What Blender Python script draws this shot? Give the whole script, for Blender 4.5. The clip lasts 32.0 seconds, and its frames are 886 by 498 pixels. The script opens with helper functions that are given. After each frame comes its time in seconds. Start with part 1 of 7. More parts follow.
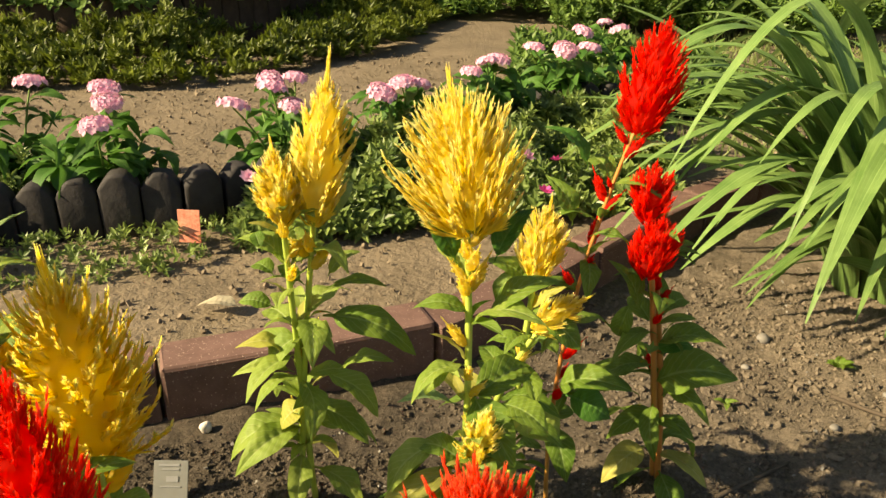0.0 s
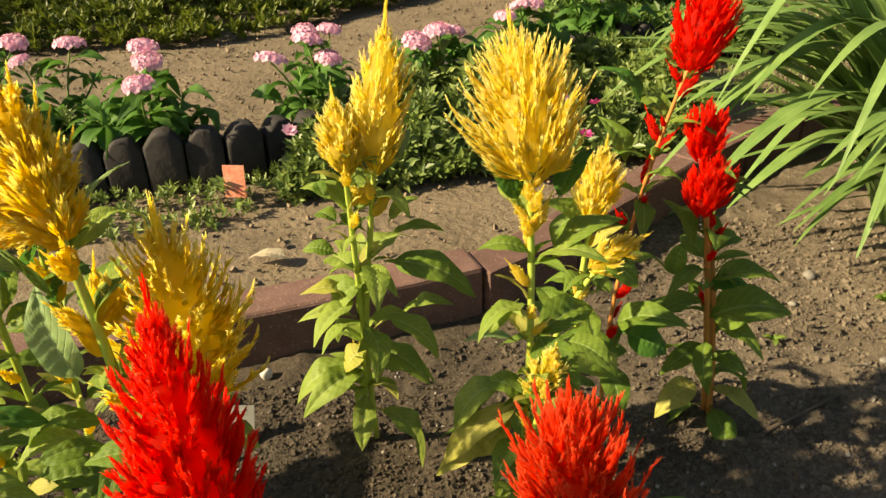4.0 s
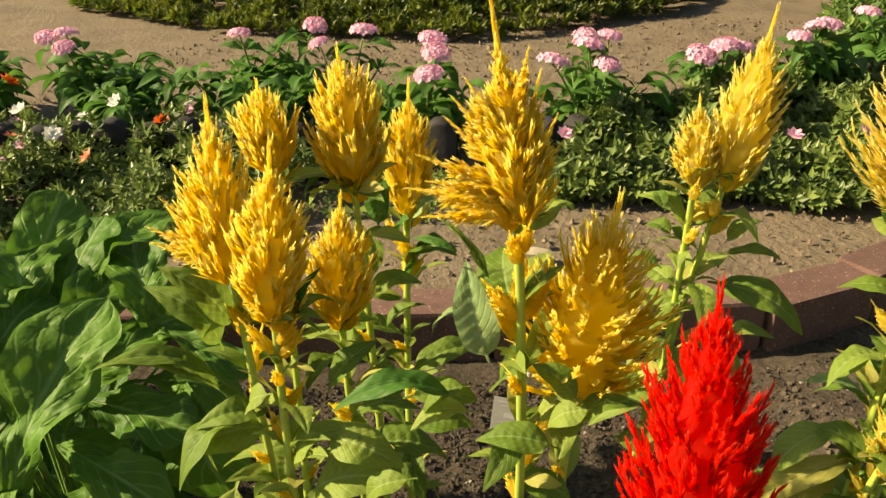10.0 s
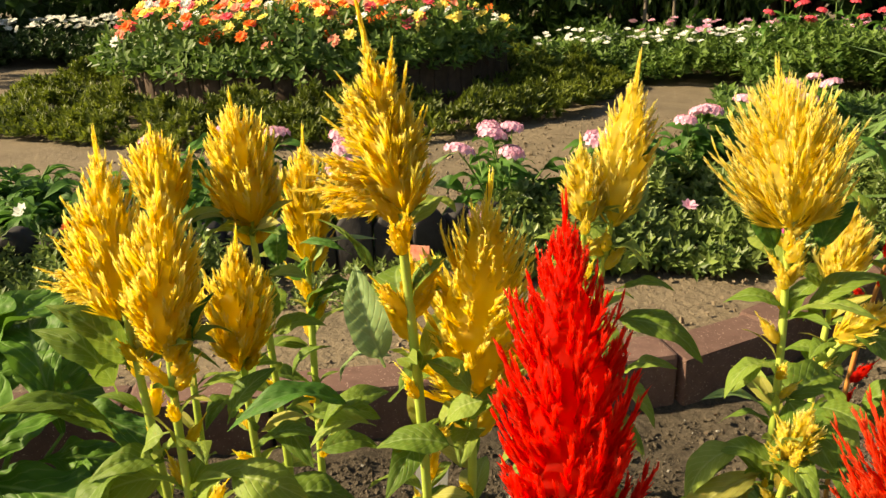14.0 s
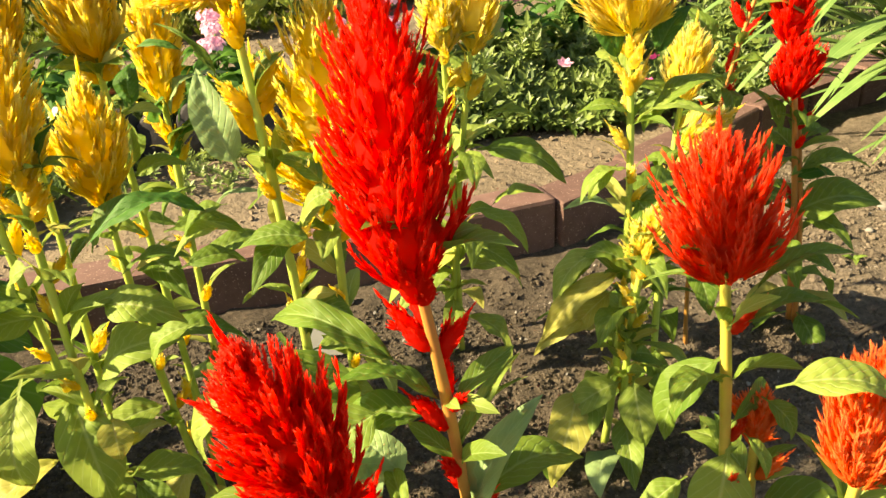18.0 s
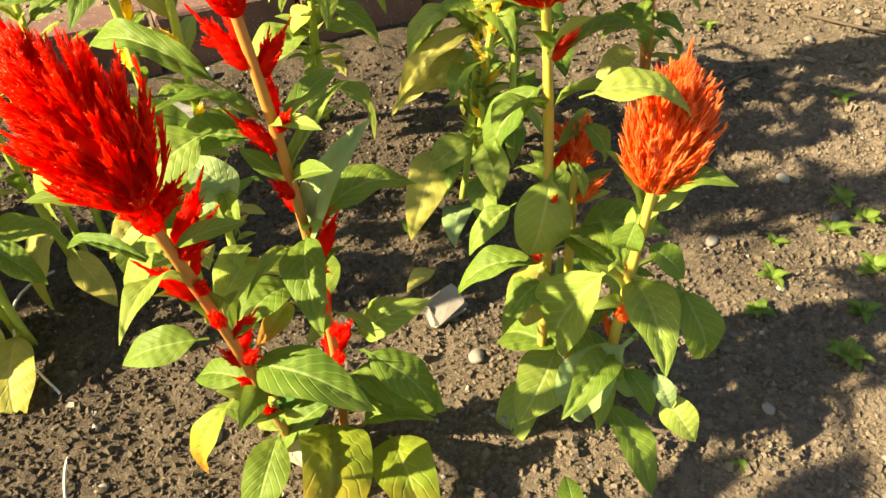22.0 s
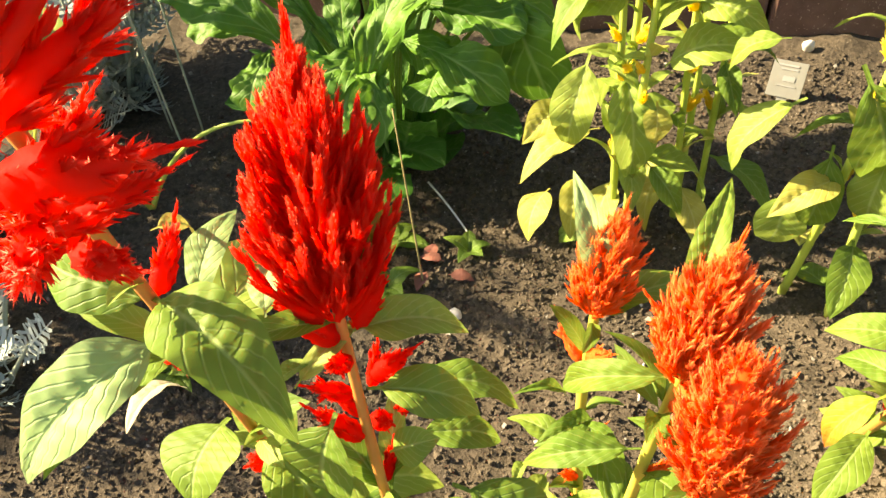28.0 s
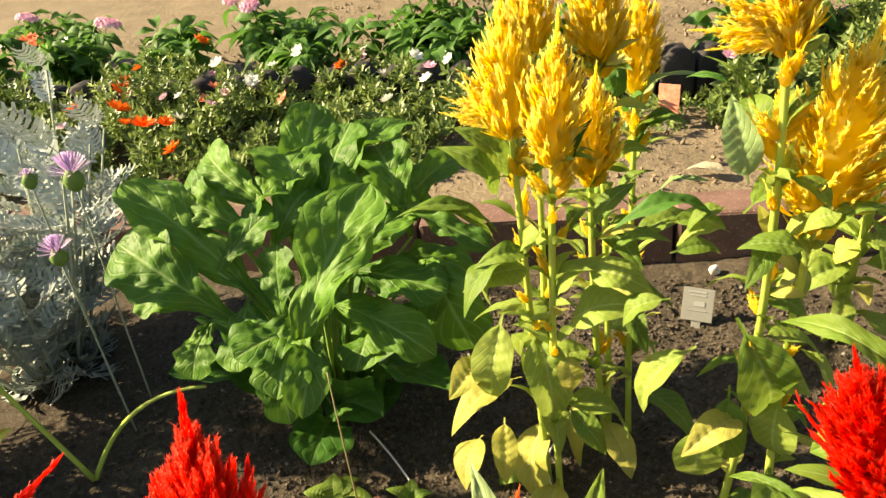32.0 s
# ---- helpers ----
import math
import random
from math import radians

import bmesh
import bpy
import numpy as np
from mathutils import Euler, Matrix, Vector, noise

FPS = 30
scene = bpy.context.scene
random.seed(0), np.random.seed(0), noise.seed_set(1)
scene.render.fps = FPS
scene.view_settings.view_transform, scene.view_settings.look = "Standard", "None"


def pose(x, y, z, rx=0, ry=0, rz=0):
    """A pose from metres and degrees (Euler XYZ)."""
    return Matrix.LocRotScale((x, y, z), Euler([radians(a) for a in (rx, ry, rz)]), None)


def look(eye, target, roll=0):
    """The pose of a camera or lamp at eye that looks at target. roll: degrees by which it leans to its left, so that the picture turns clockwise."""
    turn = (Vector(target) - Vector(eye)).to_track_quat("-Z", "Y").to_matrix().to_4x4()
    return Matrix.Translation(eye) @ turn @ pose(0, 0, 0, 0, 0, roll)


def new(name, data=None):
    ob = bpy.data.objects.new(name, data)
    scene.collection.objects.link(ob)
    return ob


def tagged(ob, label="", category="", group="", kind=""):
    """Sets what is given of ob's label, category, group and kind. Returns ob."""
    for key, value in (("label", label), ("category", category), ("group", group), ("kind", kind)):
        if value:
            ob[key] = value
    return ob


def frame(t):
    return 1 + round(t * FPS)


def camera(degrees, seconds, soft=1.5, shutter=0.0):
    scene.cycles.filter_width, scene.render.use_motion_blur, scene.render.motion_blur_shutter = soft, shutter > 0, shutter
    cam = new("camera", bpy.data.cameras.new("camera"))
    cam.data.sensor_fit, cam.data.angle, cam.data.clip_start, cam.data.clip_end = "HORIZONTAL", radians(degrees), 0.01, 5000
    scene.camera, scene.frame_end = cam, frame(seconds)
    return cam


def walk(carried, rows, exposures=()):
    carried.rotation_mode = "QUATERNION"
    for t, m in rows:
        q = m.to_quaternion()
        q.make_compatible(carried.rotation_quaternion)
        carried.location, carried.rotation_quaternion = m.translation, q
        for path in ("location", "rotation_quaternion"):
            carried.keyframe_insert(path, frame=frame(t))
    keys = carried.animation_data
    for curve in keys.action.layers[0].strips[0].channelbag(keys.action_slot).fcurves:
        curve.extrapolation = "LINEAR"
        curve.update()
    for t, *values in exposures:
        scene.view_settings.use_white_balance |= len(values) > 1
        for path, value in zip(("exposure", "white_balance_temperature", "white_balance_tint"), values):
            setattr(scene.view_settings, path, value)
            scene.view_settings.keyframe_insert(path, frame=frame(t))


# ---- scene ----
cam = camera(59.4, 32.0)
PATH = [
    (0, (0.168, 0.138, 0.778), (-0.001, 1.945, -0.062), 1.0),
    (0.5, (0.164, 0.132, 0.776), (0.005, 1.953, -0.036), 0.8),
    (1, (0.165, 0.127, 0.776), (0.003, 1.953, -0.023), -0.1),
    (1.5, (0.163, 0.129, 0.781), (-0.002, 1.952, -0.025), -1.0),
    (2, (0.151, 0.139, 0.81), (-0.017, 1.939, -0.045), -1.8),
    (2.5, (0.151, 0.132, 0.802), (-0.041, 1.911, -0.091), -2.8),
    (3, (0.138, 0.124, 0.786), (-0.073, 1.885, -0.138), -2.3),
    (3.5, (0.134, 0.119, 0.776), (-0.085, 1.863, -0.176), -2.1),
    (5.5, (0.113, 0.104, 0.792), (-0.198, 1.844, -0.143), -0.3),
    (6, (0.08, 0.114, 0.777), (-0.265, 1.852, -0.151), -0.6),
    (6.5, (0.08, 0.11, 0.776), (-0.315, 1.835, -0.154), -1.4),
    (7, (0.059, 0.105, 0.78), (-0.372, 1.821, -0.152), -1.0),
    (7.5, (0.051, 0.104, 0.782), (-0.451, 1.801, -0.15), -1.2),
    (8, (0.042, 0.102, 0.782), (-0.482, 1.792, -0.15), -1.0),
    (8.5, (0.027, 0.097, 0.778), (-0.511, 1.786, -0.147), -0.4),
    (9, (0.012, 0.091, 0.779), (-0.586, 1.759, -0.148), -0.7),
    (9.5, (0.004, 0.088, 0.776), (-0.66, 1.731, -0.151), -1.0),
    (10, (-0.017, 0.084, 0.776), (-0.724, 1.708, -0.155), -0.8),
    (10.5, (-0.023, 0.065, 0.77), (-0.776, 1.681, -0.137), -1.4),
    (11, (-0.021, 0.059, 0.756), (-0.783, 1.681, -0.132), -2.0),
    (11.5, (-0.017, 0.059, 0.746), (-0.757, 1.719, -0.09), -2.0),
    (12, (-0.009, 0.066, 0.737), (-0.677, 1.779, -0.048), -1.3),
    (12.5, (-0.005, 0.07, 0.735), (-0.623, 1.817, -0.016), -0.4),
    (13, (-0.002, 0.061, 0.735), (-0.586, 1.844, 0.043), -0.5),
    (13.5, (0.008, 0.056, 0.724), (-0.575, 1.849, 0.056), -1.3),
    (14, (0.024, 0.05, 0.71), (-0.547, 1.85, 0.053), -2.0),
    (14.5, (0.028, 0.042, 0.699), (-0.504, 1.855, 0.042), -2.1),
    (16.5, (0.045, 0.033, 0.647), (-0.364, 1.865, -0.043), -4.5),
    (17, (0.05, 0.021, 0.643), (-0.329, 1.817, -0.151), -4.7),
    (17.5, (0.06, 0.015, 0.644), (-0.285, 1.79, -0.211), -4.4),
    (18, (0.07, 0.009, 0.645), (-0.254, 1.766, -0.253), -4.2),
    (18.5, (0.083, 0.008, 0.648), (-0.204, 1.745, -0.3), -4.7),
    (19, (0.095, 0.004, 0.644), (-0.137, 1.724, -0.349), -5.1),
    (19.5, (0.118, 0.004, 0.643), (-0.066, 1.7, -0.402), -6.0),
    (20, (0.138, 0.008, 0.639), (0.047, 1.671, -0.469), -6.5),
    (20.5, (0.15, 0.006, 0.626), (0.119, 1.586, -0.6), -7.0),
    (21, (0.15, 0.006, 0.631), (0.139, 1.543, -0.648), -6.2),
    (21.5, (0.128, -0.009, 0.624), (0.143, 1.512, -0.674), -2.3),
    (22, (0.111, -0.027, 0.615), (0.069, 1.463, -0.719), -0.9),
    (22.5, (0.095, -0.036, 0.611), (-0.022, 1.416, -0.759), -0.8),
    (23, (0.081, -0.048, 0.604), (-0.116, 1.382, -0.78), -0.6),
    (23.5, (0.068, -0.053, 0.604), (-0.142, 1.318, -0.837), -0.4),
    (24, (0.043, -0.058, 0.599), (-0.246, 1.249, -0.888), -0.0),
    (24.5, (0.022, -0.059, 0.6), (-0.34, 1.196, -0.915), -0.8),
    (25, (-0.004, -0.064, 0.6), (-0.463, 1.161, -0.913), -1.2),
    (25.5, (-0.027, -0.068, 0.601), (-0.562, 1.124, -0.913), -2.0),
    (27.5, (-0.09, -0.138, 0.653), (-0.907, 0.958, -0.806), -5.7),
    (28, (-0.108, -0.138, 0.676), (-1.005, 0.977, -0.721), -5.8),
    (28.5, (-0.116, -0.136, 0.696), (-1.134, 1.001, -0.596), -7.4),
    (29, (-0.126, -0.138, 0.709), (-1.207, 1.035, -0.497), -7.6),
    (29.5, (-0.14, -0.153, 0.717), (-1.279, 0.99, -0.465), -8.8),
    (30, (-0.152, -0.156, 0.734), (-1.354, 0.984, -0.387), -7.8),
    (30.5, (-0.132, -0.15, 0.742), (-1.398, 0.977, -0.319), -9.9),
    (31, (-0.11, -0.134, 0.76), (-1.303, 1.141, -0.216), -8.3),
    (31.5, (-0.084, -0.122, 0.762), (-1.132, 1.272, -0.218), -6.9),
    (32, (-0.064, -0.12, 0.754), (-1.023, 1.329, -0.236), -6.9),
]
EXPOSURES = [(t, e, 8300, 10) for t, e in ((0, 1.3), (3, 1.2), (6, 1.22), (10, 1.15), (14, 1.2), (17, 1.75), (19, 1.95), (21, 2.0), (25.5, 2.05), (28, 2.4), (30, 2.5), (31, 2.15), (32, 1.85))]
walk(cam, [(t, look(eye, target, roll)) for t, eye, target, roll in PATH], EXPOSURES)

# ---- world, sun ----
SUN_FROM = Vector((-0.79, -0.30, 0.53)).normalized()
world = bpy.data.worlds.new("world")
scene.world = world
world.use_nodes = True
sky = world.node_tree.nodes.new("ShaderNodeTexSky")
sky.sky_type = "NISHITA"
sky.sun_disc = False
sky.sun_elevation = math.asin(SUN_FROM.z)
sky.sun_rotation = math.atan2(SUN_FROM.x, SUN_FROM.y)
world.node_tree.links.new(sky.outputs[0], world.node_tree.nodes["Background"].inputs[0])
world.node_tree.nodes["Background"].inputs[1].default_value = 0.062
sun = new("sun", bpy.data.lights.new("sun", "SUN"))
sun.data.energy, sun.data.angle, sun.data.color = 4.8, radians(1.0), (1.0, 0.90, 0.68)
sun.matrix_world = look(SUN_FROM * 20, (0, 0, 0))


# ---- node helpers and materials ----
class Net:
    """A small wrapper to write node trees in few lines."""

    def __init__(self, name):
        self.m = bpy.data.materials.new(name)
        self.m.use_nodes = True
        self.t = self.m.node_tree
        self.t.nodes.clear()

    def n(self, kind, ins=(), **props):
        node = self.t.nodes.new("ShaderNode" + kind)
        for k, v in props.items():
            if k == "op":
                node.operation = v
            elif k == "mode":
                node.blend_type = v
            elif k == "dtype":
                node.data_type = v
        for key, v in dict(ins).items():
            sock = node.inputs[key]
            if isinstance(v, bpy.types.NodeSocket):
                self.t.links.new(v, sock)
            elif isinstance(v, (tuple, list)) and len(v) == 3 and sock.type == "RGBA":
                sock.default_value = (*v, 1)
            else:
                sock.default_value = v
        return node

    def math(self, op, a, b=0.0, c=0.0):
        return self.n("Math", {0: a, 1: b, 2: c}, op=op).outputs[0]

    def mix(self, f, a, b, mode="MIX"):
        return self.n("Mix", {0: f, 6: a, 7: b}, dtype="RGBA", mode=mode).outputs[2]

    def noise(self, scale, detail=3.0, rough=0.55, vec=None):
        ins = {"Scale": scale, "Detail": detail, "Roughness": rough}
        if vec is not None:
            ins["Vector"] = vec
        return self.n("TexNoise", ins).outputs["Fac"]

    def step(self, v, lo, hi, a=0.0, b=1.0):
        return self.n("MapRange", {0: v, 1: lo, 2: hi, 3: a, 4: b}).outputs[0]

    def done(self, shader):
        out = self.t.nodes.new("ShaderNodeOutputMaterial")
        self.t.links.new(shader, out.inputs[0])
        return self.m

    def bsdf(self, color, rough=0.6, bump=None, strength=0.3, dist=0.002, spec=0.4, metal=0.0):
        ins = {"Base Color": color, "Roughness": rough, "Specular IOR Level": spec, "Metallic": metal}
        if bump is not None:
            ins["Normal"] = self.n("Bump", {"Height": bump, "Strength": strength, "Distance": dist}).outputs[0]
        return self.n("BsdfPrincipled", ins).outputs[0]


def leaf_mat(name, dark, light, vein, end=None, thin=0.40, rough=0.55, ribs=9.0, deep=0.4, cells=0.0):
    """Two-sided leaf: veins from the blade's own coordinates, grain, blotches; end: colour of a withering tip."""
    k = Net(name)
    uv = k.n("TexCoord").outputs["UV"]
    sep = k.n("SeparateXYZ", {0: uv})
    across = k.math("MULTIPLY", k.math("ABSOLUTE", k.math("SUBTRACT", sep.outputs[0], 0.5)), 2.0)
    along = sep.outputs[1]
    pos = k.n("NewGeometry").outputs["Position"]
    sway = k.math("MULTIPLY", k.math("SUBTRACT", k.noise(60.0, 2.0, 0.5, pos), 0.5), 0.14)
    run = k.math("ADD", sway, k.math("SUBTRACT", k.math("MULTIPLY", along, ribs), k.math("MULTIPLY", across, 2.6)))
    rib = k.math("MULTIPLY", k.step(k.math("PINGPONG", run, 0.5), 0.0, 0.13, 1.0, 0.0), k.step(across, 0.75, 1.0, 1.0, 0.2))
    mid = k.step(across, 0.02, 0.09, 1.0, 0.0)
    veins = k.math("MAXIMUM", k.math("MULTIPLY", rib, 0.62), mid)
    grain = k.noise(90.0, 3.0, 0.6, pos)
    blotch = k.noise(18.0, 2.0, 0.5, pos)
    rnd = k.n("ObjectInfo").outputs["Random"]
    tone = k.math("ADD", k.math("MULTIPLY", k.step(blotch, 0.3, 0.7), 0.55), k.math("MULTIPLY", rnd, 0.45))
    col = k.mix(tone, dark, light)
    col = k.mix(k.math("MULTIPLY", grain, 0.35), col, tuple(c * 0.55 for c in dark))
    col = k.mix(k.math("MULTIPLY", veins, 0.45), col, vein)
    if end:
        fade = k.step(k.math("ADD", along, k.math("MULTIPLY", k.math("SUBTRACT", blotch, 0.5), 0.5)), 0.55, 1.05)
        col = k.mix(fade, col, end)
    height = k.math("SUBTRACT", k.math("MULTIPLY", grain, 0.25), k.math("MULTIPLY", veins, 1.0))
    if cells:
        height = k.math("ADD", height, k.math("MULTIPLY", k.noise(cells, 2.0, 0.45, pos), 3.0))
    skin = k.bsdf(col, rough, height, deep, 0.0016, 0.25)
    thru = k.n("BsdfTranslucent", {0: k.mix(0.5, col, light, "MIX")}).outputs[0]
    return k.done(k.n("MixShader", {0: thin, 1: skin, 2: thru}).outputs[0])


def plume_mat(name, deep, mid, tip, thin=0.88, pale=0.7):
    """Plume: each branchlet has its own tone and grows paler towards its end."""
    k = Net(name)
    sep = k.n("SeparateXYZ", {0: k.n("TexCoord").outputs["UV"]})
    pos = k.n("NewGeometry").outputs["Position"]
    blotch = k.noise(70.0, 3.0, 0.6, pos)
    col = k.mix(k.math("ADD", k.math("MULTIPLY", sep.outputs[0], 0.6), k.math("MULTIPLY", k.step(blotch, 0.35, 0.65), 0.4)), deep, mid)
    ends = k.math("MULTIPLY", k.step(k.math("ADD", sep.outputs[1], k.math("MULTIPLY", k.math("SUBTRACT", blotch, 0.5), 0.6)), 0.62, 1.05), pale)
    col = k.mix(ends, col, tip)
    fine = k.noise(1100.0, 2.0, 0.7, pos)
    skin = k.bsdf(col, 0.6, fine, 0.5, 0.0006, 0.25)
    thru = k.n("BsdfTranslucent", {0: col}).outputs[0]
    return k.done(k.n("MixShader", {0: thin, 1: skin, 2: thru}).outputs[0])


def plain_leaf(name, dark, light, thin=0.35, rough=0.5, pale=None):
    """Small leaves far off: tone by leaf and by clump."""
    k = Net(name)
    geo = k.n("NewGeometry")
    tone = k.math("ADD", k.math("MULTIPLY", geo.outputs["Random Per Island"], 0.6), k.math("MULTIPLY", k.step(k.noise(2.2, 3.0, 0.6, geo.outputs["Position"]), 0.3, 0.7), 0.4))
    col = k.mix(tone, dark, light)
    if pale:
        col = k.mix(k.step(geo.outputs["Random Per Island"], 0.9, 0.93), col, pale)
    skin = k.bsdf(col, rough, k.noise(140.0, 2.0, 0.5, geo.outputs["Position"]), 0.2, 0.001)
    thru = k.n("BsdfTranslucent", {0: col}).outputs[0]
    return k.done(k.n("MixShader", {0: thin, 1: skin, 2: thru}).outputs[0])


def rough_mat(name, a, b, scale=30.0, rough=0.85, bump=0.4, dist=0.004, fleck=None, rand=0.0, spec=0.25):
    """Stone, soil, bark, clay: two colours at two scales, with relief."""
    k = Net(name)
    pos = k.n("NewGeometry").outputs["Position"]
    big = k.step(k.noise(scale * 0.12, 3.0, 0.6, pos), 0.3, 0.7)
    small = k.noise(scale, 5.0, 0.65, pos)
    col = k.mix(k.math("ADD", k.math("MULTIPLY", big, 0.5), k.math("MULTIPLY", k.step(small, 0.3, 0.7), 0.5)), a, b)
    if rand:
        col = k.mix(k.math("MULTIPLY", k.n("ObjectInfo").outputs["Random"], rand), col, tuple(c * 0.45 for c in a))
    if fleck:
        col = k.mix(k.step(k.noise(scale * 7, 1.0, 0.5, pos), 0.68, 0.74), col, fleck)
    return k.done(k.bsdf(col, rough, small, bump, dist, spec))


def petal_mat(name, a, b, thin=0.3, rough=0.6):
    k = Net(name)
    geo = k.n("NewGeometry")
    col = k.mix(geo.outputs["Random Per Island"], a, b)
    skin = k.bsdf(col, rough, None, spec=0.2)
    return k.done(k.n("MixShader", {0: thin, 1: skin, 2: k.n("BsdfTranslucent", {0: col}).outputs[0]}).outputs[0])


LEAF_GREEN = leaf_mat("leaf_mid_green", (0.083, 0.178, 0.022), (0.230, 0.327, 0.051), (0.38, 0.50, 0.20))
LEAF_LIME = leaf_mat("leaf_lime_green", (0.175, 0.285, 0.042), (0.362, 0.450, 0.098), (0.50, 0.58, 0.27))
LEAF_YELLOW = leaf_mat("leaf_yellowing", (0.360, 0.370, 0.060), (0.540, 0.510, 0.140), (0.62, 0.62, 0.30))
LEAF_DARK = leaf_mat("leaf_dark_green", (0.035, 0.130, 0.018), (0.090, 0.230, 0.036), (0.17, 0.31, 0.10))
LEAF_RUST = leaf_mat("leaf_rust_tipped", (0.200, 0.310, 0.030), (0.380, 0.440, 0.060), (0.42, 0.46, 0.15), end=(0.55, 0.14, 0.03))
LEAF_PALE = leaf_mat("leaf_pale_underside", (0.220, 0.350, 0.130), (0.330, 0.460, 0.200), (0.40, 0.52, 0.28), thin=0.35)
LEAF_CHARD = leaf_mat("leaf_puckered_green", (0.036, 0.120, 0.014), (0.145, 0.300, 0.034), (0.30, 0.44, 0.16), rough=0.55, ribs=7.0, deep=0.6, thin=0.30, cells=60.0)
LEAF_STRAP = leaf_mat("leaf_strap_green", (0.080, 0.170, 0.038), (0.245, 0.370, 0.115), (0.30, 0.43, 0.15), rough=0.42, ribs=0.0, deep=0.3, thin=0.25)
LEAF_DRY = leaf_mat("leaf_dry_pale", (0.48, 0.42, 0.28), (0.68, 0.62, 0.48), (0.66, 0.56, 0.40), thin=0.3)
STEM_LIME = rough_mat("stem_lime", (0.30, 0.42, 0.06), (0.44, 0.52, 0.11), 60, 0.5, 0.3, 0.001)
STEM_RED = rough_mat("stem_orange_red", (0.36, 0.20, 0.045), (0.58, 0.20, 0.06), 60, 0.5, 0.3, 0.001)
STEM_ORANGE = rough_mat("stem_amber", (0.40, 0.40, 0.06), (0.54, 0.36, 0.08), 60, 0.5, 0.3, 0.001)
PLUME_YELLOW = plume_mat("plume_yellow", (0.985, 0.82, 0.15), (0.99, 0.88, 0.24), (0.99, 0.95, 0.58))
PLUME_LEMON = plume_mat("plume_lemon", (0.985, 0.855, 0.22), (0.99, 0.91, 0.34), (0.99, 0.96, 0.74))
PLUME_RED = plume_mat("plume_red", (0.95, 0.045, 0.030), (0.97, 0.075, 0.05), (0.975, 0.20, 0.13), pale=0.6)
PLUME_CORAL = plume_mat("plume_coral_red", (0.955, 0.075, 0.055), (0.965, 0.125, 0.09), (0.97, 0.24, 0.18))
PLUME_SCARLET = plume_mat("plume_scarlet", (0.965, 0.13, 0.05), (0.975, 0.20, 0.08), (0.98, 0.38, 0.22))
PLUME_ORANGE = plume_mat("plume_orange", (0.985, 0.19, 0.035), (0.99, 0.26, 0.06), (0.99, 0.46, 0.20), thin=0.6)


# ---- mesh helpers ----
def mesh_of(name, verts, faces, uvs=None, smooth=True):
    """A mesh from arrays; faces all have the same number of corners; uvs: one pair a vertex."""
    verts, faces = np.asarray(verts, np.float32), np.asarray(faces, np.int32)
    me = bpy.data.meshes.new(name)
    me.vertices.add(len(verts))
    me.vertices.foreach_set("co", verts.ravel())
    k = faces.shape[1]
    me.loops.add(faces.size)
    me.loops.foreach_set("vertex_index", faces.ravel())
    me.polygons.add(len(faces))
    me.polygons.foreach_set("loop_start", np.arange(0, faces.size, k, dtype=np.int32))
    me.polygons.foreach_set("loop_total", np.full(len(faces), k, np.int32))
    me.polygons.foreach_set("use_smooth", np.full(len(faces), smooth))
    if uvs is not None:
        layer = me.uv_layers.new(name="blade")
        layer.data.foreach_set("uv", np.asarray(uvs, np.float32)[faces.ravel()].ravel())
    me.update()
    return me


def spread(tv, tf, mats, uv=None):
    """Arrays of the template (tv, tf) repeated by each 3 x 4 matrix."""
    mats = np.asarray(mats, float)
    n = len(tv)
    verts = np.einsum("mij,nj->mni", mats[:, :, :3], tv) + mats[:, None, :, 3]
    faces = np.asarray(tf)[None] + (np.arange(len(mats)) * n)[:, None, None]
    uvs = None if uv is None else np.tile(uv, (len(mats), 1))
    return verts.reshape(-1, 3), faces.reshape(-1, np.asarray(tf).shape[1]), uvs


def join(*some):
    """Joins arrays of (verts, faces)."""
    vs, fs, n = [], [], 0
    for v, f in some:
        vs.append(np.asarray(v, float)), fs.append(np.asarray(f) + n)
        n += len(v)
    return np.concatenate(vs), np.concatenate(fs)


def unit(a):
    return a / np.maximum(np.linalg.norm(a, axis=-1, keepdims=True), 1e-9)


def frames(pos, along, up, sx, sy, sz):
    """3 x 4 matrices: y along, z near up, x across; scales a row each."""
    pos, along, up = (np.broadcast_to(np.asarray(a, float), np.shape(pos)) for a in (pos, along, up))
    y = unit(along)
    x = unit(np.cross(y, up))
    z = np.cross(x, y)
    sx, sy, sz = (np.broadcast_to(np.asarray(s, float), len(pos))[:, None] for s in (sx, sy, sz))
    return np.stack([x * sx, y * sy, z * sz, pos], -1)


def thing(name, at, label, category, group=""):
    ob = new(name)
    ob.location = at
    ob.empty_display_size = 0.05
    return tagged(ob, label, category, group)


def part(name, me, material, parent=None, label="", m=None):
    ob = new(name, me)
    if me.materials:
        if me.materials[0] != material:
            ob.material_slots[0].link = "OBJECT"
            ob.material_slots[0].material = material
    else:
        me.materials.append(material)
    if parent is not None:
        ob.parent = parent
    if m is not None:
        ob.matrix_basis = m
    if label:
        tagged(ob, label)
    return ob


def bez(a, b, c, n):
    t = np.linspace(0, 1, n)[:, None]
    return (1 - t) ** 2 * np.asarray(a, float) + 2 * t * (1 - t) * np.asarray(b, float) + t * t * np.asarray(c, float)


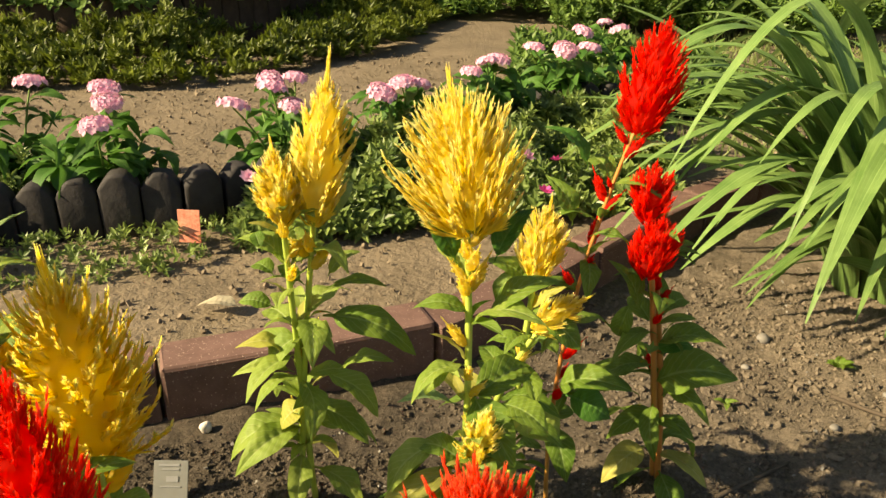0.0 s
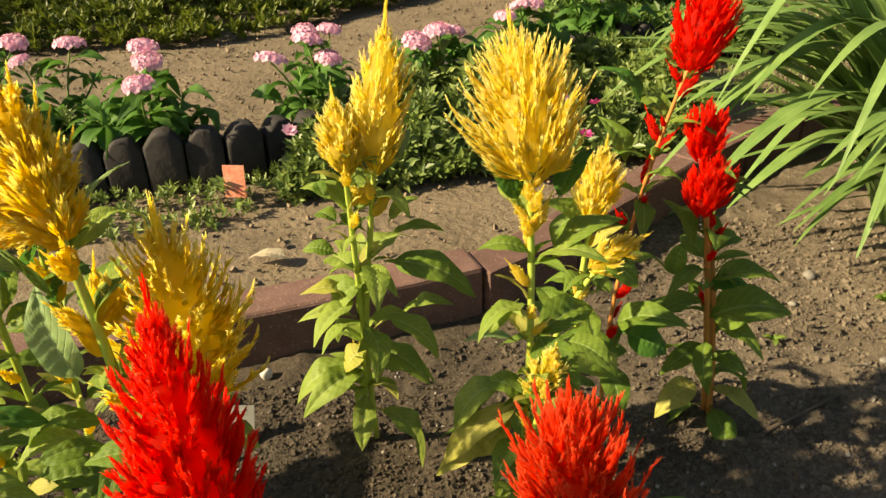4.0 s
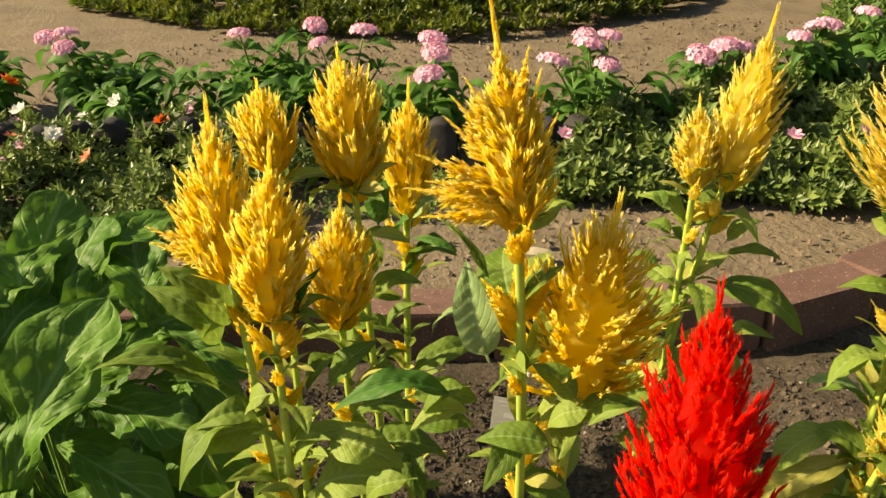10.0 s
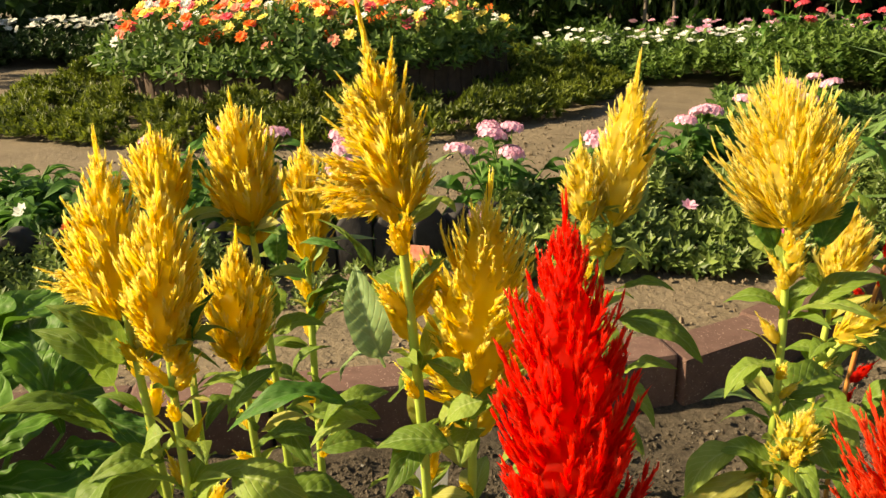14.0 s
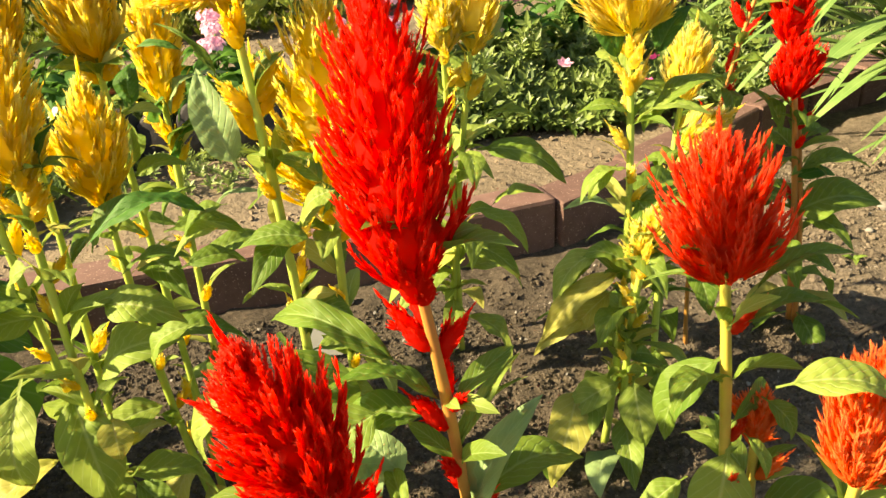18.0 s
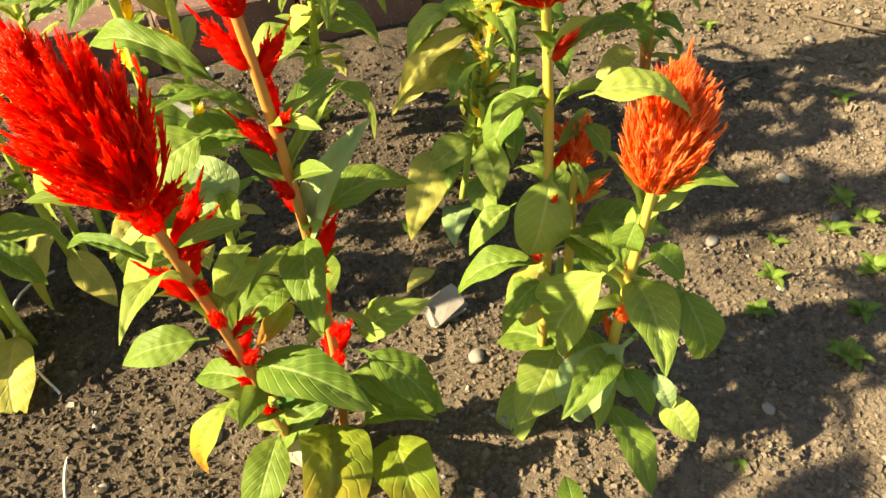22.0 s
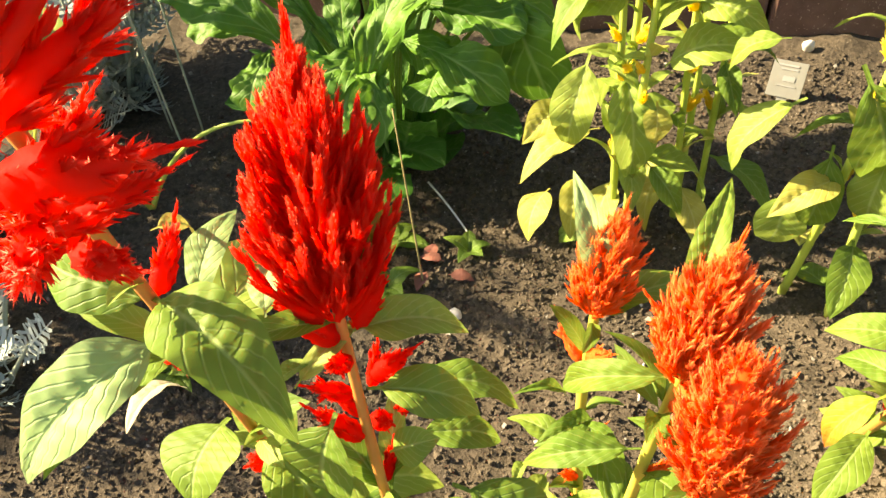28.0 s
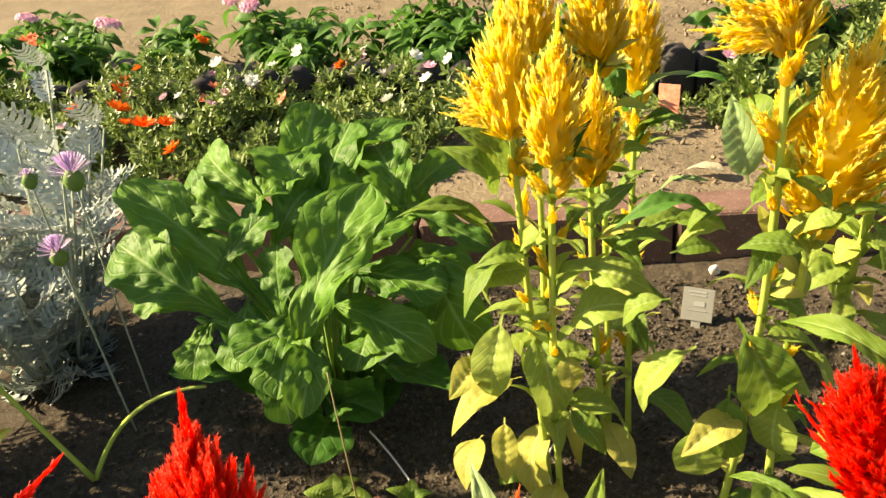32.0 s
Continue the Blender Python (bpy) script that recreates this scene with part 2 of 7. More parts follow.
def tube(points, radii, sides=8, ridges=0.0):
    """Arrays of a closed tube along points."""
    points = np.asarray(points, float)
    radii = np.broadcast_to(np.asarray(radii, float), len(points))
    tang = unit(np.gradient(points, axis=0))
    ref = np.array([0.3, 0.9, 0.2]) if abs(tang[0, 1]) < 0.9 else np.array([1.0, 0, 0])
    x = unit(np.cross(tang, ref))
    y = np.cross(tang, x)
    a = np.arange(sides) * 2 * np.pi / sides
    r = 1 + ridges * np.cos(a * sides / 2)
    ring = points[:, None] + radii[:, None, None] * r[None, :, None] * (np.cos(a)[None, :, None] * x[:, None] + np.sin(a)[None, :, None] * y[:, None])
    n = len(points)
    verts = np.concatenate([ring.reshape(-1, 3), points[:1], points[-1:]])
    faces = []
    for i in range(n - 1):
        for j in range(sides):
            p, q = i * sides + j, i * sides + (j + 1) % sides
            faces += [(p, q, q + sides), (p, q + sides, p + sides)]
    for j in range(sides):
        faces += [((j + 1) % sides, j, n * sides), ((n - 1) * sides + j, (n - 1) * sides + (j + 1) % sides, n * sides + 1)]
    return verts, np.array(faces)


def blade(nu=46, nv=8, shape="ovate", fold=0.25, arch=0.15, wave=0.04, seed=0, stalk=0.12, pucker=0.0, quilt=0.014, lobes=0.0, curl=0.0):
    """A leaf of unit length along y and unit half-width across: verts, quads, uvs."""
    rng = np.random.default_rng(seed)
    u = np.linspace(0, 1, nu)[:, None] * np.ones((1, nv + 1))
    v = np.linspace(-1, 1, nv + 1)[None] * np.ones((nu, 1))
    s = np.clip((u - stalk) / (1 - stalk), 0, 1)
    if shape == "ovate":
        w = 2.5 * s ** 0.62 * (1 - s) ** 0.95
    elif shape == "lance":
        w = 2.8 * s ** 0.8 * (1 - s) ** 0.8
    elif shape == "spoon":
        w = 1.35 * s ** 1.1 * (1 - s ** 5) ** 0.6 + 0.10 * (1 - s)
    else:
        w = np.minimum(1, 4 * (s + 0.12)) * (1 - s ** 2.2) ** 0.75
    w = np.where(u < stalk, 0.06, np.maximum(w, 0.06 * (1 - s)))
    ph = rng.uniform(0, 6.28, 4)
    edge = np.abs(v) ** 1.5
    x = v * w * (1 + 0.06 * np.sin(9 * u + ph[0]) * np.sign(v))
    z = fold * np.abs(v) * w - arch * (2 * u - 1) ** 2 + arch
    z = z + wave * edge * np.sin(15 * u + ph[1] + 1.5 * np.sign(v)) * np.sin(np.pi * u)
    z = z + quilt * np.abs(np.sin(np.pi * (9 * u - 2.6 * np.abs(v)))) * np.minimum(1, 4 * np.abs(v)) * (1 - np.abs(v) ** 3) * (w > 0.15)
    x = x * (1 + lobes * np.sin(26 * u + ph[3] + 2 * np.sign(v)) * (np.abs(v) > 0.5))
    if pucker:
        bump = np.sin(24 * u + 5 * v + ph[0]) * np.sin(7 * v - 11 * u + ph[1]) + 0.7 * np.sin(37 * u - 6 * v + ph[2]) * np.sin(11 * v + 13 * u + ph[3])
        z = z + pucker * bump * np.minimum(1, 5 * np.abs(v)) * np.sin(np.pi * np.clip(s, 0, 1)) ** 0.5
    z = z - curl * np.clip(u - 0.45, 0, 1) ** 2 * 3.0
    z = z + 0.035 * np.sin(7 * u + ph[2]) * v * np.sin(np.pi * u)
    verts = np.stack([x, u, z], -1).reshape(-1, 3)
    faces = [(i * (nv + 1) + j, i * (nv + 1) + j + 1, (i + 1) * (nv + 1) + j + 1, (i + 1) * (nv + 1) + j) for i in range(nu - 1) for j in range(nv)]
    return verts, np.array(faces), np.stack([(v + 1) / 2, u], -1).reshape(-1, 2)


def leaf_meshes(name, count, **kw):
    out = []
    rng = random.Random(len(name) * 7 + count)
    for n in range(count):
        spec = dict(fold=rng.uniform(0.02, 0.11), arch=rng.uniform(0.05, 0.26), wave=rng.uniform(0.012, 0.035), seed=n + 3)
        spec.update({k: (v(n) if callable(v) else v) for k, v in kw.items()})
        out.append(mesh_of(name, *blade(**spec)))
    return out


CELOSIA_LEAVES = leaf_meshes("celosia_leaf", 8, quilt=lambda n: 0.030 + 0.006 * (n % 3), curl=lambda n: 0.10 + 0.07 * (n % 4))
YOUNG_LEAVES = leaf_meshes("young_leaf", 4, shape="lance", nu=9, nv=4, curl=0.1)


def leaf_pose(base, tip, half, roll=0.0, depth=None, up=(0.0, -0.6, 0.8)):
    """The pose of a unit blade from base to tip with that half-width."""
    base, tip = Vector(base), Vector(tip)
    y = tip - base
    size = y.length
    y.normalize()
    x = y.cross(Vector(up))
    if x.length < 0.05:
        x = y.cross(Vector((1, 0, 0)))
    x.normalize()
    z = x.cross(y)
    r = Matrix((x, y, z)).transposed() @ Matrix.Rotation(radians(roll), 3, "Y")
    return Matrix.Translation(base) @ r.to_4x4() @ Matrix.Diagonal((half, size, depth or size * 0.8, 1))


# ---- celosia: plumes, stems, leaves ----
HAIR = (np.array([(-1, 0, 0), (1, 0, 0), (0.1, 1, 0.1)], float), np.array([(0, 1, 2)]))


def spikes(roots, ctls, tips, girth, rng, hairs, fuzz, sides=4, rings=6, tone=None, span=None):
    """Curved, tapering, hairy branchlets: vertices, triangles and, for each vertex, a tone of its own and its place along the branch."""
    n = len(roots)
    t = np.linspace(0, 1, rings)[None, :, None]
    line = (1 - t) ** 2 * roots[:, None] + 2 * t * (1 - t) * ctls[:, None] + t ** 2 * tips[:, None]
    tan = unit(2 * (1 - t) * (ctls - roots)[:, None] + 2 * t * (tips - ctls)[:, None] + 1e-7)
    side = unit(np.cross(tan, [0.37, 0.21, 0.55]))
    other = np.cross(tan, side)
    shape = np.interp(t[0, :, 0], [0, 0.3, 0.6, 0.85, 1], [0.7, 1.0, 0.95, 0.55, 0.06])
    rad = girth[:, None] * shape[None] * rng.uniform(0.8, 1.2, (n, rings))
    a = np.arange(sides) * 2 * np.pi / sides
    ring = line[:, :, None] + rad[:, :, None, None] * (np.cos(a)[:, None] * side[:, :, None] + np.sin(a)[:, None] * other[:, :, None])
    own = rng.uniform(0, 1, n) if tone is None else tone
    lo_s, hi_s = (np.zeros(n), np.ones(n)) if span is None else span
    run = lo_s[:, None] + (hi_s - lo_s)[:, None] * t[0, :, 0][None]
    uv = np.stack([np.broadcast_to(own[:, None, None], ring.shape[:3]), np.broadcast_to(run[:, :, None], ring.shape[:3])], -1)
    i, j = np.meshgrid(np.arange(rings - 1), np.arange(sides), indexing="ij")
    p, q = (i * sides + j).ravel(), (i * sides + (j + 1) % sides).ravel()
    tri = np.concatenate([np.stack([p, q, q + sides], 1), np.stack([p, q + sides, p + sides], 1)])
    tri = (tri[None] + (np.arange(n) * rings * sides)[:, None, None]).reshape(-1, 3)
    # hairs that stand off every branchlet and lean towards its end
    k = np.repeat(np.arange(n), hairs)
    s = rng.uniform(0.12, 1.0, len(k)) ** 0.8
    x = s * (rings - 1)
    lo = np.minimum(x.astype(int), rings - 2)
    f = (x - lo)[:, None]
    mid = line[k, lo] * (1 - f) + line[k, lo + 1] * f
    an = rng.uniform(0, 2 * np.pi, len(k))[:, None]
    out = np.cos(an) * side[k, lo] + np.sin(an) * other[k, lo]
    r = np.interp(s, [0, 0.3, 0.6, 0.85, 1], [0.7, 1.0, 0.95, 0.55, 0.06]) * girth[k]
    way = unit(tan[k, lo] * rng.uniform(0.7, 1.5, (len(k), 1)) + out)
    long = fuzz * rng.uniform(0.5, 1.3, len(k))
    hv, hf, _ = spread(*HAIR, frames(mid + out * r[:, None] * 0.8, way, tan[k, lo], long * 0.075, long, long))
    huv = np.repeat(np.stack([own[k], lo_s[k] + (hi_s - lo_s)[k] * s], 1), 3, axis=0)
    verts = np.concatenate([ring.reshape(-1, 3), hv])
    return verts, np.concatenate([tri, hf + n * rings * sides]), np.concatenate([uv.reshape(-1, 2), huv])


def plume_mesh(name, axis, radius, lobes=150, seed=0, peak=0.28, blunt=0.75, loose=0.15, leader=0.24, fan=None, rise=0.65, girth=0.0010, hairs=4, fuzz=0.0026, core=0.58, per=13, tuft=0.0135, flare=0.36):
    """A feathery plume round the line from (0,0,0) to axis: ascending branches set with hairy spikelets round a soft body, with a leader on top.
    peak: height of its widest part; loose: how unequal the branchlets are; fan: a side to which they reach further."""
    rng = np.random.default_rng(seed)
    axis = np.asarray(axis, float)
    size = np.linalg.norm(axis)
    body = size * (1 - leader)
    up = axis / size
    ref = np.array([1.0, 0, 0]) if abs(up[0]) < 0.9 else np.array([0, 1.0, 0])
    ex = unit(np.cross(up, ref))
    ey = np.cross(up, ex)
    a = peak / (1 - peak) * blunt
    h = np.clip((np.arange(lobes) + rng.uniform(-1.5, 1.5, lobes)) / lobes, 0.01, 0.99)
    ph = np.arange(lobes) * 2.39996 + rng.uniform(-0.5, 0.5, lobes)
    env = h ** a * (1 - h) ** blunt / (peak ** a * (1 - peak) ** blunt)
    out = np.cos(ph)[:, None] * ex + np.sin(ph)[:, None] * ey
    rad = radius * np.maximum(env, 0.16) * (0.80 + loose * rng.uniform(-1, 1, lobes) + 1.7 * loose * rng.uniform(0, 1, lobes) ** 4)
    if fan is not None:
        reach = unit(np.asarray(fan[0], float))
        rad = rad * (1 + fan[1] * np.clip(out @ reach, -0.35, 1) * (1 - 0.6 * h))
    lift = rise * rad * rng.uniform(0.6, 1.25, lobes) + radius * 0.25 * h
    tips = up * (h * body + lift)[:, None] + out * rad[:, None]
    roots = up * np.clip(h * body - 0.40 * rad, -0.003, None)[:, None] + out * (rad * 0.25)[:, None]
    ctls = up * (h * body - 0.02 * rad)[:, None] + out * (rad * 0.72)[:, None] + rng.normal(0, radius * 0.05, (lobes, 3))
    tone = rng.uniform(0, 1, lobes)
    scale = np.clip(rad / radius * 1.4, 0.5, 1.1)
    some = [spikes(roots, ctls, tips, girth * 1.2 * scale, rng, hairs * 2, fuzz, tone=tone)]
    # spikelets along every branch, closing in on its end
    k = np.repeat(np.arange(lobes), per)
    s = np.clip(np.tile(np.linspace(0.22, 0.94, per), lobes) + rng.uniform(-0.06, 0.06, lobes * per), 0, 1)
    q = s[:, None]
    at = (1 - q) ** 2 * roots[k] + 2 * q * (1 - q) * ctls[k] + q ** 2 * tips[k]
    tan = unit(2 * (1 - q) * (ctls[k] - roots[k]) + 2 * q * (tips[k] - ctls[k]) + 1e-7)
    wild = rng.normal(0, 1, at.shape)
    wild = unit(wild - (wild * tan).sum(1)[:, None] * tan)
    way = unit(tan + wild * flare * rng.uniform(0.4, 1.2, (len(k), 1)) + up * 0.15)
    ln = (tuft * scale[k] * (1.15 - 0.65 * s) * rng.uniform(0.7, 1.25, len(k)))[:, None]
    some.append(spikes(at, at + way * ln * 0.5 + tan * ln * 0.08, at + way * ln + tan * ln * 0.25, girth * 0.85 * scale[k] * rng.uniform(0.75, 1.2, len(k)), rng, hairs, fuzz * 0.8, 3, 4, tone[k], (s * 0.75, np.minimum(s + 0.30, 1.0))))
    # the leader: a bundle of short branchlets climbing to one point
    nl = max(8, int(leader * size / 0.0013))
    hl = np.linspace(0.72 * body, size - leader * size * 0.30, nl)
    al = np.arange(nl) * 2.39996
    o = np.cos(al)[:, None] * ex + np.sin(al)[:, None] * ey
    slim = 1 - 0.80 * np.linspace(0, 1, nl)
    wide = (0.09 * radius + 0.5 * girth) * slim
    reach_l = np.minimum(leader * size * 0.34, size - hl)
    lt = up * (hl + reach_l)[:, None] + o * (wide * 1.2)[:, None]
    lr = up * (hl - 0.3 * reach_l)[:, None]
    lc = up * (hl + 0.3 * reach_l)[:, None] + o * (wide * 1.5)[:, None]
    some.append(spikes(lr, lc, lt, girth * (0.4 + 0.6 * slim), rng, hairs * 2, fuzz * 0.8))
    # the soft inner body, lumpy
    nh, na = 18, 16
    hc, ac = np.meshgrid(np.linspace(0.0, 1.0, nh), np.arange(na) * 2 * np.pi / na, indexing="ij")
    ec = np.maximum(hc ** a * np.maximum(1 - hc, 0) ** blunt / (peak ** a * (1 - peak) ** blunt), 0.08)
    lump = 1 + 0.16 * np.sin(5 * ac + 23 * hc + seed) * np.sin(31 * hc - 3 * ac) + 0.07 * rng.normal(size=hc.shape)
    oc = np.cos(ac)[..., None] * ex + np.sin(ac)[..., None] * ey
    if fan is not None:
        lump = lump * (1 + fan[1] * np.clip(oc @ reach, -0.35, 1) * (1 - 0.6 * hc))
    rc = radius * core * ec * lump
    cv = up * (hc * body + rc * 0.35)[..., None] + rc[..., None] * oc
    q = np.array([(i * na + j, i * na + (j + 1) % na, (i + 1) * na + (j + 1) % na, (i + 1) * na + j) for i in range(nh - 1) for j in range(na)])
    some.append((cv.reshape(-1, 3), np.concatenate([q[:, [0, 1, 2]], q[:, [0, 2, 3]]]), np.full((nh * na, 2), 0.25)))
    v, f = join(*[m[:2] for m in some])
    return mesh_of(name, v, f, np.concatenate([m[2] for m in some]))


def bud_mesh(size, seed):
    return plume_mesh("side_plume", (0.0, 0.0, size), size * 0.125, lobes=20, seed=seed, peak=0.30, leader=0.30, girth=0.0009, hairs=3, fuzz=0.0016, rise=1.6, per=4, tuft=0.006, flare=0.2, core=0.95)


BUDS = [bud_mesh(0.034 + 0.006 * n, n + 1) for n in range(3)]


def celosia(label, group, base, stems, plume, stem, leaf, seed, rows=(), fill=12, size=(0.05, 0.10), low=0.05, high=0.9, buds=6, leaf_name="leaf", bracts=14, spread_out=1.0):
    """stems: rows of (x, y at the ground, neck, tip, radius, bend, options). rows: leaves of their own (base, tip, half-width, roll)."""
    rng = random.Random(seed)
    root = thing("celosia", base, label, "flowering plant", group)
    at = Vector(base)
    count = 0
    for si, (gx, gy, neck, tip, radius, bend, opts) in enumerate(stems):
        neck, tip = Vector(neck), Vector(tip)
        g = Vector((gx, gy, BED_Z - 0.012))
        axis = tip - neck
        lean = axis.normalized()
        via = opts.get("via")
        ctl = Vector((0.35 * gx + 0.65 * neck.x - lean.x * 0.12 + bend, 0.35 * gy + 0.65 * neck.y - lean.y * 0.12, neck.z * 0.5))
        ctl = Vector(via) if via else ctl
        curve = bez(g - at, ctl - at, neck - at + axis * 0.25, 13)
        rr = np.linspace(0.0046, 0.0032, 13) * opts.get("fat", 1.0)
        rr[::3] *= 1.13
        part("stem", mesh_of("stem", *tube(curve, rr, 8, 0.06)), stem, root)
        o = {k: v for k, v in opts.items() if k not in ("fat", "plume", "via")}
        part("plume", plume_mesh("plume", axis, radius, seed=seed * 10 + si, **o), opts.get("plume", plume), root, m=Matrix.Translation(neck - at))
        # small plumes up the stem, each in a leaf's axil
        for b in range(buds):
            crowd = b % (2 if stem is STEM_LIME else 4) == 0
            t = rng.uniform(0.80, 0.999) if crowd else 0.22 + 0.74 * (b + rng.uniform(-0.4, 0.4)) / buds
            k = t * 12
            p = Vector(curve[int(k)]).lerp(Vector(curve[min(int(k) + 1, 12)]), k - int(k))
            an = b * 2.4 + rng.uniform(-0.5, 0.5)
            d = Vector((math.cos(an) * 0.6, math.sin(an) * 0.6, 0.8))
            q = d.to_track_quat("Z", "Y").to_matrix().to_4x4()
            part("side_plume", BUDS[b % 3], opts.get("plume", plume), root, m=Matrix.Translation(p + d * 0.004) @ q @ Matrix.Scale(rng.uniform(0.8, 1.25) if crowd else rng.uniform(0.65, 1.15), 4))
        # narrow young leaves standing close to the stem
        for n in range(bracts + (8 if stem is STEM_LIME else 0)):
            t = rng.uniform(0.25, 1.0)
            p = Vector(curve[int(t * 12)])
            an = n * 2.4 + rng.uniform(-0.6, 0.6)
            ln = rng.uniform(0.028, 0.062)
            d = Vector((math.cos(an) * 0.65, math.sin(an) * 0.65, rng.uniform(0.15, 1.1))).normalized()
            mt = leaf if not isinstance(leaf, tuple) else leaf[rng.randrange(len(leaf))]
            if stem is STEM_LIME and n % 2:
                mt = LEAF_YELLOW if n % 4 == 1 else LEAF_LIME
            part("young_leaf", YOUNG_LEAVES[n % 4], mt, root, m=leaf_pose(p, p + d * ln, ln * rng.uniform(0.11, 0.19), rng.uniform(-40, 40), up=(0, 0, 1)))
        # leaves in a spiral, long below and short under the plume
        for n in range(fill):
            t = low + (high - low) * (n + rng.uniform(-0.3, 0.3)) / max(fill - 1, 1)
            t = min(max(t, 0.02), 0.98)
            p = Vector(curve[int(t * 12)])
            an = n * 2.4 + seed + rng.uniform(-0.5, 0.5) + si
            ln = (size[1] + (size[0] - size[1]) * t) * rng.uniform(0.8, 1.2)
            lift = (1.5 * t - 0.95 + rng.uniform(-0.3, 0.3))
            d = Vector((math.cos(an) * spread_out, math.sin(an) * spread_out, lift)).normalized()
            me = CELOSIA_LEAVES[rng.randrange(8)]
            mt = leaf if not isinstance(leaf, tuple) else leaf[rng.randrange(len(leaf))]
            if stem is STEM_LIME and t < 0.4 and rng.random() < 0.35:
                mt = LEAF_YELLOW
            part(leaf_name, me, mt, root, m=leaf_pose(p, p + d * ln, ln * rng.uniform(0.20, 0.27), rng.uniform(-25, 25), up=(0, 0, 1)))
            count += 1
    for n, (b, t, half, roll, mt) in enumerate(rows):
        part(leaf_name, CELOSIA_LEAVES[(n + seed) % 8], mt, root, m=leaf_pose(Vector(b) - at, Vector(t) - at, half, roll))
    return root

# ---- ground, bed soil, edgings ----
SOIL = rough_mat("moist_soil", (0.055, 0.040, 0.030), (0.150, 0.110, 0.078), 55, 0.95, 0.9, 0.006, (0.30, 0.26, 0.21))
SAND = rough_mat("sandy_path", (0.112, 0.087, 0.058), (0.225, 0.175, 0.119), 44, 0.95, 1.0, 0.010, (0.32, 0.28, 0.22))
BRICK = rough_mat("red_brown_brick", (0.095, 0.052, 0.043), (0.20, 0.118, 0.098), 40, 0.8, 0.35, 0.003, (0.42, 0.30, 0.25), rand=0.35)
LOG = rough_mat("black_log_edging", (0.018, 0.016, 0.017), (0.060, 0.054, 0.052), 26, 0.75, 0.6, 0.005, rand=0.4)
LOG_BROWN = rough_mat("brown_log_edging", (0.055, 0.035, 0.025), (0.13, 0.085, 0.06), 26, 0.8, 0.6, 0.006, rand=0.4)
GRIT = plain_leaf("dry_crumb", (0.105, 0.079, 0.052), (0.26, 0.203, 0.142), thin=0.0, rough=0.95)
STONE = rough_mat("grey_stone", (0.17, 0.155, 0.135), (0.34, 0.315, 0.28), 60, 0.85, 0.4, 0.002, rand=0.5)


def soil_mat(name, crumb=False):
    """Bed soil: dark and moist among the plants, drier and paler in patches and at the open end."""
    k = Net(name)
    geo = k.n("NewGeometry")
    pos = geo.outputs["Position"]
    sep = k.n("SeparateXYZ", {0: pos})
    big = k.noise(5.0, 4.0, 0.6, pos)
    small = k.noise(110.0, 6.0, 0.75, pos)
    tiny = k.noise(320.0, 2.0, 0.6, pos)
    front = k.step(sep.outputs[1], 0.80, 0.40, 0.0, 0.32)
    dry = k.step(k.math("ADD", front, k.math("ADD", k.math("MULTIPLY", sep.outputs[0], 0.7), big)), 0.50, 1.10)
    lump = k.math("ADD", 0.25, k.math("MULTIPLY", geo.outputs["Random Per Island"], 0.75)) if crumb else k.step(small, 0.32, 0.70)
    dark = k.mix(lump, (0.036, 0.029, 0.022), (0.125, 0.100, 0.074))
    pale = k.mix(lump, (0.105, 0.084, 0.061), (0.255, 0.205, 0.152))
    col = k.mix(dry, dark, pale)
    col = k.mix(k.step(tiny, 0.68, 0.75), col, (0.36, 0.31, 0.26))
    height = k.math("ADD", k.math("MULTIPLY", small, 1.0), k.math("MULTIPLY", tiny, 0.35))
    return k.done(k.bsdf(col, 0.95, height, 0.9, 0.007, 0.15))


BED = soil_mat("bed_soil")
CRUMB = soil_mat("soil_crumb", True)

EDGE = np.array([(-4.734, -0.216), (-3.2, 0.20), (-2.36, 0.43), (-1.52, 0.70), (-0.95, 0.90), (-0.52, 1.09), (-0.26, 1.20), (0.04, 1.345), (0.19, 1.47), (0.34, 1.67), (0.47, 1.84), (0.62, 2.02), (0.85, 2.24), (1.2, 2.5), (1.8, 2.9)])
LOGS = np.array([(-4.6, 0.38), (-3.2, 0.85), (-2.4, 1.14), (-1.9, 1.34), (-1.4, 1.57), (-1.01, 1.74), (-0.78, 1.80), (-0.57, 1.89), (-0.42, 2.04), (-0.25, 2.30), (-0.02, 2.62), (0.22, 2.87), (0.50, 3.02), (0.9, 3.2)])


def along(line, step):
    """Even points on a rounded line, with directions."""
    line = np.asarray(line, float)
    for _ in range(2):
        line = np.concatenate([line[:1], np.stack([0.75 * line[:-1] + 0.25 * line[1:], 0.25 * line[:-1] + 0.75 * line[1:]], 1).reshape(-1, 2), line[-1:]])
    seg = np.linalg.norm(np.diff(line, axis=0), axis=1)
    s = np.r_[0, np.cumsum(seg)]
    at = np.arange(step / 2, s[-1], step)
    p = np.stack([np.interp(at, s, line[:, i]) for i in range(2)], 1)
    q = np.stack([np.interp(at + 0.01, s, line[:, i]) for i in range(2)], 1)
    return p, unit(q - p)


def hills(x, y, scale, seed):
    out = np.empty(x.shape)
    for i in np.ndindex(x.shape):
        out[i] = noise.noise((x[i] * scale, y[i] * scale, seed))
    return out


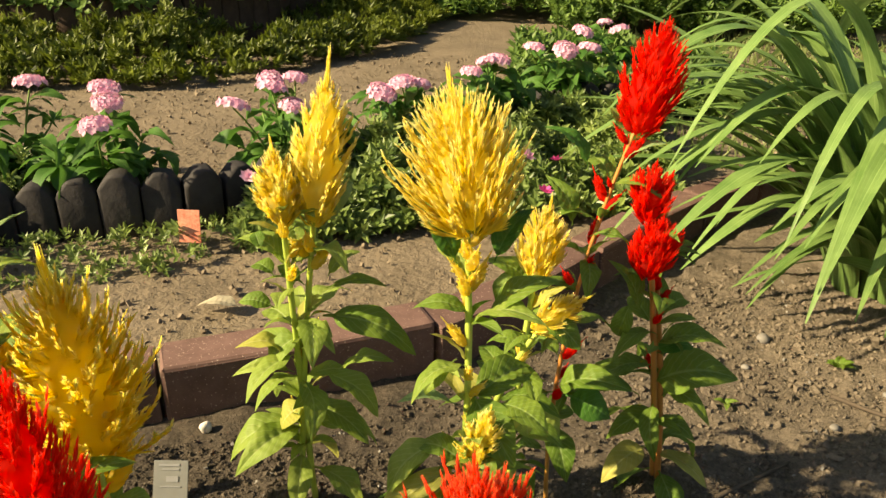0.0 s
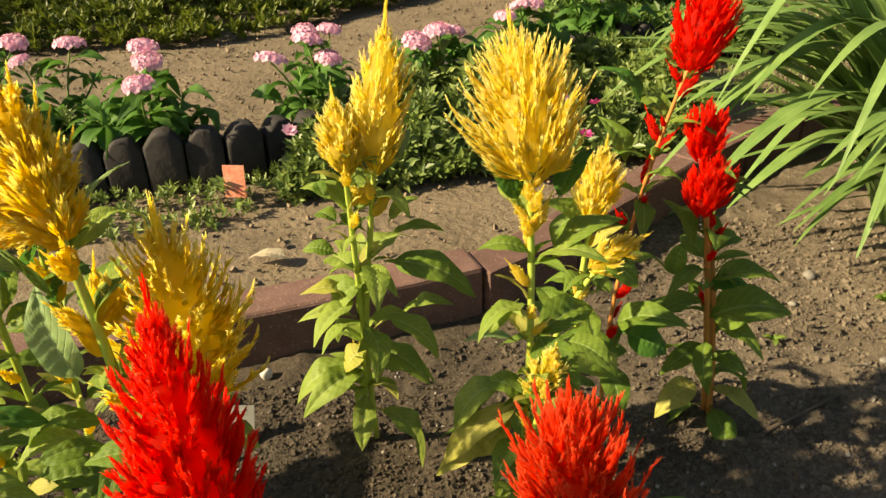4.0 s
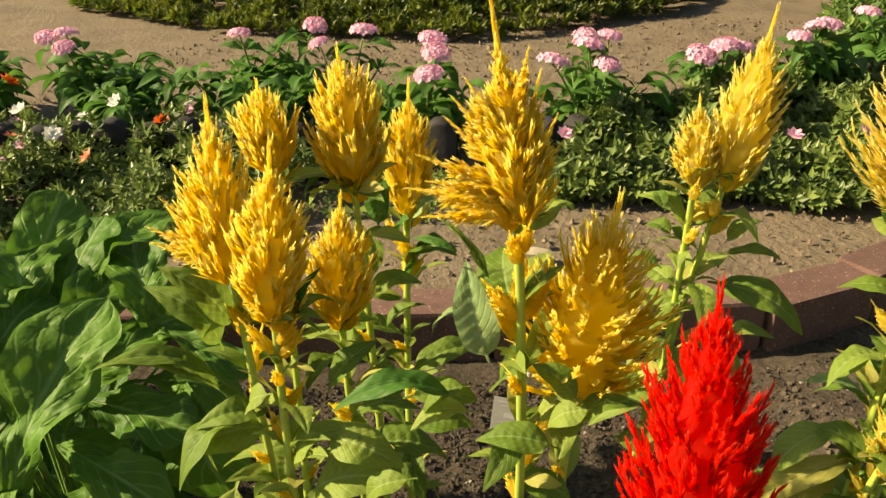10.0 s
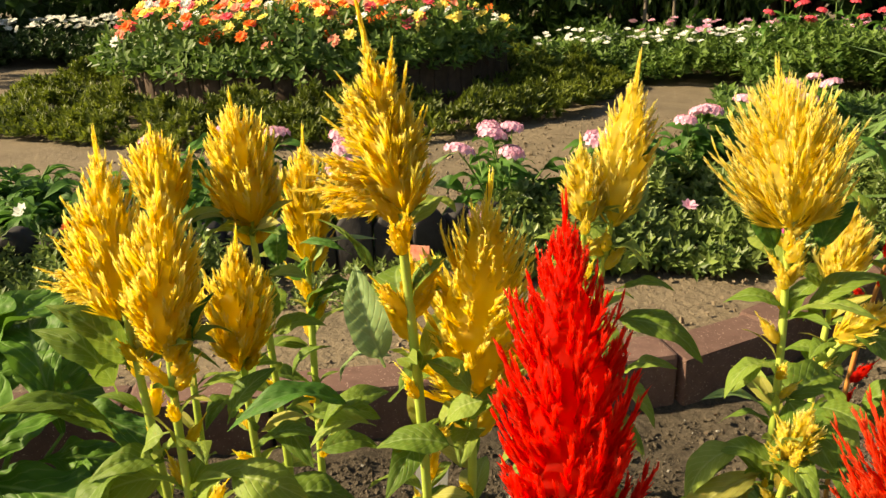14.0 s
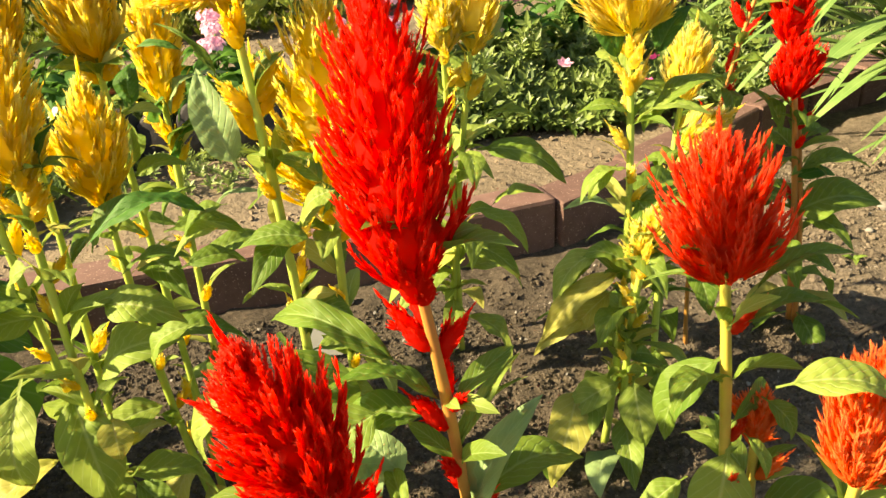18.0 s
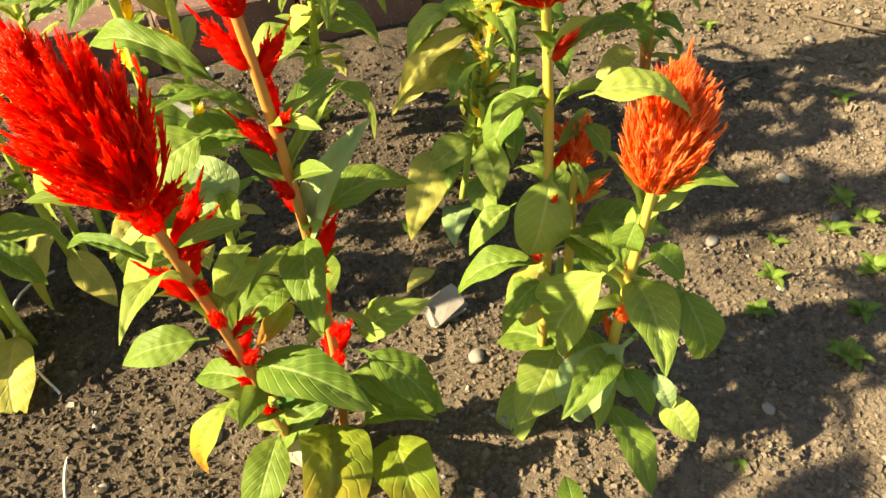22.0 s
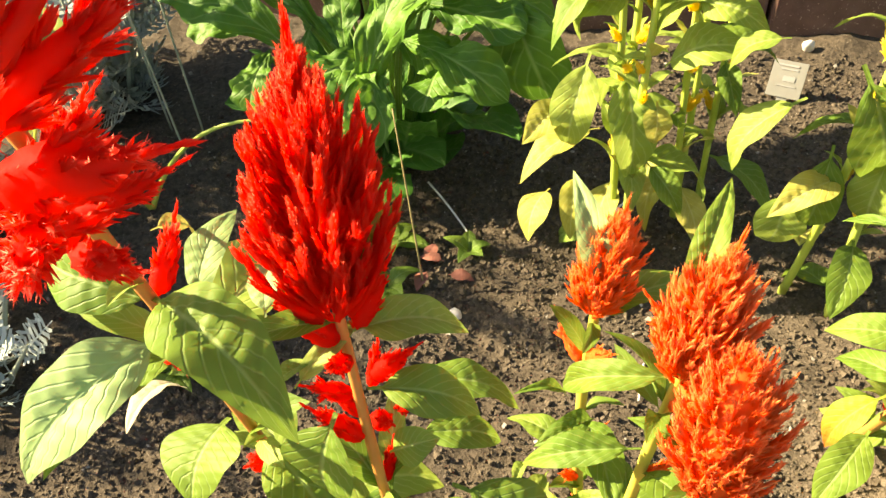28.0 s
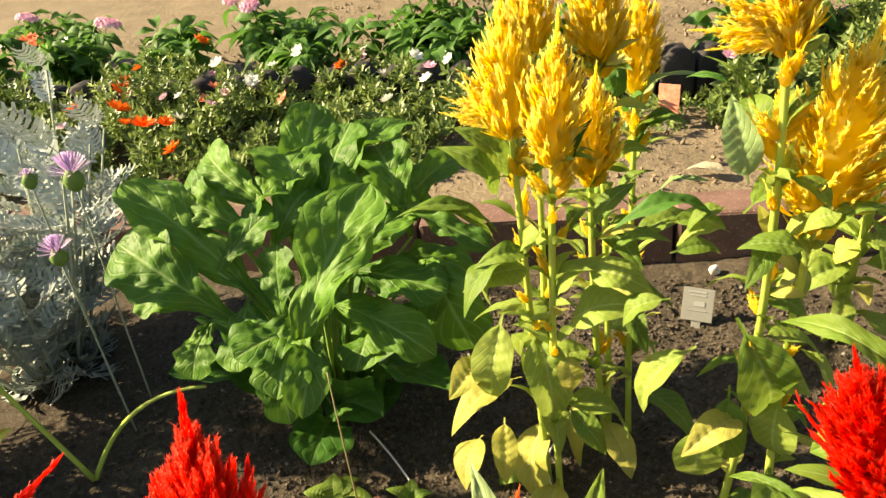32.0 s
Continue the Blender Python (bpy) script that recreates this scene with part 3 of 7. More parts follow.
def sheet(name, xs, ys, z):
    """A grid mesh over xs by ys with heights z."""
    X, Y = np.meshgrid(xs, ys, indexing="ij")
    n, m = X.shape
    i, j = np.meshgrid(np.arange(n - 1), np.arange(m - 1), indexing="ij")
    a = (i * m + j).ravel()
    return mesh_of(name, np.stack([X, Y, z], -1).reshape(-1, 3), np.stack([a, a + m, a + m + 1, a + 1], -1))


# one sheet of ground out to the horizon, finer near the beds
gx = np.r_[np.linspace(-400, -8, 18), np.linspace(-7.5, 4.5, 200), np.linspace(5, 400, 18)]
gy = np.r_[np.linspace(-400, -3, 18), np.linspace(-2.8, 9, 190), np.linspace(9.5, 400, 18)]
GX, GY = np.meshgrid(gx, gy, indexing="ij")
near = (abs(GX + 1.5) < 6.2) & (abs(GY - 3) < 6.2)
GZ = np.where(near, 0.012 * hills(GX, GY, 2.0, 1.0) + 0.006 * hills(GX, GY, 9.0, 4.0), 0.0) - 0.004
edge_p, edge_d = along(EDGE, 0.03)
under_bed = (GX > -4.25) & (GX < 1.6) & (GY > -1.35) & (GY < np.interp(GX, edge_p[:, 0], edge_p[:, 1]) + 0.04)
GZ = np.where(under_bed, -0.09, GZ)
ground = part("ground", sheet("ground", gx, gy, GZ), SAND)
tagged(ground, "sandy tan earth path and open ground between flower beds", "ground", kind="structure")

# the planted bed in front of the brick edging, lower than the path
bx, by = np.linspace(-4.4, 1.75, 640), np.linspace(-1.5, 2.6, 450)
BED_Z = -0.035
BX, BY = np.meshgrid(bx, by, indexing="ij")
limit = np.interp(bx, edge_p[:, 0], edge_p[:, 1])[:, None] + 0.03
BYC = np.minimum(BY, limit)
lumps = 0.010 * hills(BX, BYC, 5.0, 2.0) + 0.008 * hills(BX, BYC, 17.0, 5.0) + 0.006 * hills(BX, BYC, 48.0, 7.0)
BZ = BED_Z + lumps - 0.03 * np.clip((BYC - limit + 0.02) / 0.05, 0, 1)
rim = np.minimum(np.minimum(BX + 4.4, 1.75 - BX), BY + 1.5)
BZ = BZ + (0.05 - lumps) * np.clip(1 - rim / 0.25, 0, 1)
CELL = (np.arange(639)[:, None] * 450 + np.arange(449)[None]).ravel()
bed = part("bed_soil", mesh_of("bed_soil", np.stack([BX, BYC, BZ], -1).reshape(-1, 3), np.stack([CELL, CELL + 450, CELL + 451, CELL + 1], -1)), BED)
tagged(bed, "dark crumbly garden soil of the flower bed, drier at one end", "soil", kind="structure")


def bed_z(x, y):
    i, j = int(round((x + 4.4) / 6.15 * 639)), int(round((y + 1.5) / 4.1 * 449))
    return float(BZ[min(max(i, 0), 639), min(max(j, 0), 449)])


def stone_arrays(seed, n=1):
    """A rough lump with a dozen corners."""
    bm = bmesh.new()
    bmesh.ops.create_cube(bm, size=1.3)
    bmesh.ops.triangulate(bm, faces=bm.faces[:])
    rng = random.Random(seed)
    for v in bm.verts:
        v.co *= rng.uniform(0.55, 1.15)
        v.co.z *= 0.7
    v = np.array([v.co[:] for v in bm.verts])
    f = np.array([[q.index for q in p.verts] for p in bm.faces])
    bm.free()
    return v, f


LUMPS = [stone_arrays(n) for n in range(5)]


def litter(name, label, count, xs, ys, sizes, material, zfun, keep, seed, category):
    rng = np.random.default_rng(seed)
    some = []
    for k in range(5):
        n = count // 5
        x, y = rng.uniform(*xs, n), rng.uniform(*ys, n)
        ok = np.array([keep(a, b) for a, b in zip(x, y)])
        x, y = x[ok], y[ok]
        s = sizes[0] * (sizes[1] / sizes[0]) ** (rng.uniform(0, 1, len(x)) ** 2.2)
        z = np.array([zfun(a, b) for a, b in zip(x, y)]) + s * 0.15
        an = rng.uniform(0, 6.28, len(x))
        m = frames(np.stack([x, y, z], 1), np.stack([np.cos(an), np.sin(an), rng.uniform(-0.9, 0.9, len(x))], 1), rng.normal(0, 1, (len(x), 3)), s * rng.uniform(0.7, 1.3, len(x)), s, s)
        some.append(spread(*LUMPS[k], m)[:2])
    ob = part(name, mesh_of(name, *join(*some), smooth=False), material)
    return tagged(ob, label, category, kind="stuff")


in_bed = lambda x, y: y < np.interp(x, edge_p[:, 0], edge_p[:, 1]) - 0.07
on_path = lambda x, y: y > np.interp(x, edge_p[:, 0], edge_p[:, 1]) + 0.16
litter("soil_crumbs", "loose soil crumbs and clods on the bed", 42000, (-1.1, 1.2), (-0.2, 1.8), (0.0018, 0.0075), CRUMB, bed_z, in_bed, 3, "soil")
litter("soil_crumbs", "fine crumbly soil between the celosias", 52000, (-0.8, 0.75), (-0.1, 1.1), (0.0014, 0.0055), CRUMB, bed_z, in_bed, 13, "soil")
litter("gravel", "small pale grit scattered over the bed soil", 3600, (-1.4, 1.4), (-0.3, 1.9), (0.0014, 0.0050), STONE, bed_z, in_bed, 4, "gravel")
litter("path_grit", "small grit and crumbs on the sandy path", 9000, (-2.4, 1.2), (0.6, 4.2), (0.003, 0.011), GRIT, lambda x, y: 0.0, on_path, 6, "gravel")
litter("clods", "pale dry clods of earth beside the daylilies", 1500, (0.32, 1.4), (0.9, 1.9), (0.004, 0.013), CRUMB, bed_z, in_bed, 8, "soil")


def block(name, lx, ly, lz, bevel, seed=0, jitter=0.0):
    bm = bmesh.new()
    bmesh.ops.create_cube(bm, size=1)
    for v in bm.verts:
        v.co = Vector((v.co.x * lx, v.co.y * ly, v.co.z * lz))
    bmesh.ops.bevel(bm, geom=bm.edges[:], offset=bevel, segments=2, profile=0.6, affect="EDGES")
    rng = random.Random(seed)
    for v in bm.verts:
        v.co += Vector((rng.uniform(-1, 1), rng.uniform(-1, 1), rng.uniform(-1, 1))) * jitter
    me = bpy.data.meshes.new(name)
    bm.to_mesh(me)
    bm.free()
    for p in me.polygons:
        p.use_smooth = False
    return me


# brick edging: stretchers laid end to end, tops level, a little out of line
edging = thing("brick_edging", (-0.2, 1.2, 0), "row of red-brown clay bricks edging the flower bed", "edging")
tagged(edging, kind="structure")
bricks = [block("brick", 0.233, 0.088, 0.13, 0.007, n, 0.0014) for n in range(4)]
for n, (p, d) in enumerate(zip(*along(EDGE, 0.2400))):
    side = np.array([-d[1], d[0]])
    c = p + side * 0.042
    r = random.Random(n)
    ob = part("brick", bricks[n % 4], BRICK, edging, m=Matrix.Translation(Vector((c[0] + 0.2, c[1] - 1.2, r.uniform(-0.004, 0.004)))) @ Matrix.Rotation(math.atan2(d[1], d[0]) + r.uniform(-0.03, 0.03), 4, "Z") @ Matrix.Rotation(r.uniform(-0.02, 0.02), 4, "X"))


def log_mesh(seed, w=0.091, h=0.18, t=0.06):
    """One upright of the palisade: flat-faced with a chamfered, rounded top."""
    bm = bmesh.new()
    a = w / 2
    outline = [(-a, 0), (a, 0), (a, h * 0.80), (a * 0.55, h * 0.97), (a * 0.1, h), (-a * 0.35, h * 0.985), (-a, h * 0.80)]
    lo = [bm.verts.new((x, -t / 2, z)) for x, z in outline]
    hi = [bm.verts.new((x, t / 2, z)) for x, z in outline]
    bm.faces.new(lo), bm.faces.new(hi[::-1])
    for i in range(len(lo)):
        j = (i + 1) % len(lo)
        bm.faces.new((lo[i], hi[i], hi[j], lo[j]))
    bmesh.ops.recalc_face_normals(bm, faces=bm.faces[:])
    bmesh.ops.bevel(bm, geom=bm.edges[:], offset=0.008, segments=2, profile=0.5, affect="EDGES")
    rng = random.Random(seed)
    for v in bm.verts:
        v.co += Vector((rng.uniform(-1, 1), rng.uniform(-1, 1), rng.uniform(-1, 1))) * 0.0015
    me = bpy.data.meshes.new("log")
    bm.to_mesh(me)
    bm.free()
    for p in me.polygons:
        p.use_smooth = True
    return me


log_row = thing("log_edging", (-0.6, 1.85, 0), "low palisade of black chamfered log edging pieces", "edging")
tagged(log_row, kind="structure")
log_kinds = [log_mesh(n) for n in range(4)]
for n, (p, d) in enumerate(zip(*along(LOGS, 0.094))):
    r = random.Random(n + 50)
    part("log", log_kinds[n % 4], LOG, log_row, m=Matrix.Translation(Vector((p[0] + 0.6, p[1] - 1.85, -0.03 + r.uniform(-0.012, 0.012)))) @ Matrix.Rotation(math.atan2(d[1], d[0]) + r.uniform(-0.08, 0.08), 4, "Z") @ Matrix.Rotation(r.uniform(-0.06, 0.06), 4, "X"))

# ---- the celosias ----
YG, RG, OG = "yellow celosias", "red celosias", "orange celosias"
A = celosia("tall yellow celosia with a narrow double plume in the bed", YG, (-0.108, 0.998, -0.035), [
    (-0.111, 0.993, (-0.044, 0.896, 0.448), (-0.024, 0.925, 0.636), 0.036, 0.0, dict(lobes=150, peak=0.30, blunt=0.7)),
    (-0.095, 1.002, (-0.072, 0.880, 0.45), (-0.082, 0.884, 0.551), 0.025, -0.01, dict(lobes=91, peak=0.3, blunt=0.8))],
    PLUME_LEMON, STEM_LIME, LEAF_LIME, 11, fill=13, size=(0.055, 0.11), low=0.25, buds=6)
B = celosia("yellow celosia with one broad spiky plume, beside the bricks", YG, (0.119, 0.830, -0.035), [
    (0.114, 0.801, (0.131, 0.83, 0.477), (0.102, 0.848, 0.636), 0.062, 0.0, dict(lobes=280, core=0.42, peak=0.30, loose=0.22, blunt=0.6, rise=0.4, tuft=0.014)),
    (0.140, 0.811, (0.150, 0.775, 0.250), (0.160, 0.770, 0.320), 0.016, 0.0, dict(lobes=45, blunt=0.9))],
    PLUME_LEMON, STEM_LIME, (LEAF_GREEN, LEAF_LIME), 12, fill=10, size=(0.08, 0.12), low=0.06, buds=26, bracts=20)
C = celosia("slender pale yellow celosia behind the broad one", YG, (0.192, 0.935, -0.035), [
    (0.186, 0.924, (0.199, 0.955, 0.363), (0.214, 0.968, 0.471), 0.030, 0.0, dict(lobes=110, peak=0.35, blunt=0.8)),
    (0.192, 0.930, (0.200, 0.915, 0.322), (0.267, 0.912, 0.375), 0.018, 0.0, dict(lobes=51, loose=0.3, blunt=0.9))],
    PLUME_LEMON, STEM_LIME, LEAF_GREEN, 13, fill=10, size=(0.06, 0.10), buds=2)
RL = celosia("red celosia with two stacked plumes and a reddish stem", RG, (0.412, 1.112, -0.035), [
    (0.408, 1.105, (0.338, 1.010, 0.350), (0.350, 1.013, 0.437), 0.032, 0.03, dict(lobes=105, peak=0.35, blunt=0.8)),
    (0.413, 1.095, (0.334, 1.033, 0.413), (0.338, 1.042, 0.493), 0.029, 0.03, dict(lobes=91, peak=0.35, blunt=0.8))],
    PLUME_RED, STEM_RED, LEAF_GREEN, 14, fill=10, size=(0.06, 0.11), buds=3)
RU = celosia("leaning red celosia with one tall plume behind the yellow ones", RG, (0.255, 1.060, -0.035), [
    (0.243, 1.028, (0.315, 1.062, 0.514), (0.337, 1.076, 0.654), 0.040, -0.05, dict(lobes=150, peak=0.35, leader=0.14, blunt=0.75, fat=0.7))],
    PLUME_RED, STEM_RED, LEAF_GREEN, 15, fill=14, size=(0.05, 0.10), low=0.2, buds=18)
D = celosia("bushy yellow celosia with three crowded plumes beside the leafy greens", YG, (-0.383, 0.549, -0.035), [
    (-0.384, 0.551, (-0.387, 0.51, 0.47), (-0.396, 0.523, 0.618), 0.036, 0.0, dict(lobes=150, peak=0.2, blunt=0.75)),
    (-0.364, 0.541, (-0.336, 0.489, 0.455), (-0.333, 0.509, 0.597), 0.029, 0.0, dict(lobes=137, peak=0.25, blunt=0.75)),
    (-0.400, 0.572, (-0.406, 0.608, 0.521), (-0.416, 0.612, 0.604), 0.029, 0.0, dict(lobes=102, peak=0.3, blunt=0.8))],
    PLUME_YELLOW, STEM_LIME, (LEAF_LIME, LEAF_GREEN, LEAF_LIME), 16, fill=5, size=(0.06, 0.115), low=0.18, buds=15)
F = celosia("yellow celosia with three upright oval plumes", YG, (-0.346, 0.668, -0.035), [
    (-0.346, 0.670, (-0.349, 0.647, 0.505), (-0.362, 0.656, 0.628), 0.036, 0.0, dict(lobes=150, peak=0.28, blunt=0.6)),
    (-0.336, 0.639, (-0.334, 0.579, 0.403), (-0.331, 0.594, 0.522), 0.033, 0.0, dict(lobes=147, peak=0.2, blunt=0.75)),
    (-0.320, 0.680, (-0.328, 0.708, 0.448), (-0.328, 0.724, 0.584), 0.027, 0.0, dict(lobes=120, peak=0.4, blunt=0.75))],
    PLUME_YELLOW, STEM_LIME, (LEAF_GREEN, LEAF_LIME), 17, fill=6, size=(0.06, 0.11), low=0.2, buds=12)
H = celosia("yellow celosia with a loose fan-shaped plume", YG, (-0.173, 0.584, -0.035), [
    (-0.176, 0.577, (-0.140, 0.488, 0.574), (-0.165, 0.490, 0.707), 0.018, 0.0, dict(lobes=90, fan=((-1.0, 0.2, -0.1), 0.3), peak=0.26, loose=0.3, leader=0.3, blunt=0.9))],
    PLUME_YELLOW, STEM_LIME, (LEAF_GREEN, LEAF_LIME), 18, fill=7, size=(0.05, 0.10), buds=22)
I = celosia("yellow celosia with a rounded orange-yellow plume", YG, (-0.120, 0.573, -0.035), [
    (-0.119, 0.566, (-0.116, 0.550, 0.414), (-0.084, 0.493, 0.604), 0.050, 0.0, dict(lobes=230, core=0.5, loose=0.22, peak=0.2, leader=0.22, blunt=0.6))],
    PLUME_YELLOW, STEM_LIME, (LEAF_GREEN, LEAF_LIME), 19, fill=8, size=(0.06, 0.10), buds=11)
P = celosia("red celosia with a tall cone plume and a leaning side plume", RG, (-0.027, 0.425, -0.035), [
    (-0.004, 0.428, (-0.013, 0.350, 0.452), (-0.022, 0.366, 0.627), 0.035, 0.03, dict(lobes=260, girth=0.0009, hairs=6, fuzz=0.0024, tuft=0.0105, core=0.55, per=14, peak=0.25, leader=0.16, blunt=0.72)),
    (-0.056, 0.418, (-0.034, 0.246, 0.400), (-0.066, 0.243, 0.498), 0.028, -0.02, dict(lobes=260, girth=0.0009, hairs=6, fuzz=0.0024, tuft=0.0105, core=0.55, per=14, peak=0.25, loose=0.3, blunt=0.9))],
    PLUME_RED, STEM_RED, (LEAF_GREEN, LEAF_LIME), 20, fill=7, size=(0.06, 0.11), low=0.1, high=0.8, buds=26, bracts=22)
Q = celosia("red-orange celosia with a broad ragged plume", RG, (0.195, 0.499, -0.035), [
    (0.194, 0.490, (0.167, 0.46, 0.399), (0.155, 0.473, 0.504), 0.036, 0.0, dict(lobes=260, girth=0.0009, hairs=6, fuzz=0.0024, tuft=0.0105, core=0.55, per=14, peak=0.2, loose=0.3, plume=PLUME_SCARLET, blunt=0.65))],
    PLUME_SCARLET, STEM_ORANGE, (LEAF_GREEN, LEAF_LIME), 21, fill=8, size=(0.07, 0.12), buds=5)
OR = celosia("orange celosia with a squat plume over broad leaves", OG, (0.248, 0.457, -0.035), [
    (0.251, 0.449, (0.242, 0.393, 0.296), (0.252, 0.41, 0.397), 0.032, 0.0, dict(lobes=260, girth=0.0009, hairs=6, fuzz=0.0024, tuft=0.0105, core=0.55, per=14, peak=0.28, blunt=0.7)),
    (0.230, 0.470, (0.202, 0.473, 0.252), (0.207, 0.479, 0.302), 0.014, 0.0, dict(lobes=45, blunt=0.8))],
    PLUME_ORANGE, STEM_ORANGE, (LEAF_GREEN, LEAF_LIME), 22, fill=8, size=(0.07, 0.12), buds=5)
S = celosia("orange celosia with three crowded fluffy plumes", OG, (-0.201, 0.162, -0.035), [
    (-0.213, 0.169, (-0.23, 0.15, 0.319), (-0.225, 0.175, 0.394), 0.020, 0.0, dict(lobes=260, girth=0.0009, hairs=6, fuzz=0.0024, tuft=0.0105, core=0.55, per=14, peak=0.25, blunt=0.8)),
    (-0.192, 0.159, (-0.165, 0.123, 0.332), (-0.157, 0.15, 0.423), 0.026, 0.0, dict(lobes=260, girth=0.0009, hairs=6, fuzz=0.0024, tuft=0.0105, core=0.55, per=14, peak=0.25, blunt=0.75)),
    (-0.182, 0.148, (-0.131, 0.096, 0.282), (-0.136, 0.112, 0.383), 0.030, 0.0, dict(lobes=260, girth=0.0009, hairs=6, fuzz=0.0024, tuft=0.0105, core=0.55, per=14, peak=0.28, leader=0.08, blunt=0.6))],
    PLUME_ORANGE, STEM_ORANGE, LEAF_GREEN, 23, fill=5, size=(0.06, 0.09), low=0.2, buds=6)
M = celosia("scarlet celosia with a cone plume and a large branched plume", RG, (-0.341, 0.060, -0.035), [
    (-0.317, 0.057, (-0.268, -0.010, 0.455), (-0.310, 0.036, 0.551), 0.030, 0.0, dict(fat=0.7, lobes=230, girth=0.0014, hairs=14, fuzz=0.0024, tuft=0.010, core=0.45, peak=0.25, blunt=0.85)),
    (-0.369, 0.036, (-0.233, -0.102, 0.620), (-0.286, -0.086, 0.714), 0.034, -0.03, dict(lobes=46, per=20, core=0.15, plume=PLUME_CORAL, rise=0.5, girth=0.0020, hairs=26, fuzz=0.0017, tuft=0.0085, flare=1.0, peak=0.14, loose=0.22, leader=0.26, blunt=0.95, via=(-0.365, -0.03, 0.44), fat=0.65))],
    PLUME_RED, STEM_RED, (LEAF_GREEN, LEAF_LIME), 24, fill=9, size=(0.07, 0.11), low=0.1, high=0.72, buds=10)
HI = H


SPRAYS = [plume_mesh("side_plume", (0.004, 0.003 * n - 0.003, 0.06), 0.0062, lobes=26, seed=n + 70, peak=0.30, leader=0.25, girth=0.0009, hairs=4, fuzz=0.0024, loose=0.25, rise=1.3, per=7, tuft=0.008, core=0.7) for n in range(3)]


def side_spray(root, material, at, toward, size, seed, long=True):
    """One more tapering branch of a plume, from a point in the world."""
    q = Vector(toward).normalized().to_track_quat("Z", "Y").to_matrix().to_4x4()
    me = SPRAYS[seed % 3] if long else BUDS[seed % 3]
    part("side_plume", me, material, root, m=Matrix.Translation(Vector(at) - root.location) @ q @ Matrix.Scale(size / (0.06 if long else 0.034 + 0.006 * (seed % 3)), 4))


# the loose fan: long branches reaching to one side
for n, (z, toward, size) in enumerate([(0.586, (-1.0, 0.0, 0.03), 0.072), (0.592, (-1.0, -0.2, 0.35), 0.064), (0.598, (-0.9, 0.1, 0.60), 0.058), (0.610, (-0.8, -0.1, 0.90), 0.054), (0.578, (-1.0, -0.3, -0.06), 0.060), (0.600, (0.22, 0.0, 1.0), 0.066), (0.592, (0.36, -0.1, 0.95), 0.054), (0.590, (-0.9, -0.4, 0.2), 0.056), (0.600, (-0.7, 0.5, 0.5), 0.054), (0.620, (-0.6, -0.2, 1.0), 0.050), (0.630, (0.15, -0.2, 1.0), 0.052), (0.582, (0.40, 0.3, 1.0), 0.060), (0.588, (0.55, 0.1, 0.9), 0.046), (0.604, (0.30, 0.2, 1.0), 0.050)]):
    side_spray(H, PLUME_YELLOW, (-0.143 - 0.1 * (z - 0.57), 0.489, z), toward, size, n)
for n, (z, toward, size) in enumerate([(0.478, (-1.0, 0.1, 0.08), 0.078), (0.485, (-1.0, -0.1, 0.28), 0.070), (0.492, (-1.0, 0.2, 0.50), 0.064), (0.500, (-0.9, -0.2, 0.75), 0.058), (0.510, (-0.8, 0.1, 1.0), 0.054), (0.486, (-0.9, -0.4, 0.35), 0.056)]):
    side_spray(D, PLUME_YELLOW, (-0.392, 0.512, z), toward, size, n + 1)
for n, (z, toward, size) in enumerate([(0.478, (-1.0, -0.1, 0.50), 0.056), (0.474, (-0.9, -0.3, 0.15), 0.040)]):
    side_spray(I, PLUME_YELLOW, (-0.113, 0.540, z - 0.045), toward, size, n)
for n in range(10):
    k = n / 9
    a = n * 2.4 + 1.0
    side_spray(M, PLUME_RED, (-0.283 + 0.014 * k + 0.006 * math.cos(a), 0.012 - 0.020 * k + 0.006 * math.sin(a), 0.33 + 0.115 * k), (math.cos(a) * 0.8, math.sin(a) * 0.8, 0.9), 0.030 + 0.005 * (n % 3), n, False)
for n in range(16):
    k = n / 15
    a = n * 2.4
    side_spray(M, PLUME_CORAL, (-0.283 + 0.047 * k, -0.078 - 0.028 * k, 0.535 + 0.085 * k), (math.cos(a), math.sin(a), 0.35), 0.040 + 0.008 * (n % 3), n, n % 4 > 0)

# ---- things round the celosias: leafy greens, silver plants, daylilies ----
LEAF_FAR = plain_leaf("foliage_fresh", (0.030, 0.085, 0.014), (0.170, 0.270, 0.050))
LEAF_MAT_GROUND = plain_leaf("foliage_ground_cover", (0.018, 0.041, 0.005), (0.215, 0.262, 0.029))
# shrubs and dim bed: the shade they stand in is put into this dark colour
LEAF_SHADE = plain_leaf("foliage_shrubs_shaded", (0.012, 0.035, 0.008), (0.050, 0.105, 0.020), thin=0.25)
LEAF_PENTAS = leaf_mat("leaf_pentas", (0.040, 0.130, 0.022), (0.120, 0.270, 0.045), (0.16, 0.27, 0.09), ribs=8.0)
LEAF_PORTULACA = plain_leaf("foliage_portulaca", (0.030, 0.078, 0.014), (0.27, 0.35, 0.09), thin=0.3, rough=0.42)
GRASS = plain_leaf("grass_blades", (0.10, 0.15, 0.04), (0.27, 0.31, 0.11))
SILVER = plain_leaf("silver_felt_leaves", (0.22, 0.27, 0.25), (0.52, 0.57, 0.54), thin=0.15, rough=0.85)
SILVER_STEM = rough_mat("silver_felt_stems", (0.22, 0.26, 0.20), (0.36, 0.40, 0.33), 60, 0.9, 0.3, 0.001)
STEM_GREEN = rough_mat("stem_green", (0.08, 0.16, 0.03), (0.16, 0.25, 0.06), 60, 0.6, 0.3, 0.001)
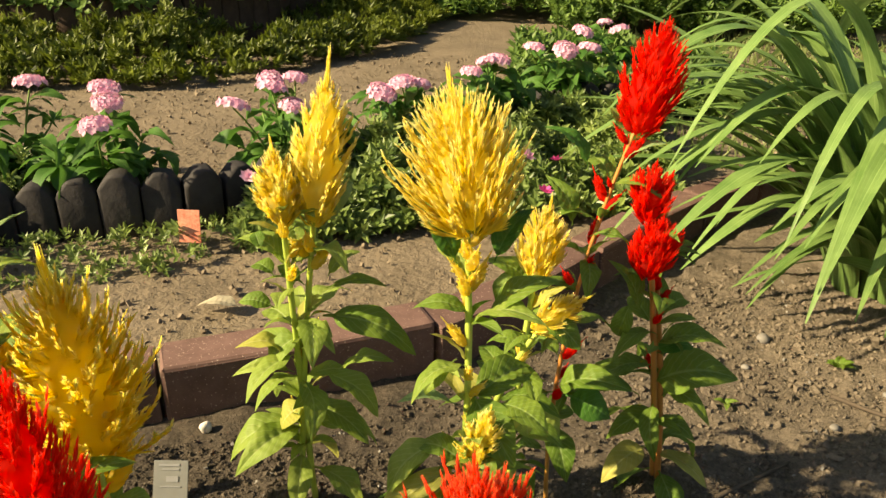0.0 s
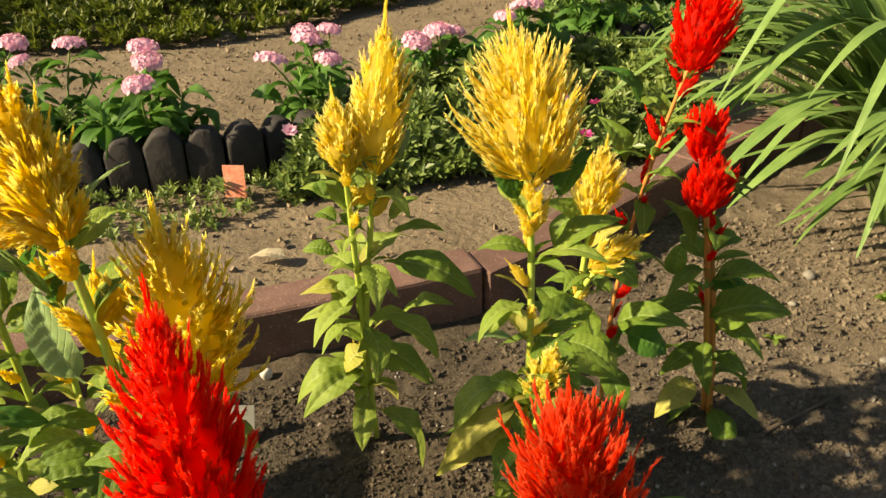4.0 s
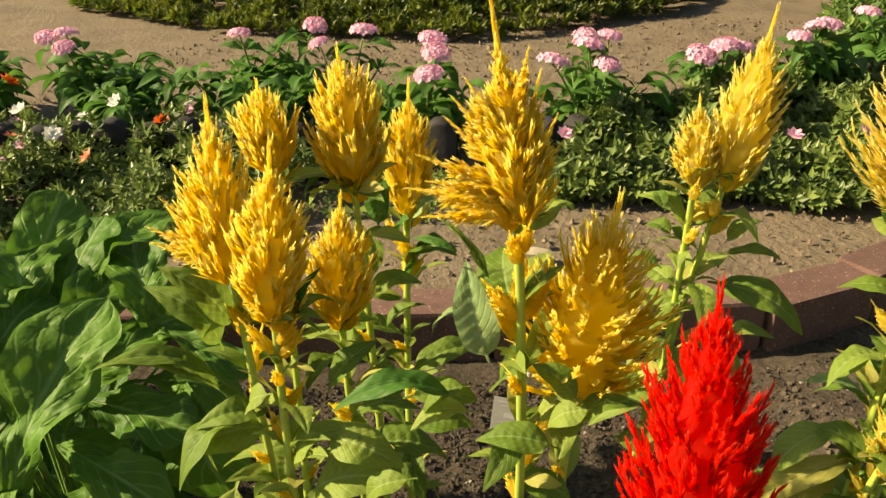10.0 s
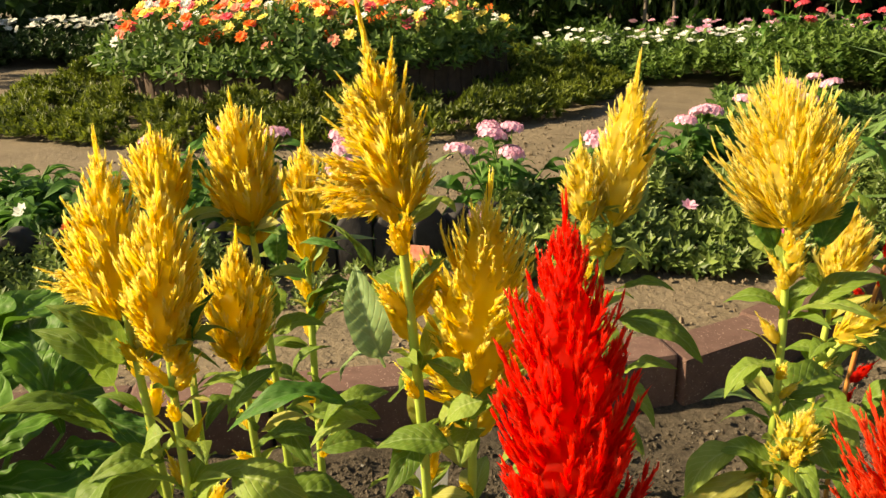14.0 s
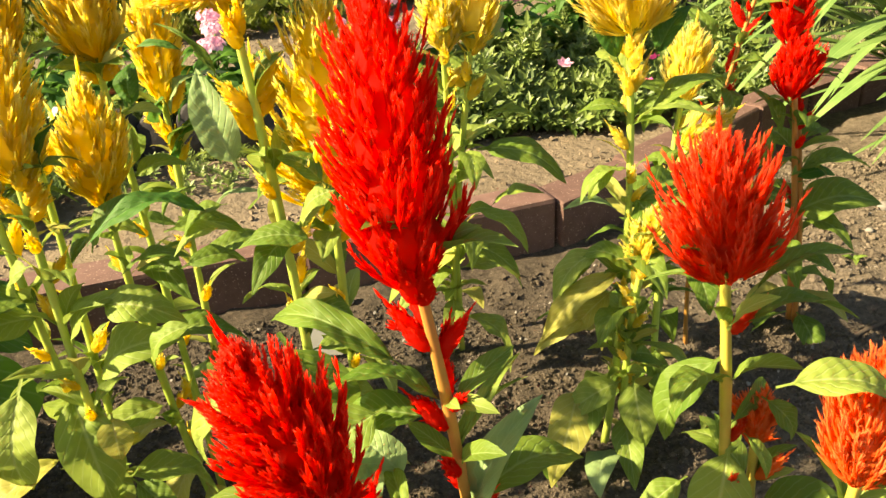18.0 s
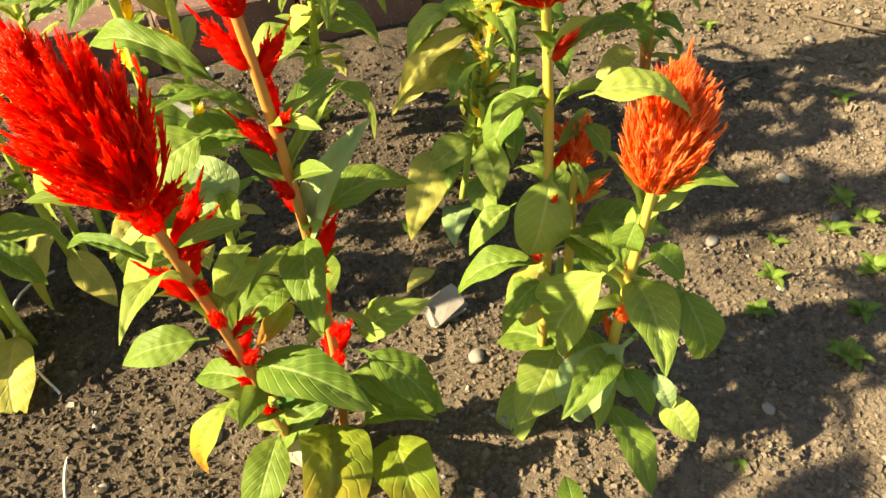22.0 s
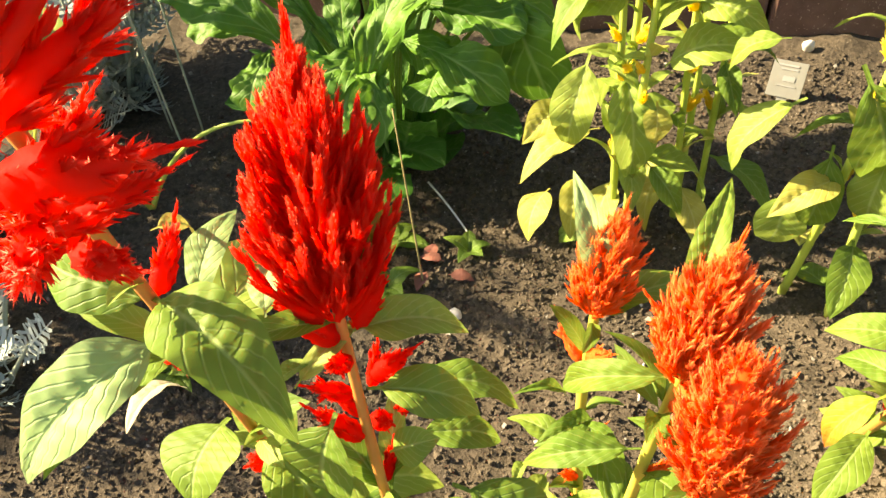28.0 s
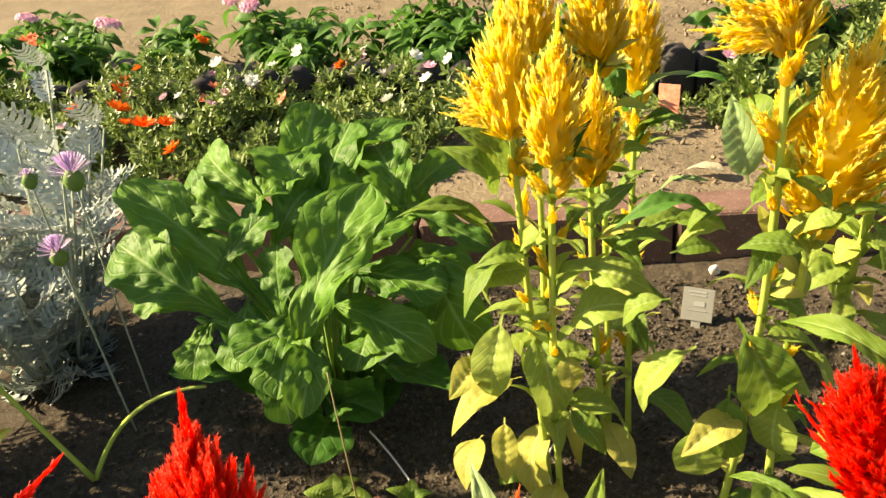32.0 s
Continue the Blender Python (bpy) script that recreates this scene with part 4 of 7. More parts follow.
PINK = petal_mat("petals_pink", (0.74, 0.33, 0.48), (0.88, 0.58, 0.70))
ROSE = petal_mat("petals_rose_red", (0.72, 0.04, 0.08), (0.84, 0.16, 0.20))
WHITE = petal_mat("petals_white", (0.74, 0.74, 0.68), (0.86, 0.86, 0.82))
ORANGE = petal_mat("petals_orange_red", (0.82, 0.09, 0.015), (0.90, 0.22, 0.03))
YELLOW = petal_mat("petals_yellow", (0.82, 0.62, 0.08), (0.88, 0.76, 0.22))
SALMON = petal_mat("petals_salmon", (0.82, 0.24, 0.15), (0.88, 0.36, 0.24))
LILAC = petal_mat("petals_lilac", (0.60, 0.38, 0.70), (0.82, 0.66, 0.86))
MAGENTA = petal_mat("petals_magenta", (0.70, 0.05, 0.30), (0.80, 0.16, 0.42))

SPOONS = leaf_meshes("spoon_leaf", 6, shape="spoon", nu=41, nv=14, quilt=0.014, lobes=lambda n: 0.05 + 0.05 * (n % 3 == 1), pucker=lambda n: 0.020 + 0.004 * (n % 3), wave=lambda n: 0.08, fold=lambda n: 0.03 + 0.04 * (n % 3), arch=lambda n: 0.08 + 0.08 * (n % 3), curl=lambda n: 0.12 * (n % 3), stalk=0.02)
STRAPS = leaf_meshes("strap_leaf", 5, shape="strap", nu=16, nv=2, fold=0.012, arch=lambda n: 0.16 + 0.10 * (n % 4), wave=0.0, stalk=0.0)
LANCES = leaf_meshes("lance_leaf", 6, nu=19, nv=4, fold=lambda n: 0.05 + 0.04 * (n % 3), curl=lambda n: 0.15 + 0.1 * (n % 3), stalk=0.08)


def leaf_at(root, b, t, half, roll, material, me=None, name="leaf", up=(0.0, -0.35, 1.0)):
    """One more leaf of a plant, from b to t in the world."""
    k = len(root.children)
    me = me or CELOSIA_LEAVES[k % 8]
    return part(name, me, material, root, m=leaf_pose(Vector(b) - root.location, Vector(t) - root.location, half, roll, up=up))


def star(petals=5, cup=0.25, wide=0.42):
    """A floret of unit radius: a petal is a bent diamond."""
    v, f = [], []
    for i in range(petals):
        a = i * 2 * math.pi / petals
        c, s = math.cos(a), math.sin(a)
        p = [(0, 0, 0), (0.6, -wide, cup * 0.6), (1.0, 0, cup), (0.6, wide, cup * 0.6)]
        v += [(x * c - y * s, x * s + y * c, z) for x, y, z in p]
        f.append([i * 4 + n for n in range(4)])
    return np.array(v, float), np.array(f)


def umbel_mesh(radius, count, seed):
    """A domed cluster of five-petalled florets."""
    rng = np.random.default_rng(seed)
    i = np.arange(count)
    h = 1 - (i + 0.5) / count * 0.72
    a = i * 2.39996
    r = np.sqrt(1 - h * h)
    n = np.stack([r * np.cos(a), r * np.sin(a), h * 0.9], 1)
    pos = n * radius * np.array([1, 1, 0.6]) * rng.uniform(0.92, 1.05, (count, 1))
    side = np.stack([-np.sin(a), np.cos(a), rng.uniform(-0.2, 0.2, count)], 1)
    m = frames(pos, side, n, np.full(count, radius * 0.30), np.full(count, radius * 0.30), np.full(count, radius * 0.30))
    v, f, _ = spread(*star(), m)
    return mesh_of("flower_head", v, f, smooth=False)


UMBELS = [umbel_mesh(0.036, 34, n) for n in range(3)]


def pentas(base, heads, seed, petals=PINK, label="pentas with clusters of small pink star flowers and dark leaves", leaves=34, height=0.25, radius=0.2, group="pentas behind the log edging", size=1.0):
    rng = random.Random(seed)
    root = thing("pentas", base, label, "flowering plant", group)
    at = Vector(base)
    tops = [Vector(h) - at for h in heads]
    for _ in range(6):
        a = rng.uniform(0, 6.28)
        tops.append(Vector((math.cos(a) * radius * 0.7, math.sin(a) * radius * 0.7, height * rng.uniform(0.6, 0.95))))
    for i, top in enumerate(tops):
        foot = Vector((rng.uniform(-0.03, 0.03), rng.uniform(-0.03, 0.03), -0.01))
        curve = bez(foot, (foot + top) / 2 + Vector((0, 0, 0.05)), top, 6)
        part("stem", mesh_of("stem", *tube(curve, np.linspace(0.004, 0.0022, 6), 5)), STEM_GREEN, root)
        if i < len(heads):
            part("flower_head", UMBELS[(seed + i) % 3], petals, root, m=Matrix.Translation(top) @ Euler((rng.uniform(-0.35, 0.35), rng.uniform(-0.35, 0.35), rng.uniform(0, 6))).to_matrix().to_4x4() @ Matrix.Scale(rng.uniform(0.85, 1.2) * size, 4))
        for n in range(4 * leaves // len(tops)):
            k = rng.uniform(0.2, 0.95)
            p = Vector(curve[int(k * 5)])
            a = rng.uniform(0, 6.28)
            ln = rng.uniform(0.065, 0.125)
            d = Vector((math.cos(a), math.sin(a), rng.uniform(-0.55, 0.35))).normalized()
            part("leaf", LANCES[n % 6], LEAF_PENTAS, root, m=leaf_pose(p, p + d * ln, ln * rng.uniform(0.17, 0.24), rng.uniform(-35, 35), up=(0, 0, 1)))
    return root


Z = 0.29
pentas((-1.15, 1.99, 0), [(-1.12, 2.07, Z), (-1.24, 2.02, 0.26)], 1)
pentas((-0.86, 1.93, 0), [(-0.825, 1.912, Z), (-0.772, 1.75, 0.28), (-0.86, 1.97, 0.31)], 2, leaves=44)
pentas((-0.46, 2.15, 0), [(-0.48, 2.12, Z), (-0.53, 1.965, 0.28), (-0.452, 2.25, 0.29), (-0.42, 2.10, 0.25), (-0.50, 2.18, 0.30)], 3, leaves=40)
pentas((-0.14, 2.46, 0), [(-0.20, 2.20, 0.27), (-0.15, 2.24, 0.29), (-0.11, 2.27, 0.28)], 4, leaves=50, radius=0.2)
pentas((0.08, 2.74, 0), [(0.03, 2.42, 0.29), (0.10, 2.60, 0.29), (0.07, 2.52, 0.30)], 5, leaves=50, radius=0.2)
pentas((0.33, 3.0, 0), [(0.214, 2.835, Z), (0.318, 2.813, Z), (0.40, 2.85, Z)], 6, leaves=44, radius=0.2)
pentas((0.48, 3.38, 0), [(0.40, 3.2, Z), (0.506, 3.46, Z), (0.56, 3.4, 0.27)], 7, leaves=40, radius=0.2)
pentas((-1.42, 1.97, 0), [(-1.44, 1.92, Z), (-1.30, 2.1, Z)], 8, leaves=40)
pentas((-1.86, 1.76, 0), [(-1.94, 1.695, Z), (-1.83, 1.65, 0.28), (-1.89, 1.72, 0.30)], 9, leaves=40)
pentas((-2.52, 1.47, 0), [(-2.55, 1.38, Z), (-2.35, 1.52, 0.24)], 10, leaves=40)
for n, (x, y) in enumerate([(-1.30, 1.80), (-1.62, 1.70), (-2.15, 1.56), (-1.90, 1.86), (-2.35, 1.72), (-2.70, 1.58), (-3.0, 1.40), (-3.3, 1.45), (-3.5, 1.15), (-3.9, 1.05), (-3.05, 1.72), (-1.48, 1.90)]):
    pentas((x, y, 0), [], 40 + n, PINK, "leafy pentas without flowers behind the log edging", 34, 0.22, 0.18)
for n, (x, y) in enumerate([(0.55, 5.15), (0.85, 5.30), (1.15, 5.20), (1.5, 5.45)]):
    pentas((x, y, 0), [(x - 0.10, y - 0.10, 0.46), (x + 0.08, y - 0.05, 0.50), (x, y + 0.10, 0.52), (x + 0.12, y - 0.14, 0.42)], 20 + n, ROSE, "tall pentas with rose-red flower clusters in a far bed", 40, 0.42, 0.2, "red pentas in the far bed", 0.95)


STALK = rough_mat("pale_leaf_stalk", (0.12, 0.24, 0.05), (0.24, 0.36, 0.10), 60, 0.4, 0.2, 0.001)


def leafy_green(base, rows):
    root = thing("leafy_green", base, "lush leafy green vegetable with broad puckered leaves", "plant")
    for n, (b, t, half, roll) in enumerate(rows):
        b = tuple(Vector(b) + (Vector(b) - Vector(t)) * 0.32)
        leaf_at(root, b, t, half * 1.45, roll, LEAF_CHARD, SPOONS[n % 6], up=(0.15, -0.5, 0.8))
        q = Vector(b) - root.location
        foot = Vector((q.x * 0.18, q.y * 0.18, 0.0))
        r = np.linspace(0.004, 0.002, 7)
        part("leaf_stalk", mesh_of("leaf_stalk", *tube(bez(foot, Vector((q.x * 0.45, q.y * 0.45, q.z * 0.7)), q, 7), r, 6)), STALK, root)
    rng = random.Random(31)
    for n in range(20):
        a = n * 2.4
        r = rng.uniform(0.08, 0.20)
        d = Vector((math.cos(a) * r, math.sin(a) * r * 0.8, rng.uniform(0.04, 0.20)))
        foot = Vector((math.cos(a) * 0.04, math.sin(a) * 0.04, 0.0))
        part("leaf", SPOONS[n % 6], LEAF_DARK, root, m=leaf_pose(foot, foot + d, rng.uniform(0.035, 0.055), rng.uniform(-30, 30), up=(0, 0, 1)))
    return root


def silver_leaf_mesh(seed, pairs=8):
    """A felted leaf cut to the midrib into narrow lobes."""
    rng = np.random.default_rng(seed)
    v, f = [], []

    def strip(a, b, c, w):
        k = len(v)
        d = unit(np.array(c) - np.array(a))
        s = unit(np.cross(d, [0, 0, 1.0])) * w
        for p, q in ((a, 0.7), (b, 1.0), (c, 0.55)):
            v.append(np.array(p) - s * q)
            v.append(np.array(p) + s * q)
        f.extend([(k, k + 1, k + 3, k + 2), (k + 2, k + 3, k + 5, k + 4)])

    strip((0, 0, 0), (0, 0.5, 0.05), (0, 1, 0), 0.016)
    for i in range(pairs):
        y = 0.18 + 0.78 * i / pairs
        ln = 0.26 * math.sin(math.pi * (0.25 + 0.6 * i / pairs)) * rng.uniform(0.8, 1.1)
        for s in (-1, 1):
            b = (s * ln * 0.6, y + 0.07, 0.05 + rng.uniform(-0.02, 0.03))
            c = (s * ln, y + 0.15 + rng.uniform(-0.02, 0.03), 0.10 + rng.uniform(-0.03, 0.05))
            strip((0, y, 0.04), b, c, 0.034)
            if rng.uniform() < 0.75:
                strip(b, (s * ln * 0.8, y + 0.02, 0.08), (s * ln * 0.98, y + 0.0, 0.1), 0.026)
    return mesh_of("silver_leaf", np.array(v), np.array(f), smooth=False)


SILVERS = [silver_leaf_mesh(n) for n in range(4)]


def silver_plant(base, stems, height, spread_r, seed, per=9, size=0.12):
    rng = random.Random(seed)
    root = thing("silver_ragwort", base, "silvery white felted plant with finely cut leaves", "plant", "silver-leaved plants")
    for s in range(stems):
        a = rng.uniform(0, 6.28)
        r = spread_r * math.sqrt(rng.uniform(0.02, 1))
        top = Vector((math.cos(a) * r, math.sin(a) * r, height * rng.uniform(0.55, 1.0)))
        foot = Vector((math.cos(a) * r * 0.3, math.sin(a) * r * 0.3, -0.01))
        curve = bez(foot, Vector((top.x * 0.7, top.y * 0.7, top.z * 0.5)), top, 8)
        part("stem", mesh_of("stem", *tube(curve, np.linspace(0.004, 0.002, 8), 5)), SILVER_STEM, root)
        for n in range(per):
            k = 0.12 + 0.88 * n / (per - 1)
            p = Vector(curve[int(k * 7)])
            b = n * 2.4 + rng.uniform(-0.5, 0.5)
            d = Vector((math.cos(b), math.sin(b), rng.uniform(0.15, 0.9) + 0.5 * (k > 0.85))).normalized()
            ln = size * rng.uniform(0.7, 1.15) * (1.1 - 0.3 * k)
            part("leaf", SILVERS[n % 4], SILVER, root, m=leaf_pose(p, p + d * ln, ln, rng.uniform(-40, 40), ln, up=(0, 0, 1)))
    return root


silver_plant((-1.30, 0.44, BED_Z), 24, 0.47, 0.28, 3, 11, 0.12)
silver_plant((-1.22, 0.10, BED_Z), 20, 0.42, 0.24, 4, 11, 0.125)
# added, mostly out of view at the left, to cast shade on the bed
silver_plant((-1.55, -0.12, BED_Z), 14, 0.44, 0.24, 6, 9, 0.13)
silver_plant((-0.92, -0.03, BED_Z), 7, 0.15, 0.12, 5, 6, 0.08)

TUFT = [np.array([(-0.03, 0, 0), (0.03, 0, 0), (0.02, 0.7, 0.02), (-0.02, 0.7, 0.02)]), np.array([(0, 1, 2, 3)])]


def thistle(base, top, tilt, seed, size=1.0, bud_only=False):
    root = thing("thistle_flower", base, "lilac thistle-like flower on a thin grey stem" if not bud_only else "fading thistle-like bud on a thin grey stem", "flower", "thistle-like flowers")
    rel = Vector(top) - Vector(base)
    part("stem", mesh_of("stem", *tube(bez((0, 0, 0), (rel.x * 0.3, rel.y * 0.3, rel.z * 0.6), rel, 8), np.linspace(0.0018, 0.0013, 8), 6)), SILVER_STEM, root)
    ys = np.array([0, 0.004, 0.010, 0.015, 0.018])
    part("bud", mesh_of("bud", *tube(np.stack([0 * ys, 0 * ys, ys], 1) * size, np.array([0.003, 0.007, 0.0085, 0.006, 0.004]) * size, 8)), STEM_GREEN, root, m=Matrix.Translation(rel))
    rng = np.random.default_rng(seed)
    n = 90 if not bud_only else 40
    a, h = rng.uniform(0, 6.28, n), rng.uniform(0.0, 1, n)
    d = np.stack([np.cos(a) * h, np.sin(a) * h, 1.25 - h], 1)
    m = frames(np.tile([[0, 0, 0.014 * size]], (n, 1)), d, [0.3, 0.1, 1.0], np.full(n, 0.024 * size), np.full(n, (0.026 if not bud_only else 0.014) * size), np.full(n, 0.02))
    part("floret_tuft", mesh_of("floret_tuft", *spread(*TUFT, m)[:2], smooth=False), LILAC, root, m=Matrix.Translation(rel))
    return root


thistle((-1.03, 0.44, BED_Z), (-0.987, 0.421, 0.362), 0, 1, 1.7)
thistle((-1.10, 0.43, BED_Z), (-1.060, 0.404, 0.362), 0, 2, 1.25, True)
thistle((-1.00, 0.38, BED_Z), (-0.962, 0.350, 0.292), 0, 3, 1.35)

# daylily clump: broad straps that rise, arch over and hang
def strap_mesh(rise, drop, wide, seed, nu=18, nv=4):
    """A strap of unit reach along y that climbs to about half its rise and ends at the height drop; wide: its half-width."""
    rng = np.random.default_rng(seed)
    line = bez((0, 0, 0), (0, rng.uniform(0.22, 0.40), rise), (0, 1, drop), nu)
    tan = unit(np.gradient(line, axis=0))
    nrm = np.stack([0 * tan[:, 0], -tan[:, 2], tan[:, 1]], 1)
    u = np.linspace(0, 1, nu)
    w = wide * np.minimum(1, 0.55 + 2.2 * u) * np.clip(1 - u ** 3.0, 0.02, 1) ** 0.8
    v = np.linspace(-1, 1, nv + 1)
    sway = 0.05 * rng.normal() * u ** 2
    x = v[None] * w[:, None] + sway[:, None]
    keel = 0.35 * np.abs(v)[None] * w[:, None] * np.linspace(1.2, 0.2, nu)[:, None]
    verts = line[:, None] + np.stack([x, 0 * x, 0 * x], -1) + nrm[:, None] * keel[..., None]
    faces = [(i * (nv + 1) + j, i * (nv + 1) + j + 1, (i + 1) * (nv + 1) + j + 1, (i + 1) * (nv + 1) + j) for i in range(nu - 1) for j in range(nv)]
    uv = np.stack(np.broadcast_arrays((v[None] + 1) / 2, u[:, None]), -1).reshape(-1, 2)
    return mesh_of("strap_leaf", verts.reshape(-1, 3), np.array(faces), uv)


ARCHES = [strap_mesh((0.75, 1.0, 1.25, 0.6, 1.5)[n % 5], (0.40, 0.62, 0.32, 0.52, 0.85, 0.70)[n % 6], 0.032 + 0.006 * (n % 4), n) for n in range(12)]
LILY_AT = Vector((1.06, 1.84, BED_Z))
lily = thing("daylily", LILY_AT, "large daylily clump with arching bright green strap leaves", "plant")
rl = random.Random(8)
for n in range(215):
    a = n * 2.39996 + rl.uniform(-0.3, 0.3)
    r = 0.15 * math.sqrt(rl.uniform(0, 1))
    size = rl.uniform(0.42, 0.68)
    m = Matrix.Translation((math.cos(a) * r, math.sin(a) * r, -0.01)) @ Matrix.Rotation(a - math.pi / 2 + rl.uniform(-0.4, 0.4), 4, "Z") @ Matrix.Diagonal((size * rl.uniform(0.8, 1.15), size, size * rl.uniform(0.85, 1.2), 1))
    part("leaf", ARCHES[n % 12], LEAF_STRAP, lily, m=m)
for b, t, w in (((1.02, 1.62, 0.02), (0.62, 1.60, 0.045), 0.022), ((0.95, 1.80, 0.28), (0.60, 1.70, 0.14), 0.018), ((0.92, 1.85, 0.22), (0.63, 1.92, 0.10), 0.016)):
    leaf_at(lily, b, t, w, 0, LEAF_STRAP, STRAPS[1], up=(0, 0, 1))

# ---- ground covers and far beds ----
SPRIG = [np.array([(0, 0, 0), (-0.16, 0.45, 0.10), (0, 1, 0.02), (0.16, 0.45, 0.10)]), np.array([(0, 1, 2, 3)])]


def sprig(n, lift, seed, wide=1.0):
    """A shoot of n small leaves standing round its stem."""
    rng = np.random.default_rng(seed)
    a = np.arange(n) * 2.4
    h = np.linspace(0.05, 0.6, n)
    d = np.stack([np.cos(a), np.sin(a), np.full(n, lift) + h * 0.8], 1)
    m = frames(np.stack([0 * h, 0 * h, h], 1), d, [0, 0, 1.0], np.full(n, 0.9 * wide), rng.uniform(0.5, 0.8, n), np.full(n, 0.5))
    return spread(*SPRIG, m)[:2]


def cover(name, label, category, points, normals, size, material, shoots, seed):
    """Many shoots joined into one piece of stuff."""
    rng = np.random.default_rng(seed)
    some = []
    pick = rng.integers(0, len(shoots), len(points))
    for k in range(len(shoots)):
        p = points[pick == k]
        nn = normals[pick == k] + rng.normal(0, 0.35, p.shape)
        s = rng.uniform(*size, len(p))
        z = unit(nn)
        x = unit(np.cross(z, rng.normal(0, 1, p.shape)))
        y = np.cross(z, x)
        m = np.stack([x * s[:, None], y * s[:, None], z * s[:, None], p], -1)
        some.append(spread(*shoots[k], m)[:2])
    return tagged(part(name, mesh_of(name, *join(*some), smooth=False), material), label, category, kind="stuff")


logs_p, logs_d = along(LOGS, 0.02)


def log_y(x):
    return np.interp(x, logs_p[:, 0], logs_p[:, 1])


def mat_points(n, x0, x1, front, back, top, seed):
    rng = np.random.default_rng(seed)
    x = rng.uniform(x0, x1, n)
    k = rng.uniform(0, 1, n)
    front = np.interp(x, *front) if isinstance(front, tuple) else front
    y = log_y(x) - front + k * (front + back)
    clump = np.array([0.6 * noise.noise((a * 4.5, b * 4.5, seed)) + 0.6 * noise.noise((a * 13.0, b * 13.0, seed)) for a, b in zip(x, y)])
    z = top * np.sin(np.pi * np.clip(k, 0.04, 0.96)) ** 0.6 * (0.62 + 1.3 * clump) * rng.uniform(0.35, 1, n) ** 0.8
    ok = clump > -0.30
    nrm = np.stack([0.2 * rng.normal(size=n), k - 0.75, np.full(n, 0.9)], 1)
    return np.stack([x, y, np.maximum(z, 0.004)], 1)[ok], nrm[ok]


SHOOTS = [sprig(8, 0.4, n) for n in range(3)]
cover("portulaca_mat", "low mat of small-leaved portulaca spilling over the log edging", "ground cover", *mat_points(6600, -0.46, 0.62, ((-0.46, -0.25, -0.05, 0.14, 0.62), (0.24, 0.47, 0.66, 0.84, 0.95)), 0.10, 0.17, 2), (0.026, 0.058), LEAF_PORTULACA, SHOOTS, 1)
cover("portulaca_mat", "portulaca mat dotted with orange and white flowers", "ground cover", *mat_points(12500, -4.3, -1.02, 0.48, 0.30, 0.17, 3), (0.024, 0.046), LEAF_PORTULACA, SHOOTS, 2)
cover("weeds", "straggling weeds at the foot of the log edging", "weeds", *mat_points(330, -0.98, -0.25, 0.30, -0.04, 0.05, 4), (0.016, 0.038), LEAF_PORTULACA, SHOOTS, 3)


def bloom(name, at, petals, size, seed, label, category="flower", group="", count=9, tilt=None):
    """A cupped flower: two rings of petals and a centre."""
    rng = random.Random(seed)
    v1, f1 = star(count, 0.45, 0.36)
    v2, f2 = star(count - 2, 0.9, 0.34)
    v, f = join((v1, f1), (v2 * np.array([0.62, 0.62, 0.8]), f2))
    ob = part(name, mesh_of(name, v * size, f, smooth=False), petals)
    ob.location = at
    ob.rotation_euler = tilt or (rng.uniform(0.1, 0.8), rng.uniform(-0.4, 0.4), rng.uniform(0, 6))
    return tagged(ob, label, category, group)


for n, (x, y) in enumerate([(-2.048, 1.619), (-2.029, 1.35), (-1.944, 1.214), (-1.598, 0.99), (-1.556, 1.023), (-1.397, 0.901), (-1.767, 1.057), (-2.798, 1.318), (-2.67, 1.187), (-2.32, 1.031), (-1.66, 0.99)]):
    bloom("portulaca_flower", (x, y, 0.17), ORANGE, (0.036, 0.022, 0.027)[n % 3], n, "orange-red portulaca flower on a green mat", group="portulaca flowers")
for n, (x, y) in enumerate([(-2.779, 1.499), (-2.70, 1.47), (-2.647, 1.455)]):
    bloom("portulaca_flower", (x, y, 0.18), SALMON, 0.036, n + 12, "salmon-pink portulaca flower on a green mat", group="portulaca flowers")
for n, (x, y) in enumerate([(-1.894, 1.697), (-1.602, 1.459), (-1.618, 1.592), (-1.116, 1.607), (-1.227, 1.615), (-1.092, 1.45), (-1.567, 1.333), (-2.637, 1.544), (-2.864, 1.422), (-1.419, 1.644), (-1.80, 1.441)]):
    bloom("portulaca_flower", (x, y, 0.17), WHITE, (0.024, 0.019)[n % 2], n + 20, "small white portulaca flower on a green mat", group="portulaca flowers", count=7)
for n, (x, y) in enumerate([(-0.447, 1.797), (0.05, 1.98), (0.20, 2.06)]):
    bloom("portulaca_flower", (x, y, 0.16), PINK, 0.022, n + 40, "small pale pink portulaca flower", group="portulaca flowers", count=7)
for n, (x, y) in enumerate([(0.279, 2.097), (0.245, 1.86)]):
    bloom("portulaca_flower", (x, y, 0.14), MAGENTA, 0.020, n + 50, "small magenta portulaca flower", group="portulaca flowers", count=7)

